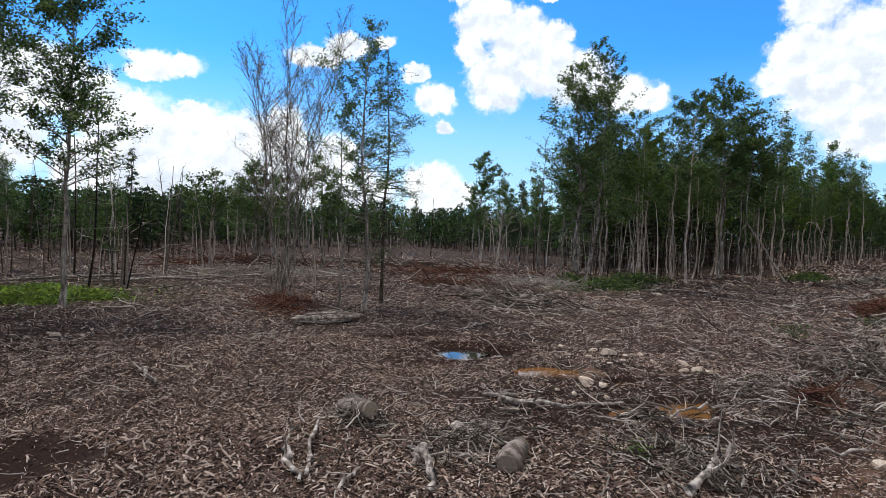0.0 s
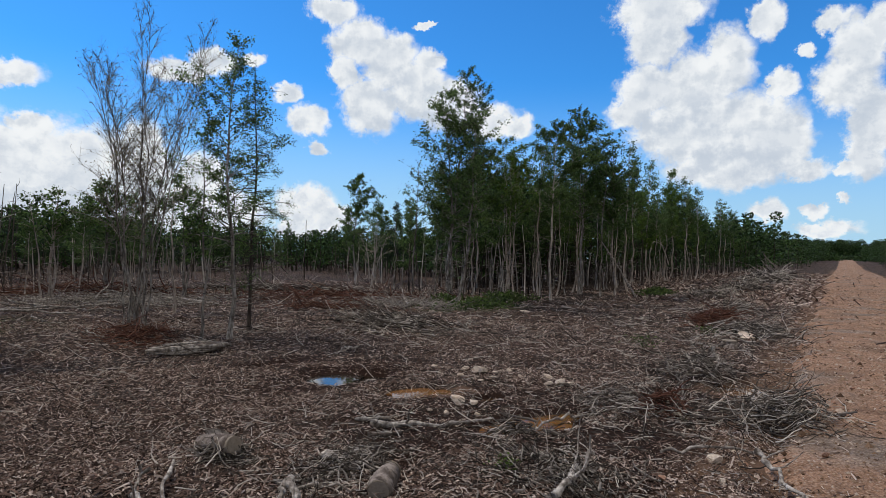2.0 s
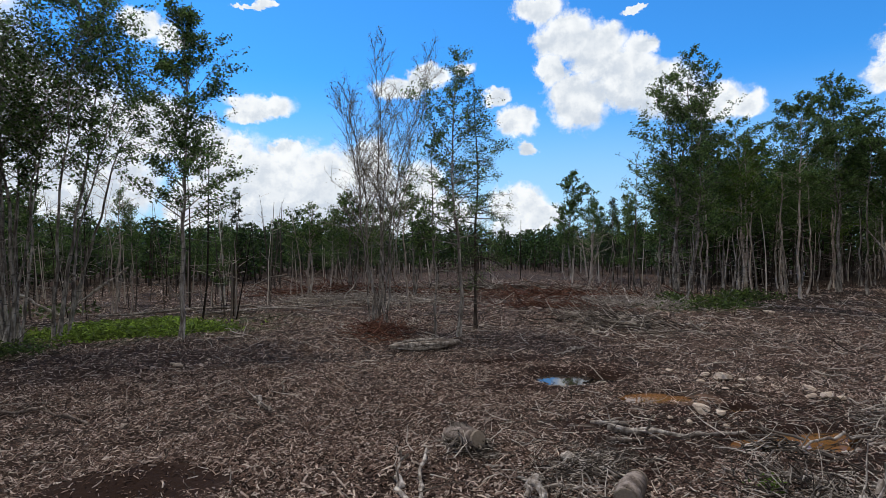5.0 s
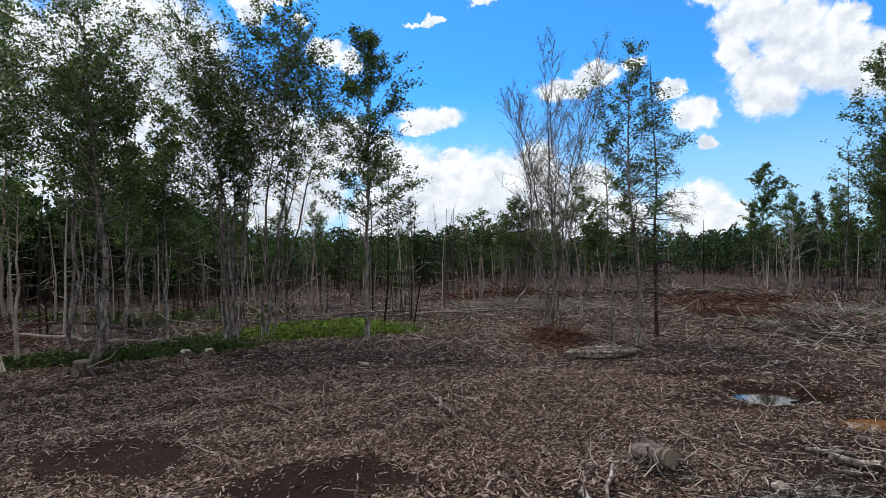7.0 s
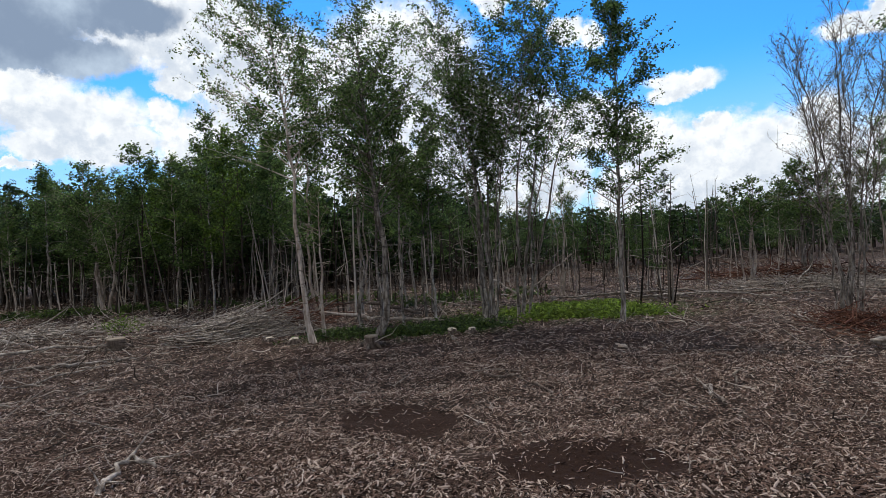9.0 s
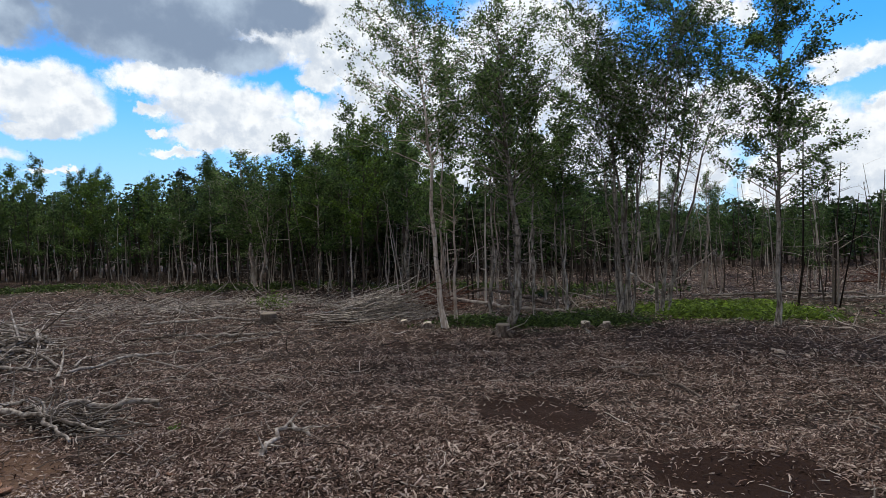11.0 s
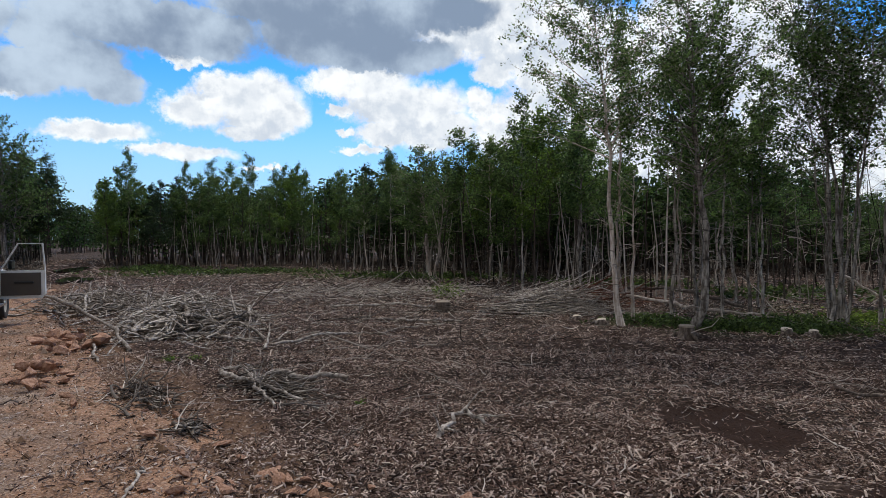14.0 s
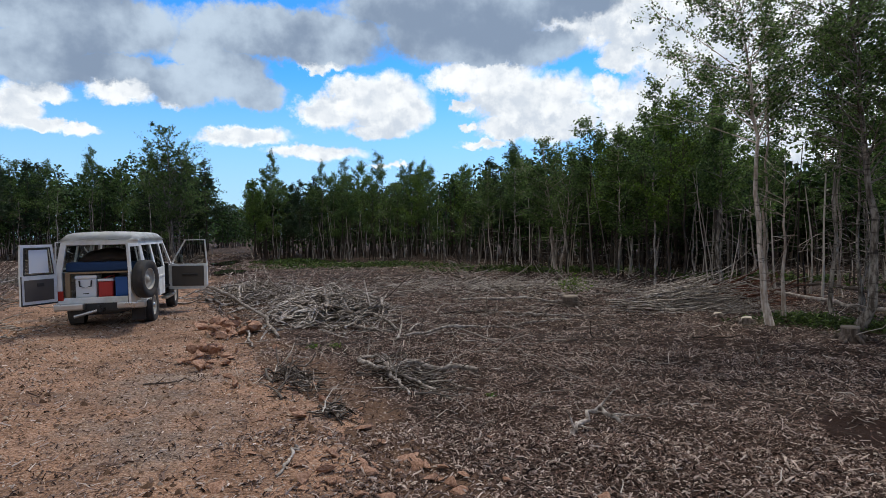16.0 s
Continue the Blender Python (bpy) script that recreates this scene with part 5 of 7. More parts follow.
branch("branch", [(7.9, 3.25, 0.12), (7.6, 3.18, 0.02)], 0.02, 0.014, STICK, "short pale stick on chips", side=0)
branch("branch", [(-0.57, 8.62, 0.05), (-0.1, 8.48, 0.07), (0.43, 8.28, 0.06)], 0.062, 0.05, STICK, "thick bleached branch on the chips", side=1)
branch("branch", [(-0.58, 8.6, 0.18), (-0.58, 8.72, 0.0)], 0.03, 0.02, STICK, "pale stub standing at a branch's end", side=0)
branch("root", [(1.10, 5.75, 0.01), (1.22, 5.92, 0.10), (1.45, 6.05, 0.16), (1.62, 5.92, 0.07)], 0.035, 0.025, STICK, "bleached knotted root on chips", "root", side=6)
branch("root", [(-1.25, 9.05, 0.05), (-0.95, 8.75, 0.16), (-0.7, 7.9, 0.10), (-0.46, 7.25, 0.02)], 0.045, 0.02, STICK, "twisted grey root with torn fibres", "root", side=8)
branch("root", [(-0.9, 8.8, 0.14), (-0.75, 8.4, 0.08), (-0.85, 7.9, 0.02)], 0.035, 0.02, STICK, "twisted grey root with torn fibres", "root", side=6)
branch("branch", [(4.44, 8.52, 0.01), (4.6, 8.8, 0.02), (4.95, 9.3, 0.05)], 0.022, 0.014, STICK, "thin pale forked stick", side=2)
branch("branch", [(-1.36, 5.31, 0.02), (-1.35, 5.05, 0.03), (-1.38, 4.7, 0.01)], 0.022, 0.016, STICK, "pale bent stick on the road's edge", side=0)
branch("branch", [(-3.75, 7.6, 0.01), (-3.25, 7.82, 0.02)], 0.018, 0.012, LOG_BARK, "dark thin stick on the gravel", side=2)
branch("branch", [(-9.4, 22.6, 0.35), (-5.74, 16.3, 0.45), (-3.9, 13.2, 0.25), (-3.1, 11.6, 0.03)], 0.075, 0.05, STICK, "long bleached pole sloping across the brush heap", side=3)
branch("branch", [(-4.7, 18.4, 0.5), (-3.2, 15.2, 0.55), (-1.9, 12.6, 0.06)], 0.05, 0.03, STICK, "long grey pole in the brush heap", side=4)
branch("branch", [(-1.73, 12.4, 0.08), (-0.89, 11.65, 0.04)], 0.05, 0.035, STICK, B, side=2)
branch("branch", [(-1.5, 16.2, 0.15), (-1.45, 15.3, 0.32), (-1.25, 13.5, 0.05)], 0.06, 0.04, STICK, "curved bleached branch in brush", side=2)
branch("branch", [(1.5, 13.7, 0.03), (2.4, 13.4, 0.06), (3.3, 13.2, 0.04)], 0.045, 0.025, STICK, B, side=3)
branch("branch", [(-0.7, 11.1, 0.03), (0.3, 11.8, 0.08), (1.14, 12.19, 0.05), (2.7, 12.5, 0.03)], 0.045, 0.02, STICK, B, side=3)
branch("branch", [(0.6, 16.5, 0.05), (2.4, 15.8, 0.1), (3.6, 15.4, 0.05)], 0.06, 0.03, STICK, B, side=3)
branch("branch", [(-3.78, 11.9, 0.10), (-3.3, 10.55, 0.04)], 0.045, 0.03, STICK, "pale splintered stick among stones", side=1)
branch("fallen_birch", [(8.2, 14.4, 0.35), (8.5, 12.4, 0.22), (9.5, 12.0, 0.12), (10.4, 11.4, 0.05)], 0.07, 0.04, PALE_BARK, "pale fallen birch trunk behind the birches", "log", side=3)
branch("fallen_birch", [(9.6, 17.0, 0.3), (9.8, 14.4, 0.45), (10.2, 12.5, 0.2)], 0.075, 0.05, DARK_BARK, "dark fallen trunk among the trees", "log", side=3)
branch("leaning_pole", [(13.0, 10.6, 0.02), (12.3, 10.9, 0.55), (11.7, 11.2, 1.0)], 0.05, 0.045, PALE_BARK, "pale leaning broken pole in the ferns", "branch", side=1)
branch("leaning_pole", [(14.6, 13.0, 0.05), (15.2, 12.3, 0.75), (15.9, 11.6, 1.5)], 0.05, 0.035, STICK, "grey leaning broken pole behind the ferns", "branch", side=2)
branch("bowed_sapling", [(23.4, 11.9, 0.0), (24.0, 11.6, 0.55), (24.7, 11.0, 0.85), (25.4, 10.4, 0.75), (26.0, 10.0, 0.3)], 0.035, 0.02, STICK, "bowed grey sapling arching over the soil", "sapling", side=3)
branch("bowed_sapling", [(45.0, -27.6, 0.0), (45.0, -27.6, 2.6), (45.1, -27.9, 3.6), (45.2, -28.8, 3.4), (45.3, -29.6, 1.6)], 0.09, 0.04, PALE_BARK, "bowed pale birch arching back to the ground", "sapling", side=3)
branch("leaning_pole", [(28.6, -16.9, 0.0), (28.9, -16.0, 1.5), (29.3, -15.2, 2.9)], 0.07, 0.05, STICK, "grey leaning dead pole at the wood's edge", "branch", side=2)
for k, (x, y) in enumerate(((15.2, 12.0), (16.0, 11.6), (16.9, 11.0), (16.3, 9.6), (17.5, 8.8), (18.4, 7.6))):
    branch("fallen_pole", [(x, y, 0.12), (x + 1.2, y - 1.9, 0.2), (x + 1.9, y - 3.4, 0.06)], 0.05, 0.03, STICK, "grey pole felled at the clearing's edge", "branch", "felled poles", k)
rng_poles = np.random.default_rng(8)
for k in range(26):
    a, r = rng_poles.uniform(-42, 100), rng_poles.uniform(11, 26)
    x, y = polar(a, r)
    if road_gap(x, y) < 4.5:
        continue
    w, n = rng_poles.uniform(0, 6.28), rng_poles.uniform(0.5, 1.3)
    branch("branch", [(x, y, 0.04), (x + n * math.cos(w) / 2, y + n * math.sin(w) / 2, 0.08), (x + n * math.cos(w + 0.2), y + n * math.sin(w + 0.2), 0.03)],
           rng_poles.uniform(0.025, 0.05), 0.018, STICK, B, group="loose branches", seed=k)

branch("branch", [(-1.25, 8.9, 0.05), (-0.8, 8.2, 0.12), (-0.15, 7.3, 0.05)], 0.045, 0.02, STICK, "torn grey branch lying beside the road", side=6)
branch("branch", [(-1.0, 8.75, 0.05), (-0.6, 8.0, 0.1), (0.3, 7.5, 0.05)], 0.035, 0.015, STICK, "torn grey branch lying beside the road", side=5)
stone_spots = ((-1.51, 6.17, 0.26), (-0.89, 6.09, 0.2))

# tangled heaps
HEAP = "heap of tangled grey branches from the clearing"


def heap(seed, cx, cy, long, wide, turn, high, count, size, thick, mat, label, spread=0.5):
    rng = np.random.default_rng(seed)
    z0 = float(ground_z(cx, cy))
    root = new("brush_heap")
    root.location = (cx, cy, z0)
    tagged(root, label, "brush heap", "brush heaps")
    loose = Shape()
    c, n = math.cos(radians(turn)), math.sin(radians(turn))
    sticks = min(24, count // 5)
    for k in range(int(count * 1.5)):
        u, v = rng.normal(0, 0.42), rng.normal(0, 0.42)
        x, y = cx + u * long * c - v * wide * n, cy + u * long * n + v * wide * c
        top = high * max(0.05, 1 - (u * u + v * v) ** 0.5 * 0.9)
        w = radians(turn) + rng.normal(0, spread)
        big = k < sticks
        length = size * (rng.uniform(1.0, 1.7) if big else rng.lognormal(0, 0.4) * 0.85)
        way = (math.cos(w), math.sin(w), rng.normal(0.0, 0.06 if spread < 0.3 else 0.10))
        path = crooked(rng, (x, y, 0), way, length, 5, 0.13 if spread < 0.3 else 0.15 if spread < 1.15 else 0.26)
        path -= (path.mean(0) - path[0]) * np.array([1, 1, 0])
        path[:, 2] += top * rng.random() ** 0.7
        g = thick * (rng.uniform(1.2, 2.2) if big else rng.lognormal(-0.3, 0.4))
        path[:, 2] = np.maximum(path[:, 2], 0.5 * g) + (lie(path[:, 0], path[:, 1]) if cx < 34 else z0)
        s = Shape() if big else loose
        s.tube(path - np.array([cx, cy, z0]), np.linspace(g, g * 0.4, 6), 6 if big else 3, big)
        if big:
            piece("stick", s.mesh("stick", mat), root)
    piece("brushwood", loose.mesh("brushwood", mat), root)["kind"] = "stuff"
    return root


heap(1, -2.6, 14.4, 2.3, 1.5, 100, 0.75, 560, 0.8, 0.026, STICK, HEAP, 0.9)
heap(2, -5.8, 19.0, 3.2, 1.6, 112, 0.5, 320, 0.9, 0.026, STICK, HEAP, 0.9)
heap(3, 6.1, 14.4, 1.4, 0.9, -14, 0.62, 260, 1.5, 0.014, STICK, "long heap of thin bleached poles beside the birches", 0.22)
heap(4, 8.1, 15.4, 1.4, 0.9, -20, 0.45, 90, 1.2, 0.016, RED_TWIG, "brown heap of dead twigs behind the birches", 0.5)
heap(5, 7.2, -4.6, 1.7, 1.1, -40, 0.24, 480, 0.27, 0.0075, TWIG, HEAP, 1.2)
heap(6, 8.8, -6.6, 1.2, 0.9, -40, 0.45, 360, 0.34, 0.008, TWIG, HEAP, 1.3)
heap(7, 6.1, -5.7, 0.9, 0.75, -40, 0.5, 420, 0.42, 0.007, TWIG, "dense springy heap of thin grey twigs beside the road", 1.4)
heap(8, 6.25, -2.45, 0.32, 0.24, 20, 0.22, 90, 0.3, 0.008, TWIG, "shaggy tuft of shredded roots", 1.3)
heap(9, 13.7, 3.4, 1.5, 0.9, 20, 0.28, 260, 0.5, 0.009, RED_TWIG, "rust-red heap of dead needles round a tree", 1.4)
heap(10, 16.8, -12.9, 2.2, 0.9, -45, 0.55, 300, 0.7, 0.012, RED_TWIG, "rust-red heap of dead brush", 1.3)
heap(11, 20.4, -0.6, 2.6, 1.1, 70, 0.22, 240, 0.6, 0.010, RED_TWIG, "rust-red heap of dead brush", 1.3)
heap(12, 25.0, -1.0, 6.0, 2.5, 80, 0.3, 300, 1.0, 0.016, RED_TWIG, "rust-red windrow of dead brush", 1.2)
heap(13, 26.5, 8.5, 5.0, 2.0, 110, 0.5, 300, 1.1, 0.016, RED_TWIG, "rust-red windrow of dead brush", 1.2)
heap(14, 6.9, -4.7, 0.5, 0.35, -40, 0.3, 120, 0.35, 0.007, RED_TWIG, "small rust-red tuft of dead twigs", 1.4)
heap(15, 16.5, -2.2, 2.6, 1.5, 20, 0.3, 330, 1.1, 0.013, TWIG, "low spread heap of bleached thin branches", 0.9)
heap(16, -0.4, 7.9, 0.9, 0.35, -60, 0.16, 90, 0.6, 0.010, TWIG, "low tangle of torn roots on the soil", 0.6)
heap(17, -2.0, 7.9, 0.9, 0.4, 110, 0.16, 110, 0.4, 0.009, TWIG, "low dark tangle of twigs beside the road", 1.2)
heap(18, -1.2, 6.45, 0.22, 0.14, 70, 0.16, 40, 0.28, 0.010, TWIG, "small tuft of torn roots", 1.0)
heap(19, 2.5, 20.5, 6.0, 2.4, -20, 0.22, 330, 0.9, 0.018, STICK, "low windrow of bleached branches", 0.9)
heap(20, 30.0, -22.5, 6.0, 2.0, -45, 0.45, 400, 0.9, 0.016, TWIG, "windrow of grey branches along the road", 0.8)
heap(21, 14.5, -12.2, 3.2, 1.4, -45, 0.35, 400, 0.6, 0.012, TWIG, "windrow of grey branches along the road", 0.9)
heap(22, 4.9, -2.4, 1.1, 0.7, 30, 0.16, 480, 0.2, 0.007, TWIG, "tangle of splintered grey wood", 1.2)
heap(23, 5.4, -0.6, 0.9, 0.5, -40, 0.13, 400, 0.18, 0.006, TWIG, "tangle of torn grey roots", 1.3)
heap(28, 21.8, -17.3, 4.0, 1.2, -44, 0.4, 400, 0.7, 0.013, TWIG, "windrow of grey branches along the road", 0.8)
heap(29, 38.0, -31.0, 6.0, 1.8, -44, 0.6, 300, 1.6, 0.026, TWIG, "windrow of grey branches along the road", 0.8)
heap(30, 50.0, -43.0, 8.0, 2.2, -44, 0.7, 300, 2.2, 0.035, TWIG, "windrow of grey branches along the road", 0.8)
heap(31, 68.0, -60.0, 12.0, 3.0, -44, 0.8, 300, 3.0, 0.045, TWIG, "windrow of grey branches along the road", 0.8)
heap(25, 22.0, 6.2, 4.0, 1.6, 100, 0.35, 300, 1.0, 0.016, STICK, "low windrow of bleached branches", 1.0)
heap(26, 30.0, 2.0, 6.0, 2.0, 85, 0.4, 300, 1.2, 0.02, TWIG, "low windrow of grey branches", 1.0)
heap(27, 21.5, -4.0, 3.0, 1.6, 60, 0.25, 240, 0.9, 0.014, STICK, "low spread of bleached branches by the aspens", 1.2)
heap(32, 5.75, 0.45, 0.4, 0.3, 30, 0.2, 240, 0.22, 0.007, TWIG, "dark tuft of splinters round the torn stump", 1.4)
heap(34, -20.0, 27.0, 5.0, 3.0, 20, 0.25, 300, 0.9, 0.02, STICK, "low spread of bleached branches before the wood", 1.2)
heap(33, -9.5, 11.5, 2.2, 1.4, 110, 0.12, 240, 0.6, 0.014, STICK, "scattered bleached sticks beside the car", 1.3)
heap(24, -13.5, 17.0, 2.5, 1.5, 110, 0.3, 200, 0.9, 0.016, STICK, "low spread of bleached branches past the car", 1.2)


# ---------------------------------------------------------------- stones
def stone_mesh(seed, mat):
    rng = np.random.default_rng(seed)
    bm = bmesh.new()
    bmesh.ops.create_icosphere(bm, subdivisions=2, radius=0.5)
    cuts = [(rng.normal(size=3), rng.uniform(0.13, 0.29)) for _ in range(9)]
    for v in bm.verts:
        p = np.array(v.co)
        for n, d in cuts:
            n = n / np.linalg.norm(n)
            over = p @ n - d
            if over > 0:
                p = p - n * over * 0.98
        v.co = Vector(p) * (1 + 0.05 * noise.noise(Vector(p) * 4 + Vector((seed, 0, 0))))
    return bmesh_data("stone", bm, mat, False)


PALE_STONES = [stone_mesh(k, PALE_STONE) for k in range(5)]
RED_STONES = [stone_mesh(20 + k, RED_STONE) for k in range(6)]
rng_stone = np.random.default_rng(3)


def stone(x, y, size, red=False, label="", group="stones", flat=0.7, raise_by=0.0):
    me = (RED_STONES if red else PALE_STONES)[int(rng_stone.integers(0, 5))]
    ob = new("stone", me)
    sx, sy = size * rng_stone.uniform(0.85, 1.25), size * rng_stone.uniform(0.75, 1.1)
    sz = size * flat * rng_stone.uniform(0.8, 1.2)
    ob.matrix_world = pose(x, y, float(ground_z(x, y)) + sz * 0.22 + raise_by, rng_stone.uniform(-15, 15), rng_stone.uniform(-15, 15),
                           rng_stone.uniform(0, 360)) @ Matrix.Diagonal((sx, sy, sz, 1))
    return tagged(ob, label or ("reddish broken stone at the road's edge" if red else "pale stone lying on the soil"), "stone", group)


for x, y, d in ((9.51, -2.97, 0.34), (9.40, -3.25, 0.17), (9.70, -2.78, 0.2), (10.0, -2.34, 0.2), (9.1, -3.1, 0.16), (9.3, -2.65, 0.14), (9.0, -2.9, 0.12),
                (7.56, -2.17, 0.28), (7.46, -2.36, 0.24), (7.31, -1.75, 0.14), (7.2, -1.95, 0.12), (9.05, -4.03, 0.2), (8.59, -4.0, 0.3), (8.48, -4.14, 0.2),
                (8.65, -3.85, 0.18), (8.75, -4.15, 0.18), (9.45, 5.87, 0.22), (9.29, 6.24, 0.12), (9.26, 5.36, 0.14), (9.6, 6.1, 0.13), (9.7, 5.5, 0.12),
                (10.1, 5.7, 0.14), (19.4, -7.4, 0.42), (13.9, -9.7, 0.2), (9.55, -3.55, 0.14), (9.2, -3.6, 0.12), (6.9, -1.7, 0.1), (7.0, -2.3, 0.11)):
    stone(x, y, d)
for x, y, d in stone_spots:
    stone(x, y, d, True, "flat orange stone at the road's edge", "rubble", flat=0.4)
stone(13.4, -11.15, 0.78, False, "large flat pinkish boulder in the brush", flat=0.5)
for x, y, d in ((-4.74, 13.0, 0.5), (-4.3, 12.6, 0.42), (-4.5, 12.1, 0.36), (-4.07, 11.3, 0.34), (-4.9, 12.4, 0.38), (-3.77, 12.2, 0.5), (-3.44, 8.57, 0.34),
                (-3.7, 9.1, 0.3), (-3.5, 9.6, 0.28), (-3.2, 9.0, 0.26), (-4.4, 10.6, 0.2), (-1.56, 6.28, 0.22), (-1.9, 6.1, 0.12), (-5.05, 12.9, 0.3),
                (-4.2, 13.4, 0.34), (-4.6, 13.8, 0.3), (-3.95, 10.1, 0.22), (-2.6, 7.5, 0.24), (-3.1, 8.2, 0.2), (-2.9, 10.5, 0.2)):
    stone(x, y, d, True, "reddish sandstone block in the road's edge", "rubble")
for k in range(70):
    t = rng_stone.random()
    x, y = np.interp(t, [0, 0.5, 1], [0.9, -3.3, -5.2]) + rng_stone.normal(0, 0.33), np.interp(t, [0, 0.5, 1], [3.6, 9.0, 14.5]) + rng_stone.normal(0, 0.35)
    stone(x, y, rng_stone.uniform(0.06, 0.2), True, group="rubble")
for k in range(44):
    cx, cy, high = ((-4.35, 12.1, 0.22), (-3.75, 9.5, 0.12))[k % 2]
    u, v = rng_stone.normal(0, 0.5, 2)
    stone(cx - 0.35 * v + 0.3 * u, cy + 1.1 * v, rng_stone.uniform(0.14, 0.36), True, "reddish sandstone block in the road's edge", "rubble",
          raise_by=high * max(0.0, 1 - abs(u) - abs(v)))
for k in range(34):
    x, y = -0.75 + rng_stone.normal(0, 0.4), 4.75 + rng_stone.normal(0, 0.28)
    stone(x, y, rng_stone.uniform(0.08, 0.22), True, group="rubble", flat=0.5)
for k in range(110):
    d = 4.5 + 21 * rng_stone.random() ** 1.5
    off = rng_stone.normal(3.35, 0.4)
    x, y = np.interp(d, [4.5, 8.4, 14.3, 26.0], [-1.0, 3.6, 7.7, 16.2]) + 0.7 * off, np.interp(d, [4.5, 8.4, 14.3, 26.0], [-2.9, -8.05, -12.1, -20.7]) + 0.714 * off
    stone(x, y, rng_stone.uniform(0.04, 0.15) * (1.5 if k % 9 == 0 else 1.0), k % 3 != 0, "tan stone in the gravel shoulder", "shoulder stones")


def gravel(name, seed, count, along, size, spread):
    """Loose small stones on the road and its shoulders."""
    rng = np.random.default_rng(seed)
    a = rng.uniform(*along, count)
    seg = np.hypot(*np.diff(ROAD_LINE, axis=0).T)
    s = np.concatenate([[0], np.cumsum(seg)])
    near = s[6]
    x = np.interp(near + a, s, ROAD_LINE[:, 0])
    y = np.interp(near + a, s, ROAD_LINE[:, 1])
    off = rng.uniform(-1, 1, count) * spread
    x2, y2 = np.interp(near + a + 0.5, s, ROAD_LINE[:, 0]), np.interp(near + a + 0.5, s, ROAD_LINE[:, 1])
    q = np.hypot(x2 - x, y2 - y) + 1e-9
    x, y = x - (y2 - y) / q * off, y + (x2 - x) / q * off
    z = ground_z(x, y)
    r = size * rng.lognormal(0, 0.45, count)
    base = np.array([(1, 0, 0), (0, 1, 0), (-1, 0, 0), (0, -1, 0), (0, 0, 0.8), (0, 0, -0.8)], float)
    v = base[None] * rng.uniform(0.6, 1.25, (count, 6, 1)) * r[:, None, None]
    w = rng.uniform(0, 6.28, count)
    c, n = np.cos(w)[:, None], np.sin(w)[:, None]
    v = np.stack([v[..., 0] * c - v[..., 1] * n + x[:, None], v[..., 0] * n + v[..., 1] * c + y[:, None], v[..., 2] + z[:, None] + 0.05 * r[:, None]], -1)
    one = [(0, 1, 4), (1, 2, 4), (2, 3, 4), (3, 0, 4), (1, 0, 5), (2, 1, 5), (3, 2, 5), (0, 3, 5)]
    sh = Shape()
    sh.v, sh.f, sh.count = [v.reshape(-1, 3)], [(np.arange(count)[:, None, None] * 6 + np.array(one)[None]).reshape(-1, 3)], 6 * count
    stuff(name, sh, GRIT, "loose tan and grey road gravel", "gravel")


GRIT = wood_material("loose_gravel", (0.08, 0.045, 0.027), (0.27, 0.17, 0.108), (0.62, 0.50, 0.40), 25.0)
gravel("loose_gravel", 5, 30000, (-16, 18), 0.0115, 3.9)
gravel("loose_gravel", 6, 9000, (-55, 24), 0.022, 3.9)


# ---------------------------------------------------------------- green things
def greens(name, seed, spots, mat, label, category, leaf, tall):
    """Low plants: a stem with drooping leaves each. Spots: x, y, half length, half width, turn, how many."""
    rng = np.random.default_rng(seed)
    s = Shape()
    for cx, cy, a, b, turn, count in spots:
        u, v = rng.normal(0, 0.45, count), rng.normal(0, 0.45, count)
        c, n = math.cos(radians(turn)), math.sin(radians(turn))
        x, y = cx + u * a * c - v * b * n, cy + u * a * n + v * b * c
        h = tall * rng.uniform(0.4, 1.2, count) * (1 - 0.4 * np.minimum(1, np.hypot(u, v)))
        z = ground_z(x, y)
        for k in range(5):
            f = (k + rng.random(count)) / 5
            pts = np.stack([x + rng.normal(0, 0.09, count), y + rng.normal(0, 0.09, count), z + h * f], 1)
            s.leaves(pts, leaf, rng, 0.1, 0.38)
    stuff(name, s, mat, label, category)


greens("ferns", 1, [(13.1, 9.6, 1.9, 1.0, -50, 1500), (14.0, 9.4, 1.5, 0.9, -50, 700), (12.2, 9.0, 1.5, 0.6, -50, 420), (13.6, 8.0, 0.9, 0.5, -50, 260)], FERN,
       "bright green ferns and seedlings under the trees", "ferns", 0.11, 0.28)
greens("undergrowth", 2, [(8.4, 10.5, 0.8, 0.4, -35, 330), (9.5, 9.85, 0.9, 0.4, -35, 380), (7.3, 11.3, 0.6, 0.4, -30, 120)], BUSH,
       "dark green leafy undergrowth by the birches", "undergrowth", 0.085, 0.27)
greens("ferns", 12, [(9.0, 10.3, 1.6, 0.6, -35, 420), (7.0, 11.6, 0.9, 0.5, -30, 160), (10.2, 11.0, 1.2, 0.8, -30, 300)], BUSH,
       "dark green ferns and seedlings under the birches", "ferns", 0.10, 0.2)
greens("undergrowth", 3, [(5.0, 28.0, 5.0, 1.4, -20, 330), (-4.0, 35.0, 7.0, 1.8, -15, 380), (12.0, 22.0, 4.0, 1.5, -30, 180), (15.0, 16.0, 4.0, 2.0, -40, 160),
                          (-9.5, 41.0, 3.0, 1.2, -20, 350), (-18.0, 30.0, 3.0, 1.5, 110, 300)], BUSH, "low green plants along the wood's edge", "undergrowth", 0.2, 0.34)
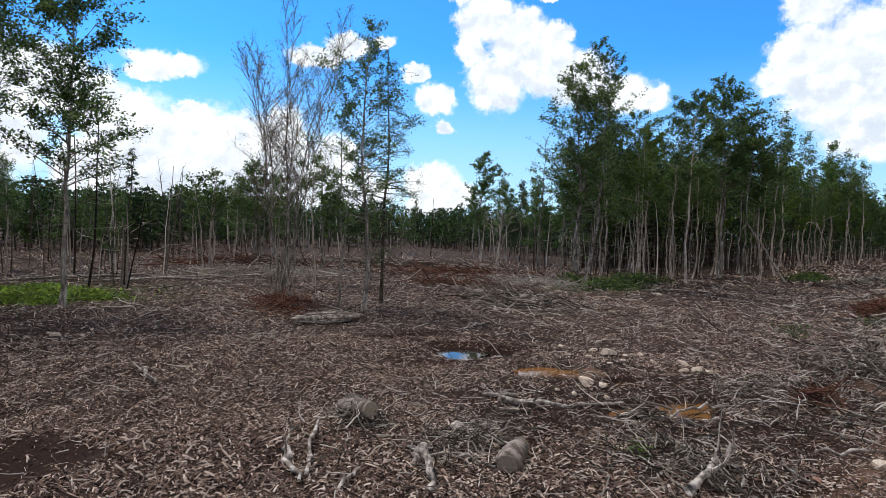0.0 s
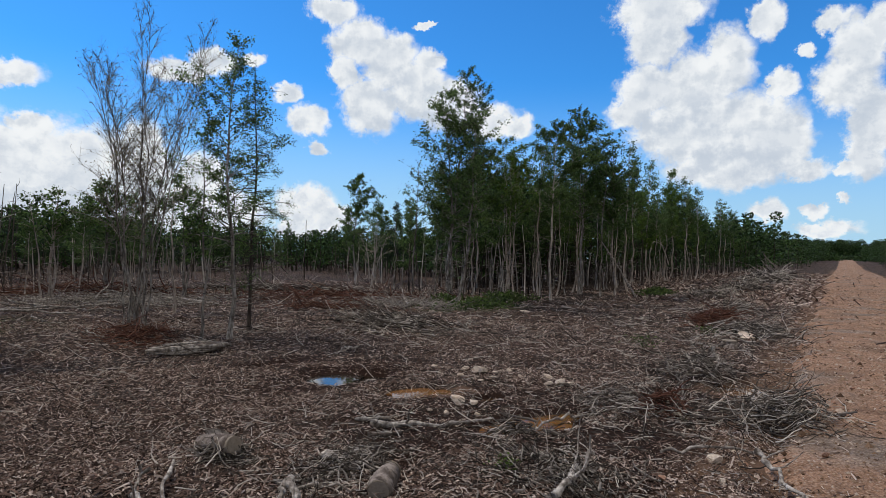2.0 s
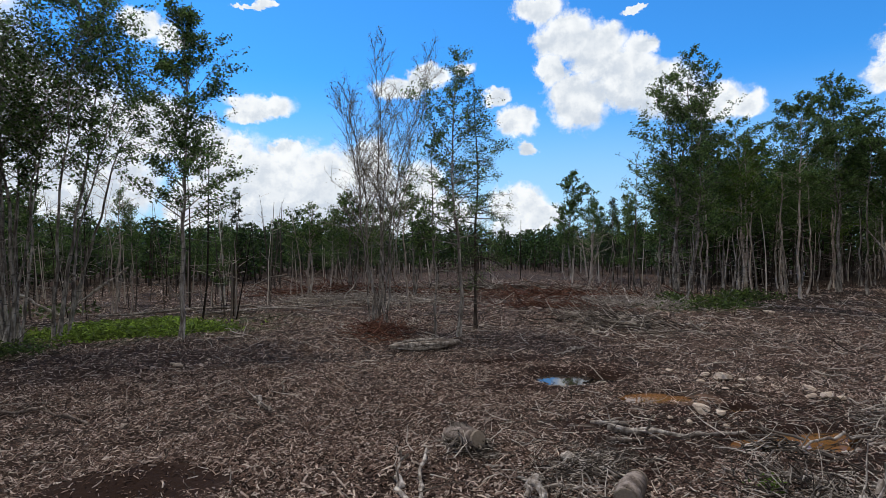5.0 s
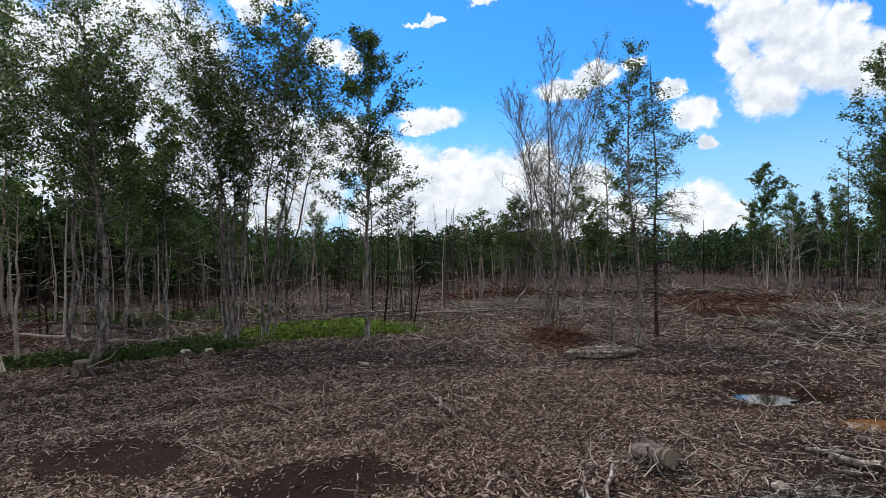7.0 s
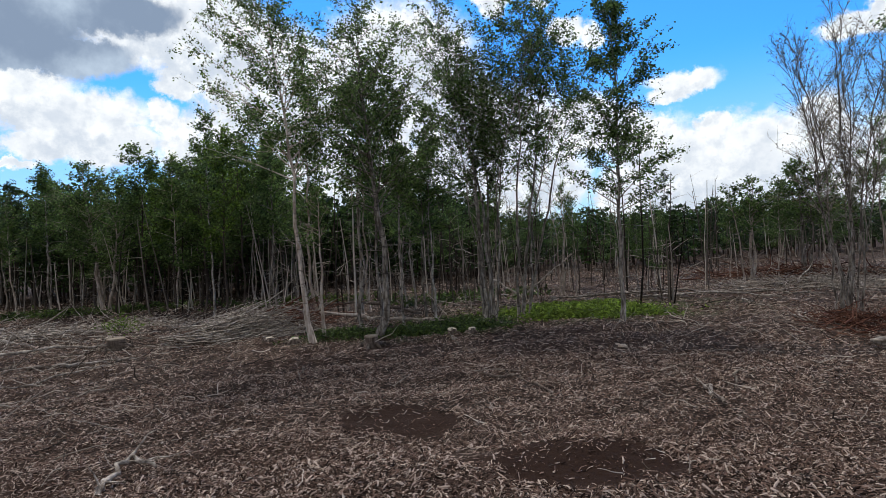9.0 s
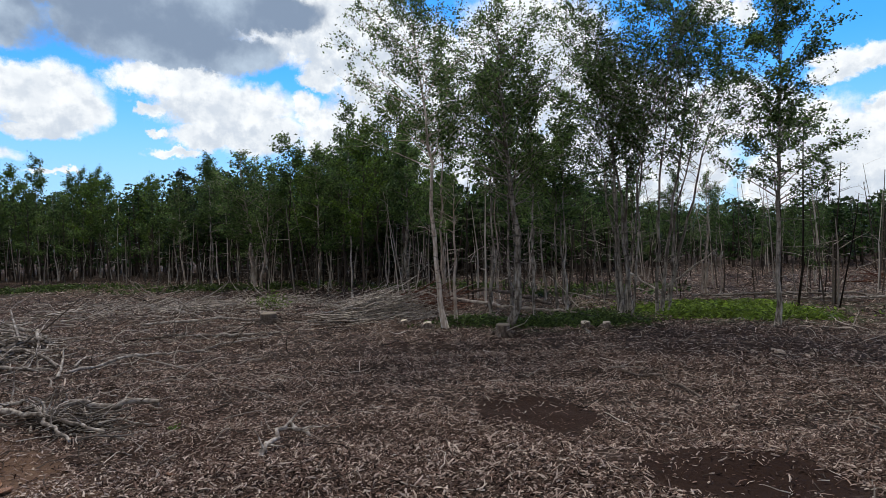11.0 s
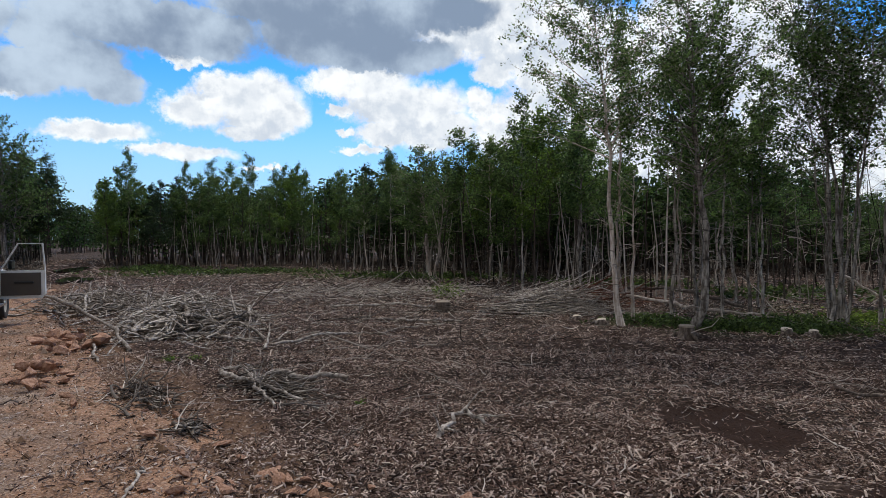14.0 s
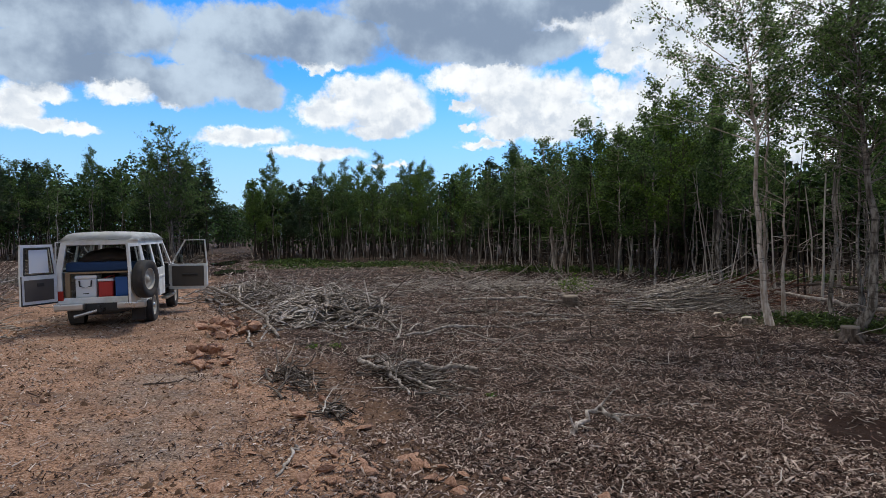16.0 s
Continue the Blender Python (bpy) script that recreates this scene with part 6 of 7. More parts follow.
greens("undergrowth", 4, [(21.0, -6.2, 1.8, 0.8, -60, 200), (22.6, -5.2, 0.6, 0.5, 0, 120), (31.0, -19.6, 2.0, 0.8, -45, 320), (25.0, -8.5, 2.0, 0.7, -60, 200)], BUSH,
       "green leafy plants at the foot of the aspens", "undergrowth", 0.17, 0.45)
for cx, cy, size in ((3.8, 16.7, 0.42), (11.98, -7.45, 0.26), (-2.2, 10.28, 0.09), (-1.8, 10.24, 0.09), (5.1, -2.05, 0.1), (13.8, -10.4, 0.24), (0.5, 7.2, 0.06)):
    rng_bush = np.random.default_rng(int(cx * 10) + 300)
    sh = Shape()
    for _ in range(12):
        w = rng_bush.uniform(0, 6.28)
        sh.tube(crooked(rng_bush, (0, 0, -0.02), (0.5 * math.cos(w), 0.5 * math.sin(w), 1), size, 3, 0.15), (0.008, 0.006, 0.004, 0.002), 3, False)
    gr = Shape()
    gr.leaves(rng_bush.normal(0, 1, (int(700 * size) + 20, 3)) * np.array([0.6, 0.6, 0.30]) * size + np.array([0, 0, size * 0.5]), 0.03 + 0.1 * size, rng_bush, 0.1, 0.45)
    root = new("small_bush")
    root.location = (cx, cy, float(ground_z(cx, cy)) + (0.22 if size > 0.4 else 0))
    tagged(root, "small yellow-green bush growing in the litter", "bush", "small bushes")
    piece("stems", sh.mesh("stems", TWIG), root)
    piece("foliage", gr.mesh("foliage", BUSH if 0.1 < size < 0.4 else LEAF_BRIGHT, False), root)


def bare_saplings():
    """Crowded thin grey stems with dead twigs, between and before the trees."""
    rng = np.random.default_rng(55)
    s = Shape()
    zones = ((-42, -15, lambda a: edge_right(a) - 1, 18, 240), (-15, 24, spline((-15, 25), (0, 40), (24, 25)), 22, 110), (24, 66, spline((24, 18), (45, 16.5), (66, 17)), 20, 170),
             (62, 106, spline((64, 23), (73, 24), (78, 26.5), (83, 31), (90, 37), (99, 42), (106.5, 46.5)), 12, 230), (110, 136, spline((110, 53), (124, 62), (136, 62)), 16, 110))
    for lo, hi, near, deep, count in zones:
        for _ in range(count):
            a = rng.uniform(lo, hi)
            r = near(a) + deep * rng.random()
            x, y = polar(a, r)
            if road_gap(x, y) < 5:
                continue
            z = float(ground_z(x, y))
            h = rng.uniform(1.2, 4.6)
            g = rng.uniform(0.014, 0.042)
            path = crooked(rng, (x, y, z - 0.05), (rng.normal(0, 0.07), rng.normal(0, 0.07), 1), h, 4, 0.04)
            s.tube(path, np.linspace(g, g * 0.35, 5), 4, False)
            for _ in range(7):
                k = int(rng.integers(1, 4))
                w = rng.uniform(0, 6.28)
                s.tube(crooked(rng, path[k] + (path[k + 1] - path[k]) * rng.random(), (math.cos(w), math.sin(w), rng.uniform(-0.2, 0.7)), rng.uniform(0.3, 0.9), 2, 0.2),
                       (g * 0.3, g * 0.2, 0.002), 3, False)
    stuff("bare_saplings", s, TWIG, "crowded bare grey saplings with dead twigs", "saplings", True)


bare_saplings()

# ---------------------------------------------------------------- the car and what is in it
WHITE_PAINT = plain_material("white_car_paint", (0.80, 0.80, 0.77), 0.5, 0.0, 0.10, 0.32)
DARK_RUBBER = plain_material("black_rubber", (0.022, 0.021, 0.02), 0.85, 0.0, 0.3, 0.25)
BLACK_PLASTIC = plain_material("black_plastic", (0.02, 0.02, 0.021), 0.6, 0.0, 0.2, 0.1)
BROWN_TRIM = plain_material("brown_vinyl_trim", (0.085, 0.070, 0.058), 0.65, 0.0, 0.2, 0.1)
CHROME = plain_material("dull_chrome", (0.62, 0.61, 0.59), 0.3, 0.9, 0.1, 0.2)
RIM_STEEL = plain_material("beige_steel_rim", (0.50, 0.45, 0.36), 0.5, 0.2, 0.1, 0.3)
CLOTH = plain_material("dark_cloth", (0.045, 0.04, 0.036), 0.95, 0.0, 0.4)
TAIL_RED = plain_material("red_lamp_lens", (0.35, 0.02, 0.015), 0.2)
COOL_WHITE = plain_material("white_cooler_plastic", (0.74, 0.75, 0.76), 0.45, 0.0, 0.05, 0.08)
COOL_RED = plain_material("red_cooler_plastic", (0.48, 0.03, 0.025), 0.45, 0.0, 0.1)
BLUE_PLASTIC = plain_material("blue_plastic", (0.02, 0.10, 0.34), 0.45, 0.0, 0.1)
MATTRESS = plain_material("blue_mattress_cloth", (0.018, 0.05, 0.13), 0.9, 0.0, 0.3)
BLANKET = plain_material("brown_blanket", (0.085, 0.058, 0.042), 0.95, 0.0, 0.5)
PLYWOOD = wood_material("plain_board", (0.34, 0.24, 0.14), (0.38, 0.27, 0.165), (0.42, 0.31, 0.19), 14.0)
PAPER = plain_material("white_sheet", (0.76, 0.77, 0.78), 0.8, 0.0, 0.03)


def glass_material():
    m, n, b = material("car_glass", 0.03)
    n.put(b.inputs["Base Color"], (0.55, 0.60, 0.60, 1))
    n.put(b.inputs["Transmission Weight"], 1.0)
    n.put(b.inputs["IOR"], 1.1)
    return m


CAR_GLASS = glass_material()


def block(bm, lo, hi, round_by=0.0, cuts=2):
    m = Matrix.LocRotScale([(a + b) / 2 for a, b in zip(lo, hi)], None, [b - a for a, b in zip(lo, hi)])
    made = bmesh.ops.create_cube(bm, size=1.0, matrix=m)
    if round_by:
        edges = list({e for v in made["verts"] for e in v.link_edges})
        bmesh.ops.bevel(bm, geom=edges, offset=round_by, segments=cuts, affect="EDGES", profile=0.6)
    return bm


def slab(bm, points, push):
    """A plate: an outline in space pushed along a vector."""
    a = [bm.verts.new(p) for p in points]
    b = [bm.verts.new(Vector(p) + Vector(push)) for p in points]
    n = len(a)
    bm.faces.new(a)
    bm.faces.new(b[::-1])
    for i in range(n):
        bm.faces.new((a[i], b[i], b[(i + 1) % n], a[(i + 1) % n]))
    bmesh.ops.recalc_face_normals(bm, faces=bm.faces[:])
    return bm


def lathe(bm, profile, turn=28, axis=Matrix()):
    """Turns (radius, along) pairs round the local x axis."""
    rings = []
    for k in range(turn):
        w = 2 * math.pi * k / turn
        rings.append([bm.verts.new(axis @ Vector((a, r * math.cos(w), r * math.sin(w)))) for r, a in profile])
    for k in range(turn):
        p, q = rings[k], rings[(k + 1) % turn]
        for i in range(len(profile) - 1):
            bm.faces.new((p[i], p[i + 1], q[i + 1], q[i]))
    bmesh.ops.recalc_face_normals(bm, faces=bm.faces[:])
    return bm


TYRE_MESH = bmesh_data("tyre", lathe(bmesh.new(), [(0.215, -0.085), (0.30, -0.115), (0.365, -0.112), (0.392, -0.095), (0.388, -0.045), (0.395, -0.04), (0.395, 0.04),
                                                     (0.388, 0.045), (0.392, 0.095), (0.365, 0.112), (0.30, 0.115), (0.215, 0.085)], 36), DARK_RUBBER)
RIM_MESH = bmesh_data("rim", lathe(bmesh.new(), [(0.0, 0.06), (0.06, 0.06), (0.07, 0.035), (0.13, 0.03), (0.16, 0.055), (0.195, 0.03), (0.21, 0.085), (0.225, 0.09),
                                                   (0.222, -0.085), (0.0, -0.05)], 28), RIM_STEEL)
HUB_MESH = bmesh_data("hub", lathe(bmesh.new(), [(0.0, 0.10), (0.045, 0.10), (0.055, 0.085), (0.055, 0.05)], 16), CHROME)


def wheel(parent, at, flip):
    """Tyre with rim and hub."""
    t = piece("tyre", TYRE_MESH, parent)
    t.matrix_local = Matrix.Translation(at) @ pose(0, 0, 0, 0, 0, 180 if flip else 0)
    piece("rim", RIM_MESH, t)
    piece("hub", HUB_MESH, t)
    return t


def make_car():
    car = new("off_road_car")
    x0, y0 = -7.32, 13.75
    car.matrix_world = pose(x0, y0, float(ground_z(x0, y0)) - 0.02, 0, 0, 104.5 - 90)
    tagged(car, "white boxy off-road car parked with its doors open", "car")
    W, T = 0.85, 0.72        # half width at the belt and at the gutter

    arch = [(0.50 * math.cos(radians(a)), 0.50 * math.sin(radians(a))) for a in range(180, -1, -20)]
    for sx in (-1, 1):
        bm = slab(bmesh.new(), [(sx * W, y, z) for y, z in [(-1.0, 0.60), (-0.55, 0.60)] + [(a, 0.56 + b) for a, b in arch] +
                                [(1.2, 0.56), (1.2, 1.22), (-1.0, 1.22)]], (-sx * 0.05, 0, 0))
        part("side_panel", bm, WHITE_PAINT, car)
        bm = slab(bmesh.new(), [(sx * (W - 0.03), y, z) for y, z in [(2.2, 0.56)] + [(2.98 + a, 0.56 + b) for a, b in arch] + [(3.62, 0.62), (3.7, 1.05), (2.2, 1.2)]],
                  (-sx * 0.05, 0, 0))
        part("front_wing", bm, WHITE_PAINT, car)
        bm = block(bmesh.new(), (sx * W - 0.012, -0.98, 0.98), (sx * W + 0.012, 1.18, 1.03), 0.008)
        part("side_moulding", bm, WHITE_PAINT, car)
        def lean(z):
            return sx * (W + (T - W) * (z - 1.22) / 0.66)
        for lo, hi, lo2, hi2 in ((-1.0, -0.84, -0.97, -0.82), (0.06, 0.20, 0.06, 0.19), (1.08, 1.22, 1.06, 1.18), (2.14, 2.26, 1.66, 1.76)):
            bm = slab(bmesh.new(), [(lean(1.22), lo, 1.22), (lean(1.22), hi, 1.22), (lean(1.88), hi2, 1.88), (lean(1.88), lo2, 1.88)], (-sx * 0.05, 0, 0))
            part("pillar", bm, WHITE_PAINT, car)
        bm = slab(bmesh.new(), [(lean(1.78), -0.98, 1.78), (lean(1.78), 1.8, 1.78), (lean(1.9), 1.7, 1.9), (lean(1.9), -1.0, 1.9)], (-sx * 0.05, 0, 0))
        part("roof_rail", bm, WHITE_PAINT, car)
        for a, b in ((-0.84, 0.06), (0.20, 1.08)):
            bm = slab(bmesh.new(), [(lean(1.22) - sx * 0.02, a, 1.22), (lean(1.22) - sx * 0.02, b, 1.22), (lean(1.79) - sx * 0.02, b, 1.79), (lean(1.79) - sx * 0.02, a, 1.79)], (-sx * 0.005, 0, 0))
            pane = part("side_window", bm, CAR_GLASS, car)
            bm = bmesh.new()
            block(bm, (lean(1.5) - sx * 0.02 - 0.012, (a + b) / 2 - 0.015, 1.22), (lean(1.5) - sx * 0.02 + 0.012, (a + b) / 2 + 0.015, 1.78))
            part("window_bar", bm, BLACK_PLASTIC, pane)
        bm = block(bmesh.new(), (sx * 0.60 - 0.13, -0.62, 0.14), (sx * 0.60 + 0.15, -0.585, 0.56), 0.01)
        part("mud_flap", bm, DARK_RUBBER, car)
        bm = block(bmesh.new(), (sx * 0.77 - 0.07, -1.03, 0.66), (sx * 0.77 + 0.07, -0.99, 0.86), 0.012)
        part("tail_lamp", bm, TAIL_RED, car)
        bm = block(bmesh.new(), (sx * 0.58 - 0.27, -1.16, 0.46), (sx * 0.58 + 0.27, -0.98, 0.60), 0.03)
        part("rear_bumper", bm, CHROME, car, "dull chrome bumper half")
        bm = block(bmesh.new(), (sx * W - 0.1, 1.2, 0.40), (sx * W + 0.06, 2.2, 0.46), 0.02)
        part("side_step", bm, CHROME, car)

    # roof: a shallow crowned cap
    bm = bmesh.new()
    cols, rows = 15, 13
    grid = []
    for j in range(rows):
        v = -1 + 2 * j / (rows - 1)
        for i in range(cols):
            u = -1 + 2 * i / (cols - 1)
            z = 1.88 + 0.17 * (1 - abs(u) ** 8) ** 0.5 * (1 - abs(v) ** 12) ** 0.5 + 0.03 * (1 - u * u) + 0.006 * math.cos(u * 19) * (abs(u) < 0.8)
            grid.append(bm.verts.new((u * 0.76, 0.36 + v * 1.42, z)))
    for j in range(rows - 1):
        for i in range(cols - 1):
            k = j * cols + i
            bm.faces.new((grid[k], grid[k + 1], grid[k + 1 + cols], grid[k + cols]))
    bmesh.ops.solidify(bm, geom=bm.faces[:], thickness=0.03)
    part("roof", bm, WHITE_PAINT, car, smooth=True)
    part("roof_lining", block(bmesh.new(), (-0.70, -0.95, 1.86), (0.70, 1.7, 1.875)), CLOTH, car)
    part("rear_header", block(bmesh.new(), (-0.73, -1.01, 1.80), (0.73, -0.93, 1.90), 0.02), WHITE_PAINT, car)
    part("rear_sill", block(bmesh.new(), (-W, -1.01, 0.58), (W, -0.93, 0.71), 0.02), WHITE_PAINT, car)
    for sx in (-1, 1):
        bm = slab(bmesh.new(), [(sx * W, -1.0, 0.6), (sx * (W - 0.12), -1.0, 0.6), (sx * (W - 0.12), -1.0, 1.22), (sx * (T - 0.10), -1.0, 1.84), (sx * T, -1.0, 1.88), (sx * W, -1.0, 1.22)], (0, 0.06, 0))
        part("rear_post", bm, WHITE_PAINT, car)
    part("load_floor", block(bmesh.new(), (-0.8, -0.95, 0.64), (0.8, 2.2, 0.69)), CLOTH, car)
    part("bulkhead", block(bmesh.new(), (-0.78, 2.15, 0.6), (0.78, 2.25, 1.25)), BLACK_PLASTIC, car)
    for sx in (-0.42, 0.42):
        bm = block(bmesh.new(), (sx - 0.26, 1.1, 0.72), (sx + 0.26, 1.24, 1.42), 0.05)
        block(bm, (sx - 0.12, 1.12, 1.44), (sx + 0.12, 1.21, 1.64), 0.03)
        block(bm, (sx - 0.26, 1.25, 0.72), (sx + 0.26, 1.7, 0.95), 0.05)
        part("front_seat", bm, CLOTH, car)
    bm = slab(bmesh.new(), [(-0.72, 2.2, 1.22), (0.72, 2.2, 1.22), (0.64, 1.74, 1.86), (-0.64, 1.74, 1.86)], (0, 0.006, 0.004))
    part("windscreen", bm, CAR_GLASS, car)
    part("bonnet", block(bmesh.new(), (-0.72, 2.2, 1.08), (0.72, 3.66, 1.2), 0.06, 3), WHITE_PAINT, car)
    part("grille", block(bmesh.new(), (-0.8, 3.62, 0.62), (0.8, 3.72, 1.1), 0.04), BLACK_PLASTIC, car)
    part("front_bumper", block(bmesh.new(), (-0.86, 3.7, 0.45), (0.86, 3.86, 0.62), 0.04), CHROME, car)
    part("chassis", block(bmesh.new(), (-0.5, -1.0, 0.38), (0.5, 3.6, 0.6), 0.04), BLACK_PLASTIC, car)
    part("fuel_tank", block(bmesh.new(), (-0.45, -0.95, 0.33), (0.3, -0.45, 0.5), 0.06), BLACK_PLASTIC, car)
    bm = lathe(bmesh.new(), [(0.0, -0.7), (0.055, -0.7), (0.055, 0.7), (0.0, 0.7)], 12, Matrix.Translation((0, 0, 0.39)))
    lathe(bm, [(0.0, -0.16), (0.14, -0.1), (0.16, 0.0), (0.14, 0.1), (0.0, 0.16)], 14, Matrix.Translation((0.1, 0, 0.39)))
    part("rear_axle", bm, BLACK_PLASTIC, car)
    part("front_axle", lathe(bmesh.new(), [(0.0, -0.7), (0.055, -0.7), (0.055, 0.7), (0.0, 0.7)], 12, Matrix.Translation((0, 2.98, 0.39))), BLACK_PLASTIC, car)
    bm = block(bmesh.new(), (-0.05, -1.2, 0.42), (0.05, -0.95, 0.50), 0.01)
    block(bm, (-0.03, -1.26, 0.48), (0.03, -1.2, 0.56), 0.02)
    part("tow_hitch", bm, BLACK_PLASTIC, car)
    part("exhaust_pipe", lathe(bmesh.new(), [(0.0, -0.28), (0.032, -0.28), (0.032, 0.28), (0.0, 0.28)], 10, Matrix.Translation((-0.22, -1.1, 0.40)) @ pose(0, 0, 0, 0, -14, 6)), CHROME, car)
    for sx, y in ((-0.73, 0.0), (0.73, 0.0), (-0.72, 2.98), (0.72, 2.98)):
        wheel(car, (sx, y, 0.392), sx < 0)

    # rear doors, hinged at the corners; left one swung far out
    for sx, width, swing in ((-1, 0.74, 126), (1, 0.62, 76)):
        turn = pose(sx * (W - 0.03), -1.03, 0, 0, 0, -swing if sx < 0 else swing)
        d = -sx                     # the closed door runs this way from its hinge
        up = d * 0.10               # the upper part leans with the body
        bm = slab(bmesh.new(), [(0, -0.02, 0.64), (d * width, -0.02, 0.64), (d * width, -0.02, 1.22), (0, -0.02, 1.22)], (0, 0.05, 0))
        door = part("rear_door", bm, WHITE_PAINT, car)
        door.matrix_local = turn
        bm = slab(bmesh.new(), [(0, -0.02, 1.22), (d * 0.07, -0.02, 1.22), (d * 0.07 + up, 0.01, 1.82), (up, 0.01, 1.82)], (0, 0.045, 0))
        slab(bm, [(d * (width - 0.07), -0.02, 1.22), (d * width, -0.02, 1.22), (d * width, 0.01, 1.82), (d * (width - 0.07), 0.01, 1.82)], (0, 0.045, 0))
        slab(bm, [(up, 0.01, 1.76), (d * width, 0.01, 1.76), (d * width, 0.014, 1.83), (up, 0.014, 1.83)], (0, 0.045, 0))
        part("window_frame", bm, WHITE_PAINT, door)
        bm = slab(bmesh.new(), [(d * 0.07, 0.0, 1.22), (d * (width - 0.07), 0.0, 1.22), (d * (width - 0.07), 0.022, 1.78), (d * 0.15, 0.022, 1.78)], (0, 0.006, 0))
        part("pane", bm, CAR_GLASS, door)
        bm = slab(bmesh.new(), [(d * 0.06, 0.03, 1.235), (d * 0.085, 0.03, 1.235), (d * 0.085 + up * 0.9, 0.058, 1.77), (d * 0.06 + up * 0.9, 0.058, 1.77)], (0, 0.006, 0))
        slab(bm, [(d * (width - 0.085), 0.03, 1.235), (d * (width - 0.06), 0.03, 1.235), (d * (width - 0.06), 0.058, 1.77), (d * (width - 0.085), 0.058, 1.77)], (0, 0.006, 0))
        slab(bm, [(d * 0.06, 0.031, 1.225), (d * (width - 0.06), 0.031, 1.225), (d * (width - 0.06), 0.032, 1.25), (d * 0.06, 0.032, 1.25)], (0, 0.006, 0))
        slab(bm, [(d * 0.15, 0.057, 1.75), (d * (width - 0.06), 0.057, 1.75), (d * (width - 0.06), 0.058, 1.775), (d * 0.15, 0.058, 1.775)], (0, 0.006, 0))
        part("window_seal", bm, DARK_RUBBER, door, "black rubber window seal")
        bm = slab(bmesh.new(), [(d * 0.0, 0.03, 0.63), (d * width, 0.03, 0.63), (d * width, 0.03, 0.66), (d * 0.0, 0.03, 0.66)], (0, 0.012, 0))
        slab(bm, [(d * (width - 0.018), 0.03, 0.66), (d * width, 0.03, 0.66), (d * width, 0.03, 1.22), (d * (width - 0.018), 0.03, 1.22)], (0, 0.012, 0))
        part("door_seal", bm, DARK_RUBBER, door, "black rubber door seal")
        bm = block(bmesh.new(), (min(d * 0.08, d * (width - 0.07)), 0.03, 0.72), (max(d * 0.08, d * (width - 0.07)), 0.05, 1.14), 0.01)
        part("trim_panel", bm, BROWN_TRIM, door, "dark brown vinyl trim")
        bm = block(bmesh.new(), (d * width * 0.5 - 0.08, 0.05, 1.0), (d * width * 0.5 + 0.06, 0.062, 1.07), 0.005)
        part("door_pull", bm, BLACK_PLASTIC, door)
        if sx < 0:
            bm = slab(bmesh.new(), [(d * 0.17, 0.032, 1.27), (d * 0.57, 0.032, 1.27), (d * 0.57, 0.04, 1.73), (d * 0.20, 0.04, 1.73)], (0, 0.003, 0))
            part("window_sheet", bm, PAPER, door, "white sheet fixed to the glass")
        else:
            t = piece("spare_tyre", TYRE_MESH, door)
            t.matrix_local = Matrix.Translation((d * 0.30, -0.17, 1.08)) @ pose(0, 0, 0, 0, 0, -90)
            t = piece("spare_rim", RIM_MESH, door)
            t.matrix_local = Matrix.Translation((d * 0.30, -0.17, 1.08)) @ pose(0, 0, 0, 0, 0, -90)

    # front doors
    for sx, swing in ((-1, -62), (1, 72)):
        bm = slab(bmesh.new(), [(0, 0, 0.56), (0, -0.90, 0.56), (0, -0.98, 0.66), (0, -0.98, 1.22), (0, 0, 1.22)], (-sx * 0.06, 0, 0))
        door = part("front_door", bm, WHITE_PAINT, car)
        door.matrix_local = pose(sx * W, 2.2, 0, 0, 0, swing)
        i = -sx * 0.10
        bm = slab(bmesh.new(), [(0, -0.955, 1.22), (0, -0.98, 1.22), (i, -0.98, 1.86), (i, -0.955, 1.84)], (-sx * 0.035, 0, 0))
        slab(bm, [(i * 0.96, -0.98, 1.84), (i * 0.96, -0.46, 1.84), (i, -0.42, 1.86), (i, -0.98, 1.86)], (-sx * 0.035, 0, 0))
        slab(bm, [(0, 0.0, 1.22), (0, -0.03, 1.22), (i, -0.47, 1.86), (i, -0.44, 1.86)], (-sx * 0.035, 0, 0))
        part("window_frame", bm, WHITE_PAINT, door, "thin white window frame")
        bm = slab(bmesh.new(), [(-sx * 0.02, -0.06, 1.22), (-sx * 0.02, -0.94, 1.22), (i - sx * 0.02, -0.94, 1.82), (i - sx * 0.02, -0.48, 1.82)], (-sx * 0.004, 0, 0))
        part("pane", bm, CAR_GLASS, door)
        bm = block(bmesh.new(), (min(-sx * 0.06, -sx * 0.085), -0.90, 0.64), (max(-sx * 0.06, -sx * 0.085), -0.05, 1.17), 0.01)
        part("trim_panel", bm, BROWN_TRIM, door, "dark brown vinyl trim")
        bm = block(bmesh.new(), (min(-sx * 0.085, -sx * 0.13), -0.75, 0.92), (max(-sx * 0.085, -sx * 0.13), -0.35, 0.97), 0.015)
        part("arm_rest", bm, BLACK_PLASTIC, door)
        bm = block(bmesh.new(), (min(sx * 0.04, sx * 0.22), -0.22, 1.24), (max(sx * 0.04, sx * 0.22), -0.14, 1.46), 0.03)
        part("mirror", bm, BLACK_PLASTIC, door)
        bm = block(bmesh.new(), (min(sx * 0.06, sx * 0.20), -0.224, 1.27), (max(sx * 0.06, sx * 0.20), -0.221, 1.43))
        part("mirror_glass", bm, CHROME, door)
    return car


car = make_car()


def in_car(name, label, category):
    ob = new(name)
    ob.matrix_world = car.matrix_world.copy()
    return tagged(ob, label, category)


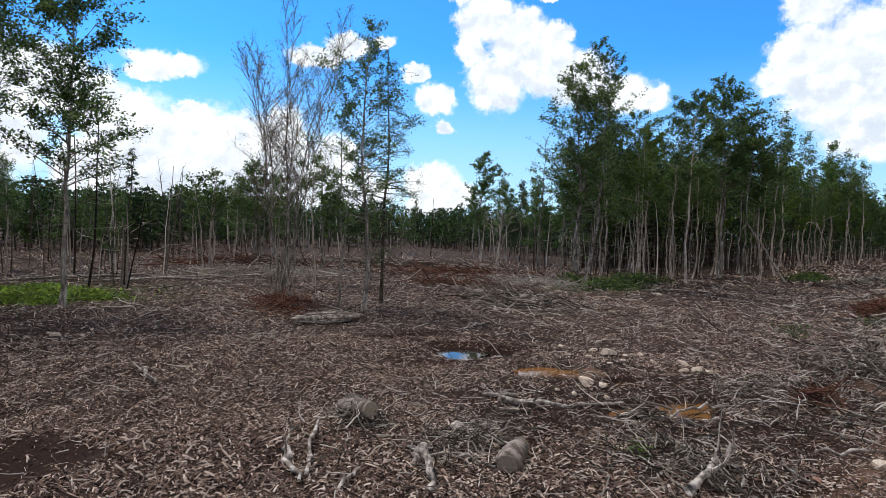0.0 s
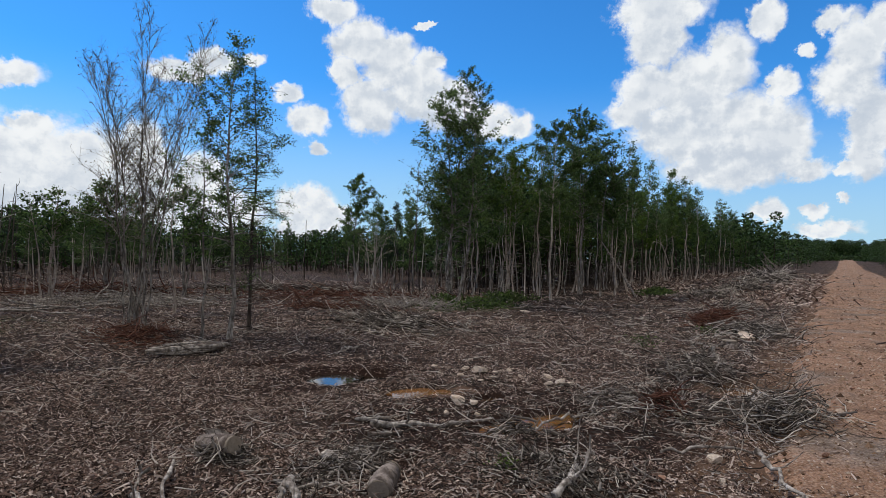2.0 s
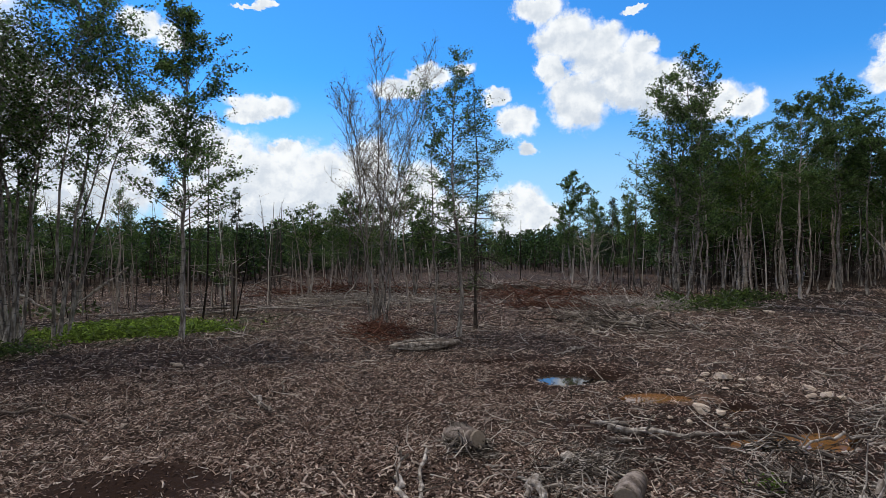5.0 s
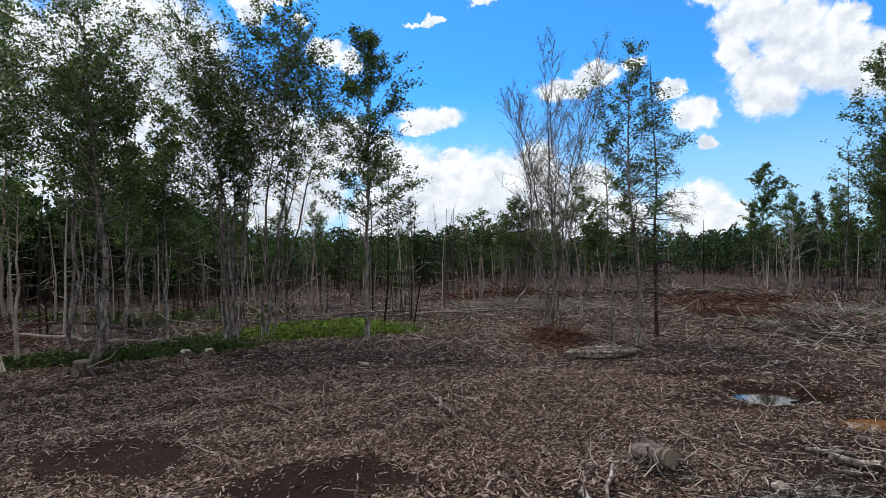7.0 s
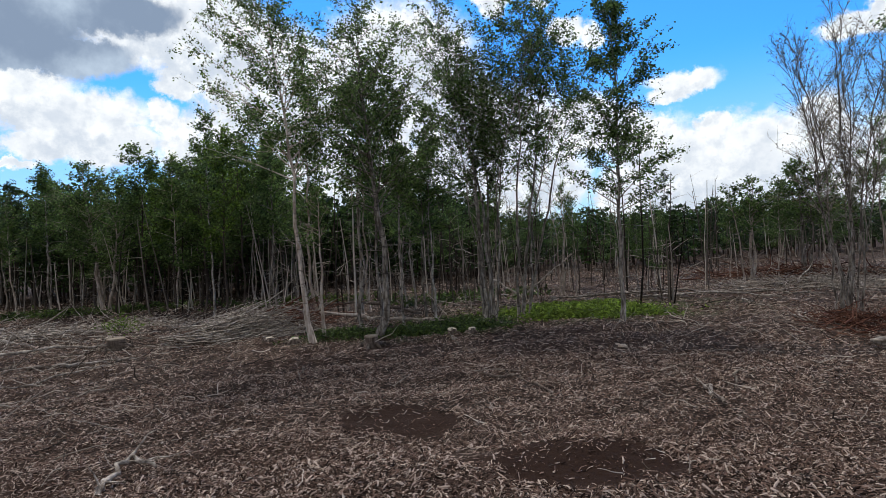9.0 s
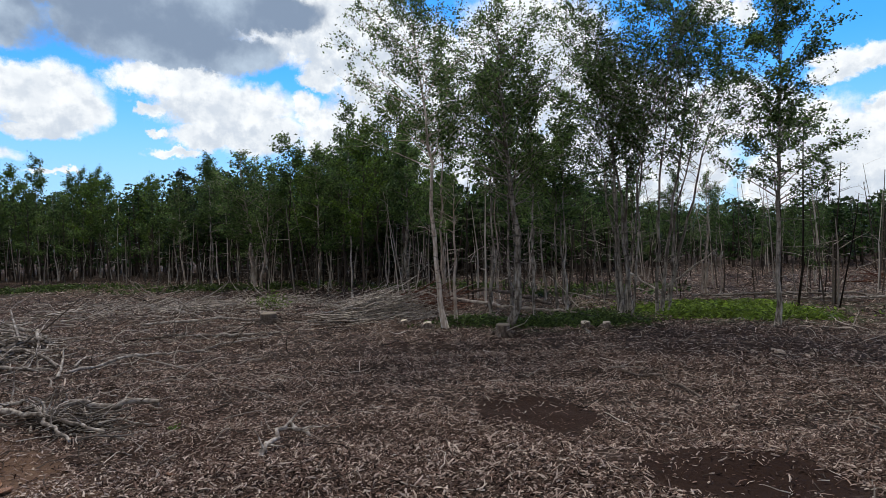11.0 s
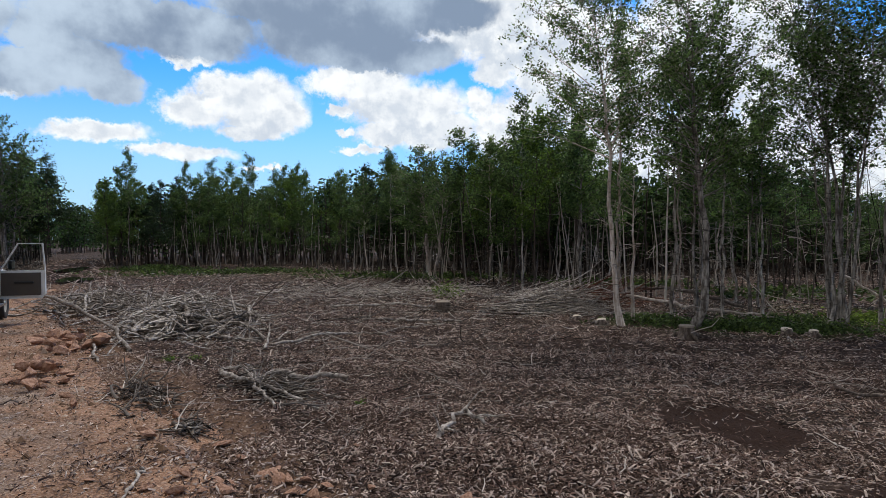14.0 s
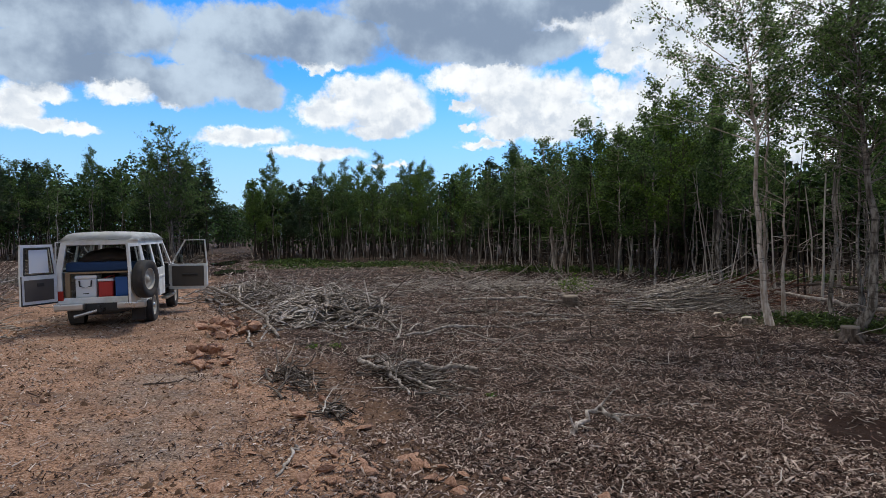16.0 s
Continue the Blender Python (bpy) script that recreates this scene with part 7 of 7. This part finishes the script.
# the load: a plank frame, two coolers, crate, mattress and bedding
frame_ob = in_car("plank_shelf", "plain wooden shelf frame in the car's load space", "shelf")
part("board", block(bmesh.new(), (-0.70, -0.90, 1.20), (0.72, 0.9, 1.235), 0.004), PLYWOOD, frame_ob)
for x in (-0.66, 0.66):
    part("upright", block(bmesh.new(), (x - 0.045, -0.89, 0.69), (x + 0.045, -0.80, 1.20), 0.004), PLYWOOD, frame_ob)
    part("upright", block(bmesh.new(), (x - 0.045, 0.78, 0.69), (x + 0.045, 0.87, 1.20), 0.004), PLYWOOD, frame_ob)
cool = in_car("cool_box", "white plastic cool box with dark carrying handle", "cool box")
part("box", block(bmesh.new(), (-0.52, -0.88, 0.69), (-0.13, -0.45, 1.08), 0.03, 3), COOL_WHITE, cool)
part("lid", block(bmesh.new(), (-0.53, -0.89, 1.085), (-0.12, -0.44, 1.165), 0.025, 3), COOL_WHITE, cool)
s = Shape()
s.tube([(-0.44, -0.905, 1.06), (-0.43, -0.91, 0.94), (-0.325, -0.915, 0.91), (-0.22, -0.91, 0.94), (-0.21, -0.905, 1.06)], [0.016] * 5, 6)
piece("handle", s.mesh("handle", BLACK_PLASTIC), cool, "dark carrying handle")
part("label_bar", block(bmesh.new(), (-0.38, -0.884, 0.775), (-0.27, -0.8805, 0.79)), BLACK_PLASTIC, cool)
red = in_car("cool_box", "small red cool box with raised handle", "cool box")
part("box", block(bmesh.new(), (-0.10, -0.86, 0.69), (0.18, -0.5, 1.02), 0.03, 3), COOL_RED, red)
part("lid", block(bmesh.new(), (-0.11, -0.87, 1.025), (0.19, -0.49, 1.08), 0.02, 3), COOL_WHITE, red, "grey-white lid")
s = Shape()
s.tube([(0.17, -0.70, 1.05), (0.18, -0.74, 1.15), (0.08, -0.75, 1.12), (-0.04, -0.74, 1.07)], [0.014] * 4, 6)
piece("handle", s.mesh("handle", COOL_RED), red)
crate = in_car("blue_crate", "blue plastic crate beside the coolers", "crate")
part("box", block(bmesh.new(), (0.22, -0.84, 0.69), (0.46, -0.4, 1.08), 0.02), BLUE_PLASTIC, crate)
part("rim", block(bmesh.new(), (0.21, -0.85, 1.08), (0.47, -0.39, 1.11), 0.01), BLUE_PLASTIC, crate)
bed = in_car("mattress", "dark blue mattress lying on the shelf", "mattress")
part("cushion", block(bmesh.new(), (-0.70, -0.88, 1.24), (0.70, 0.9, 1.44), 0.06, 3), MATTRESS, bed)
# brown bedding, raised and coloured darker to stand in for the dim interior
quilt = in_car("blanket", "rumpled brown blanket heaped on the mattress to darken the load space", "blanket")
bm = bmesh.new()
cells = [[bm.verts.new((-0.50 + 1.1 * i / 16, -0.80 + 1.0 * j / 10, 1.45 + 0.27 * (math.sin(math.pi * i / 16) * math.sin(math.pi * j / 10)) ** 0.4 +
                        0.04 * noise.noise(Vector((i * 0.6, j * 0.7, 3))))) for i in range(17)] for j in range(11)]
for j in range(10):
    for i in range(16):
        bm.faces.new((cells[j][i], cells[j][i + 1], cells[j + 1][i + 1], cells[j + 1][i]))
bmesh.ops.solidify(bm, geom=bm.faces[:], thickness=0.03)
part("fold", bm, BLANKET, quilt, smooth=True)
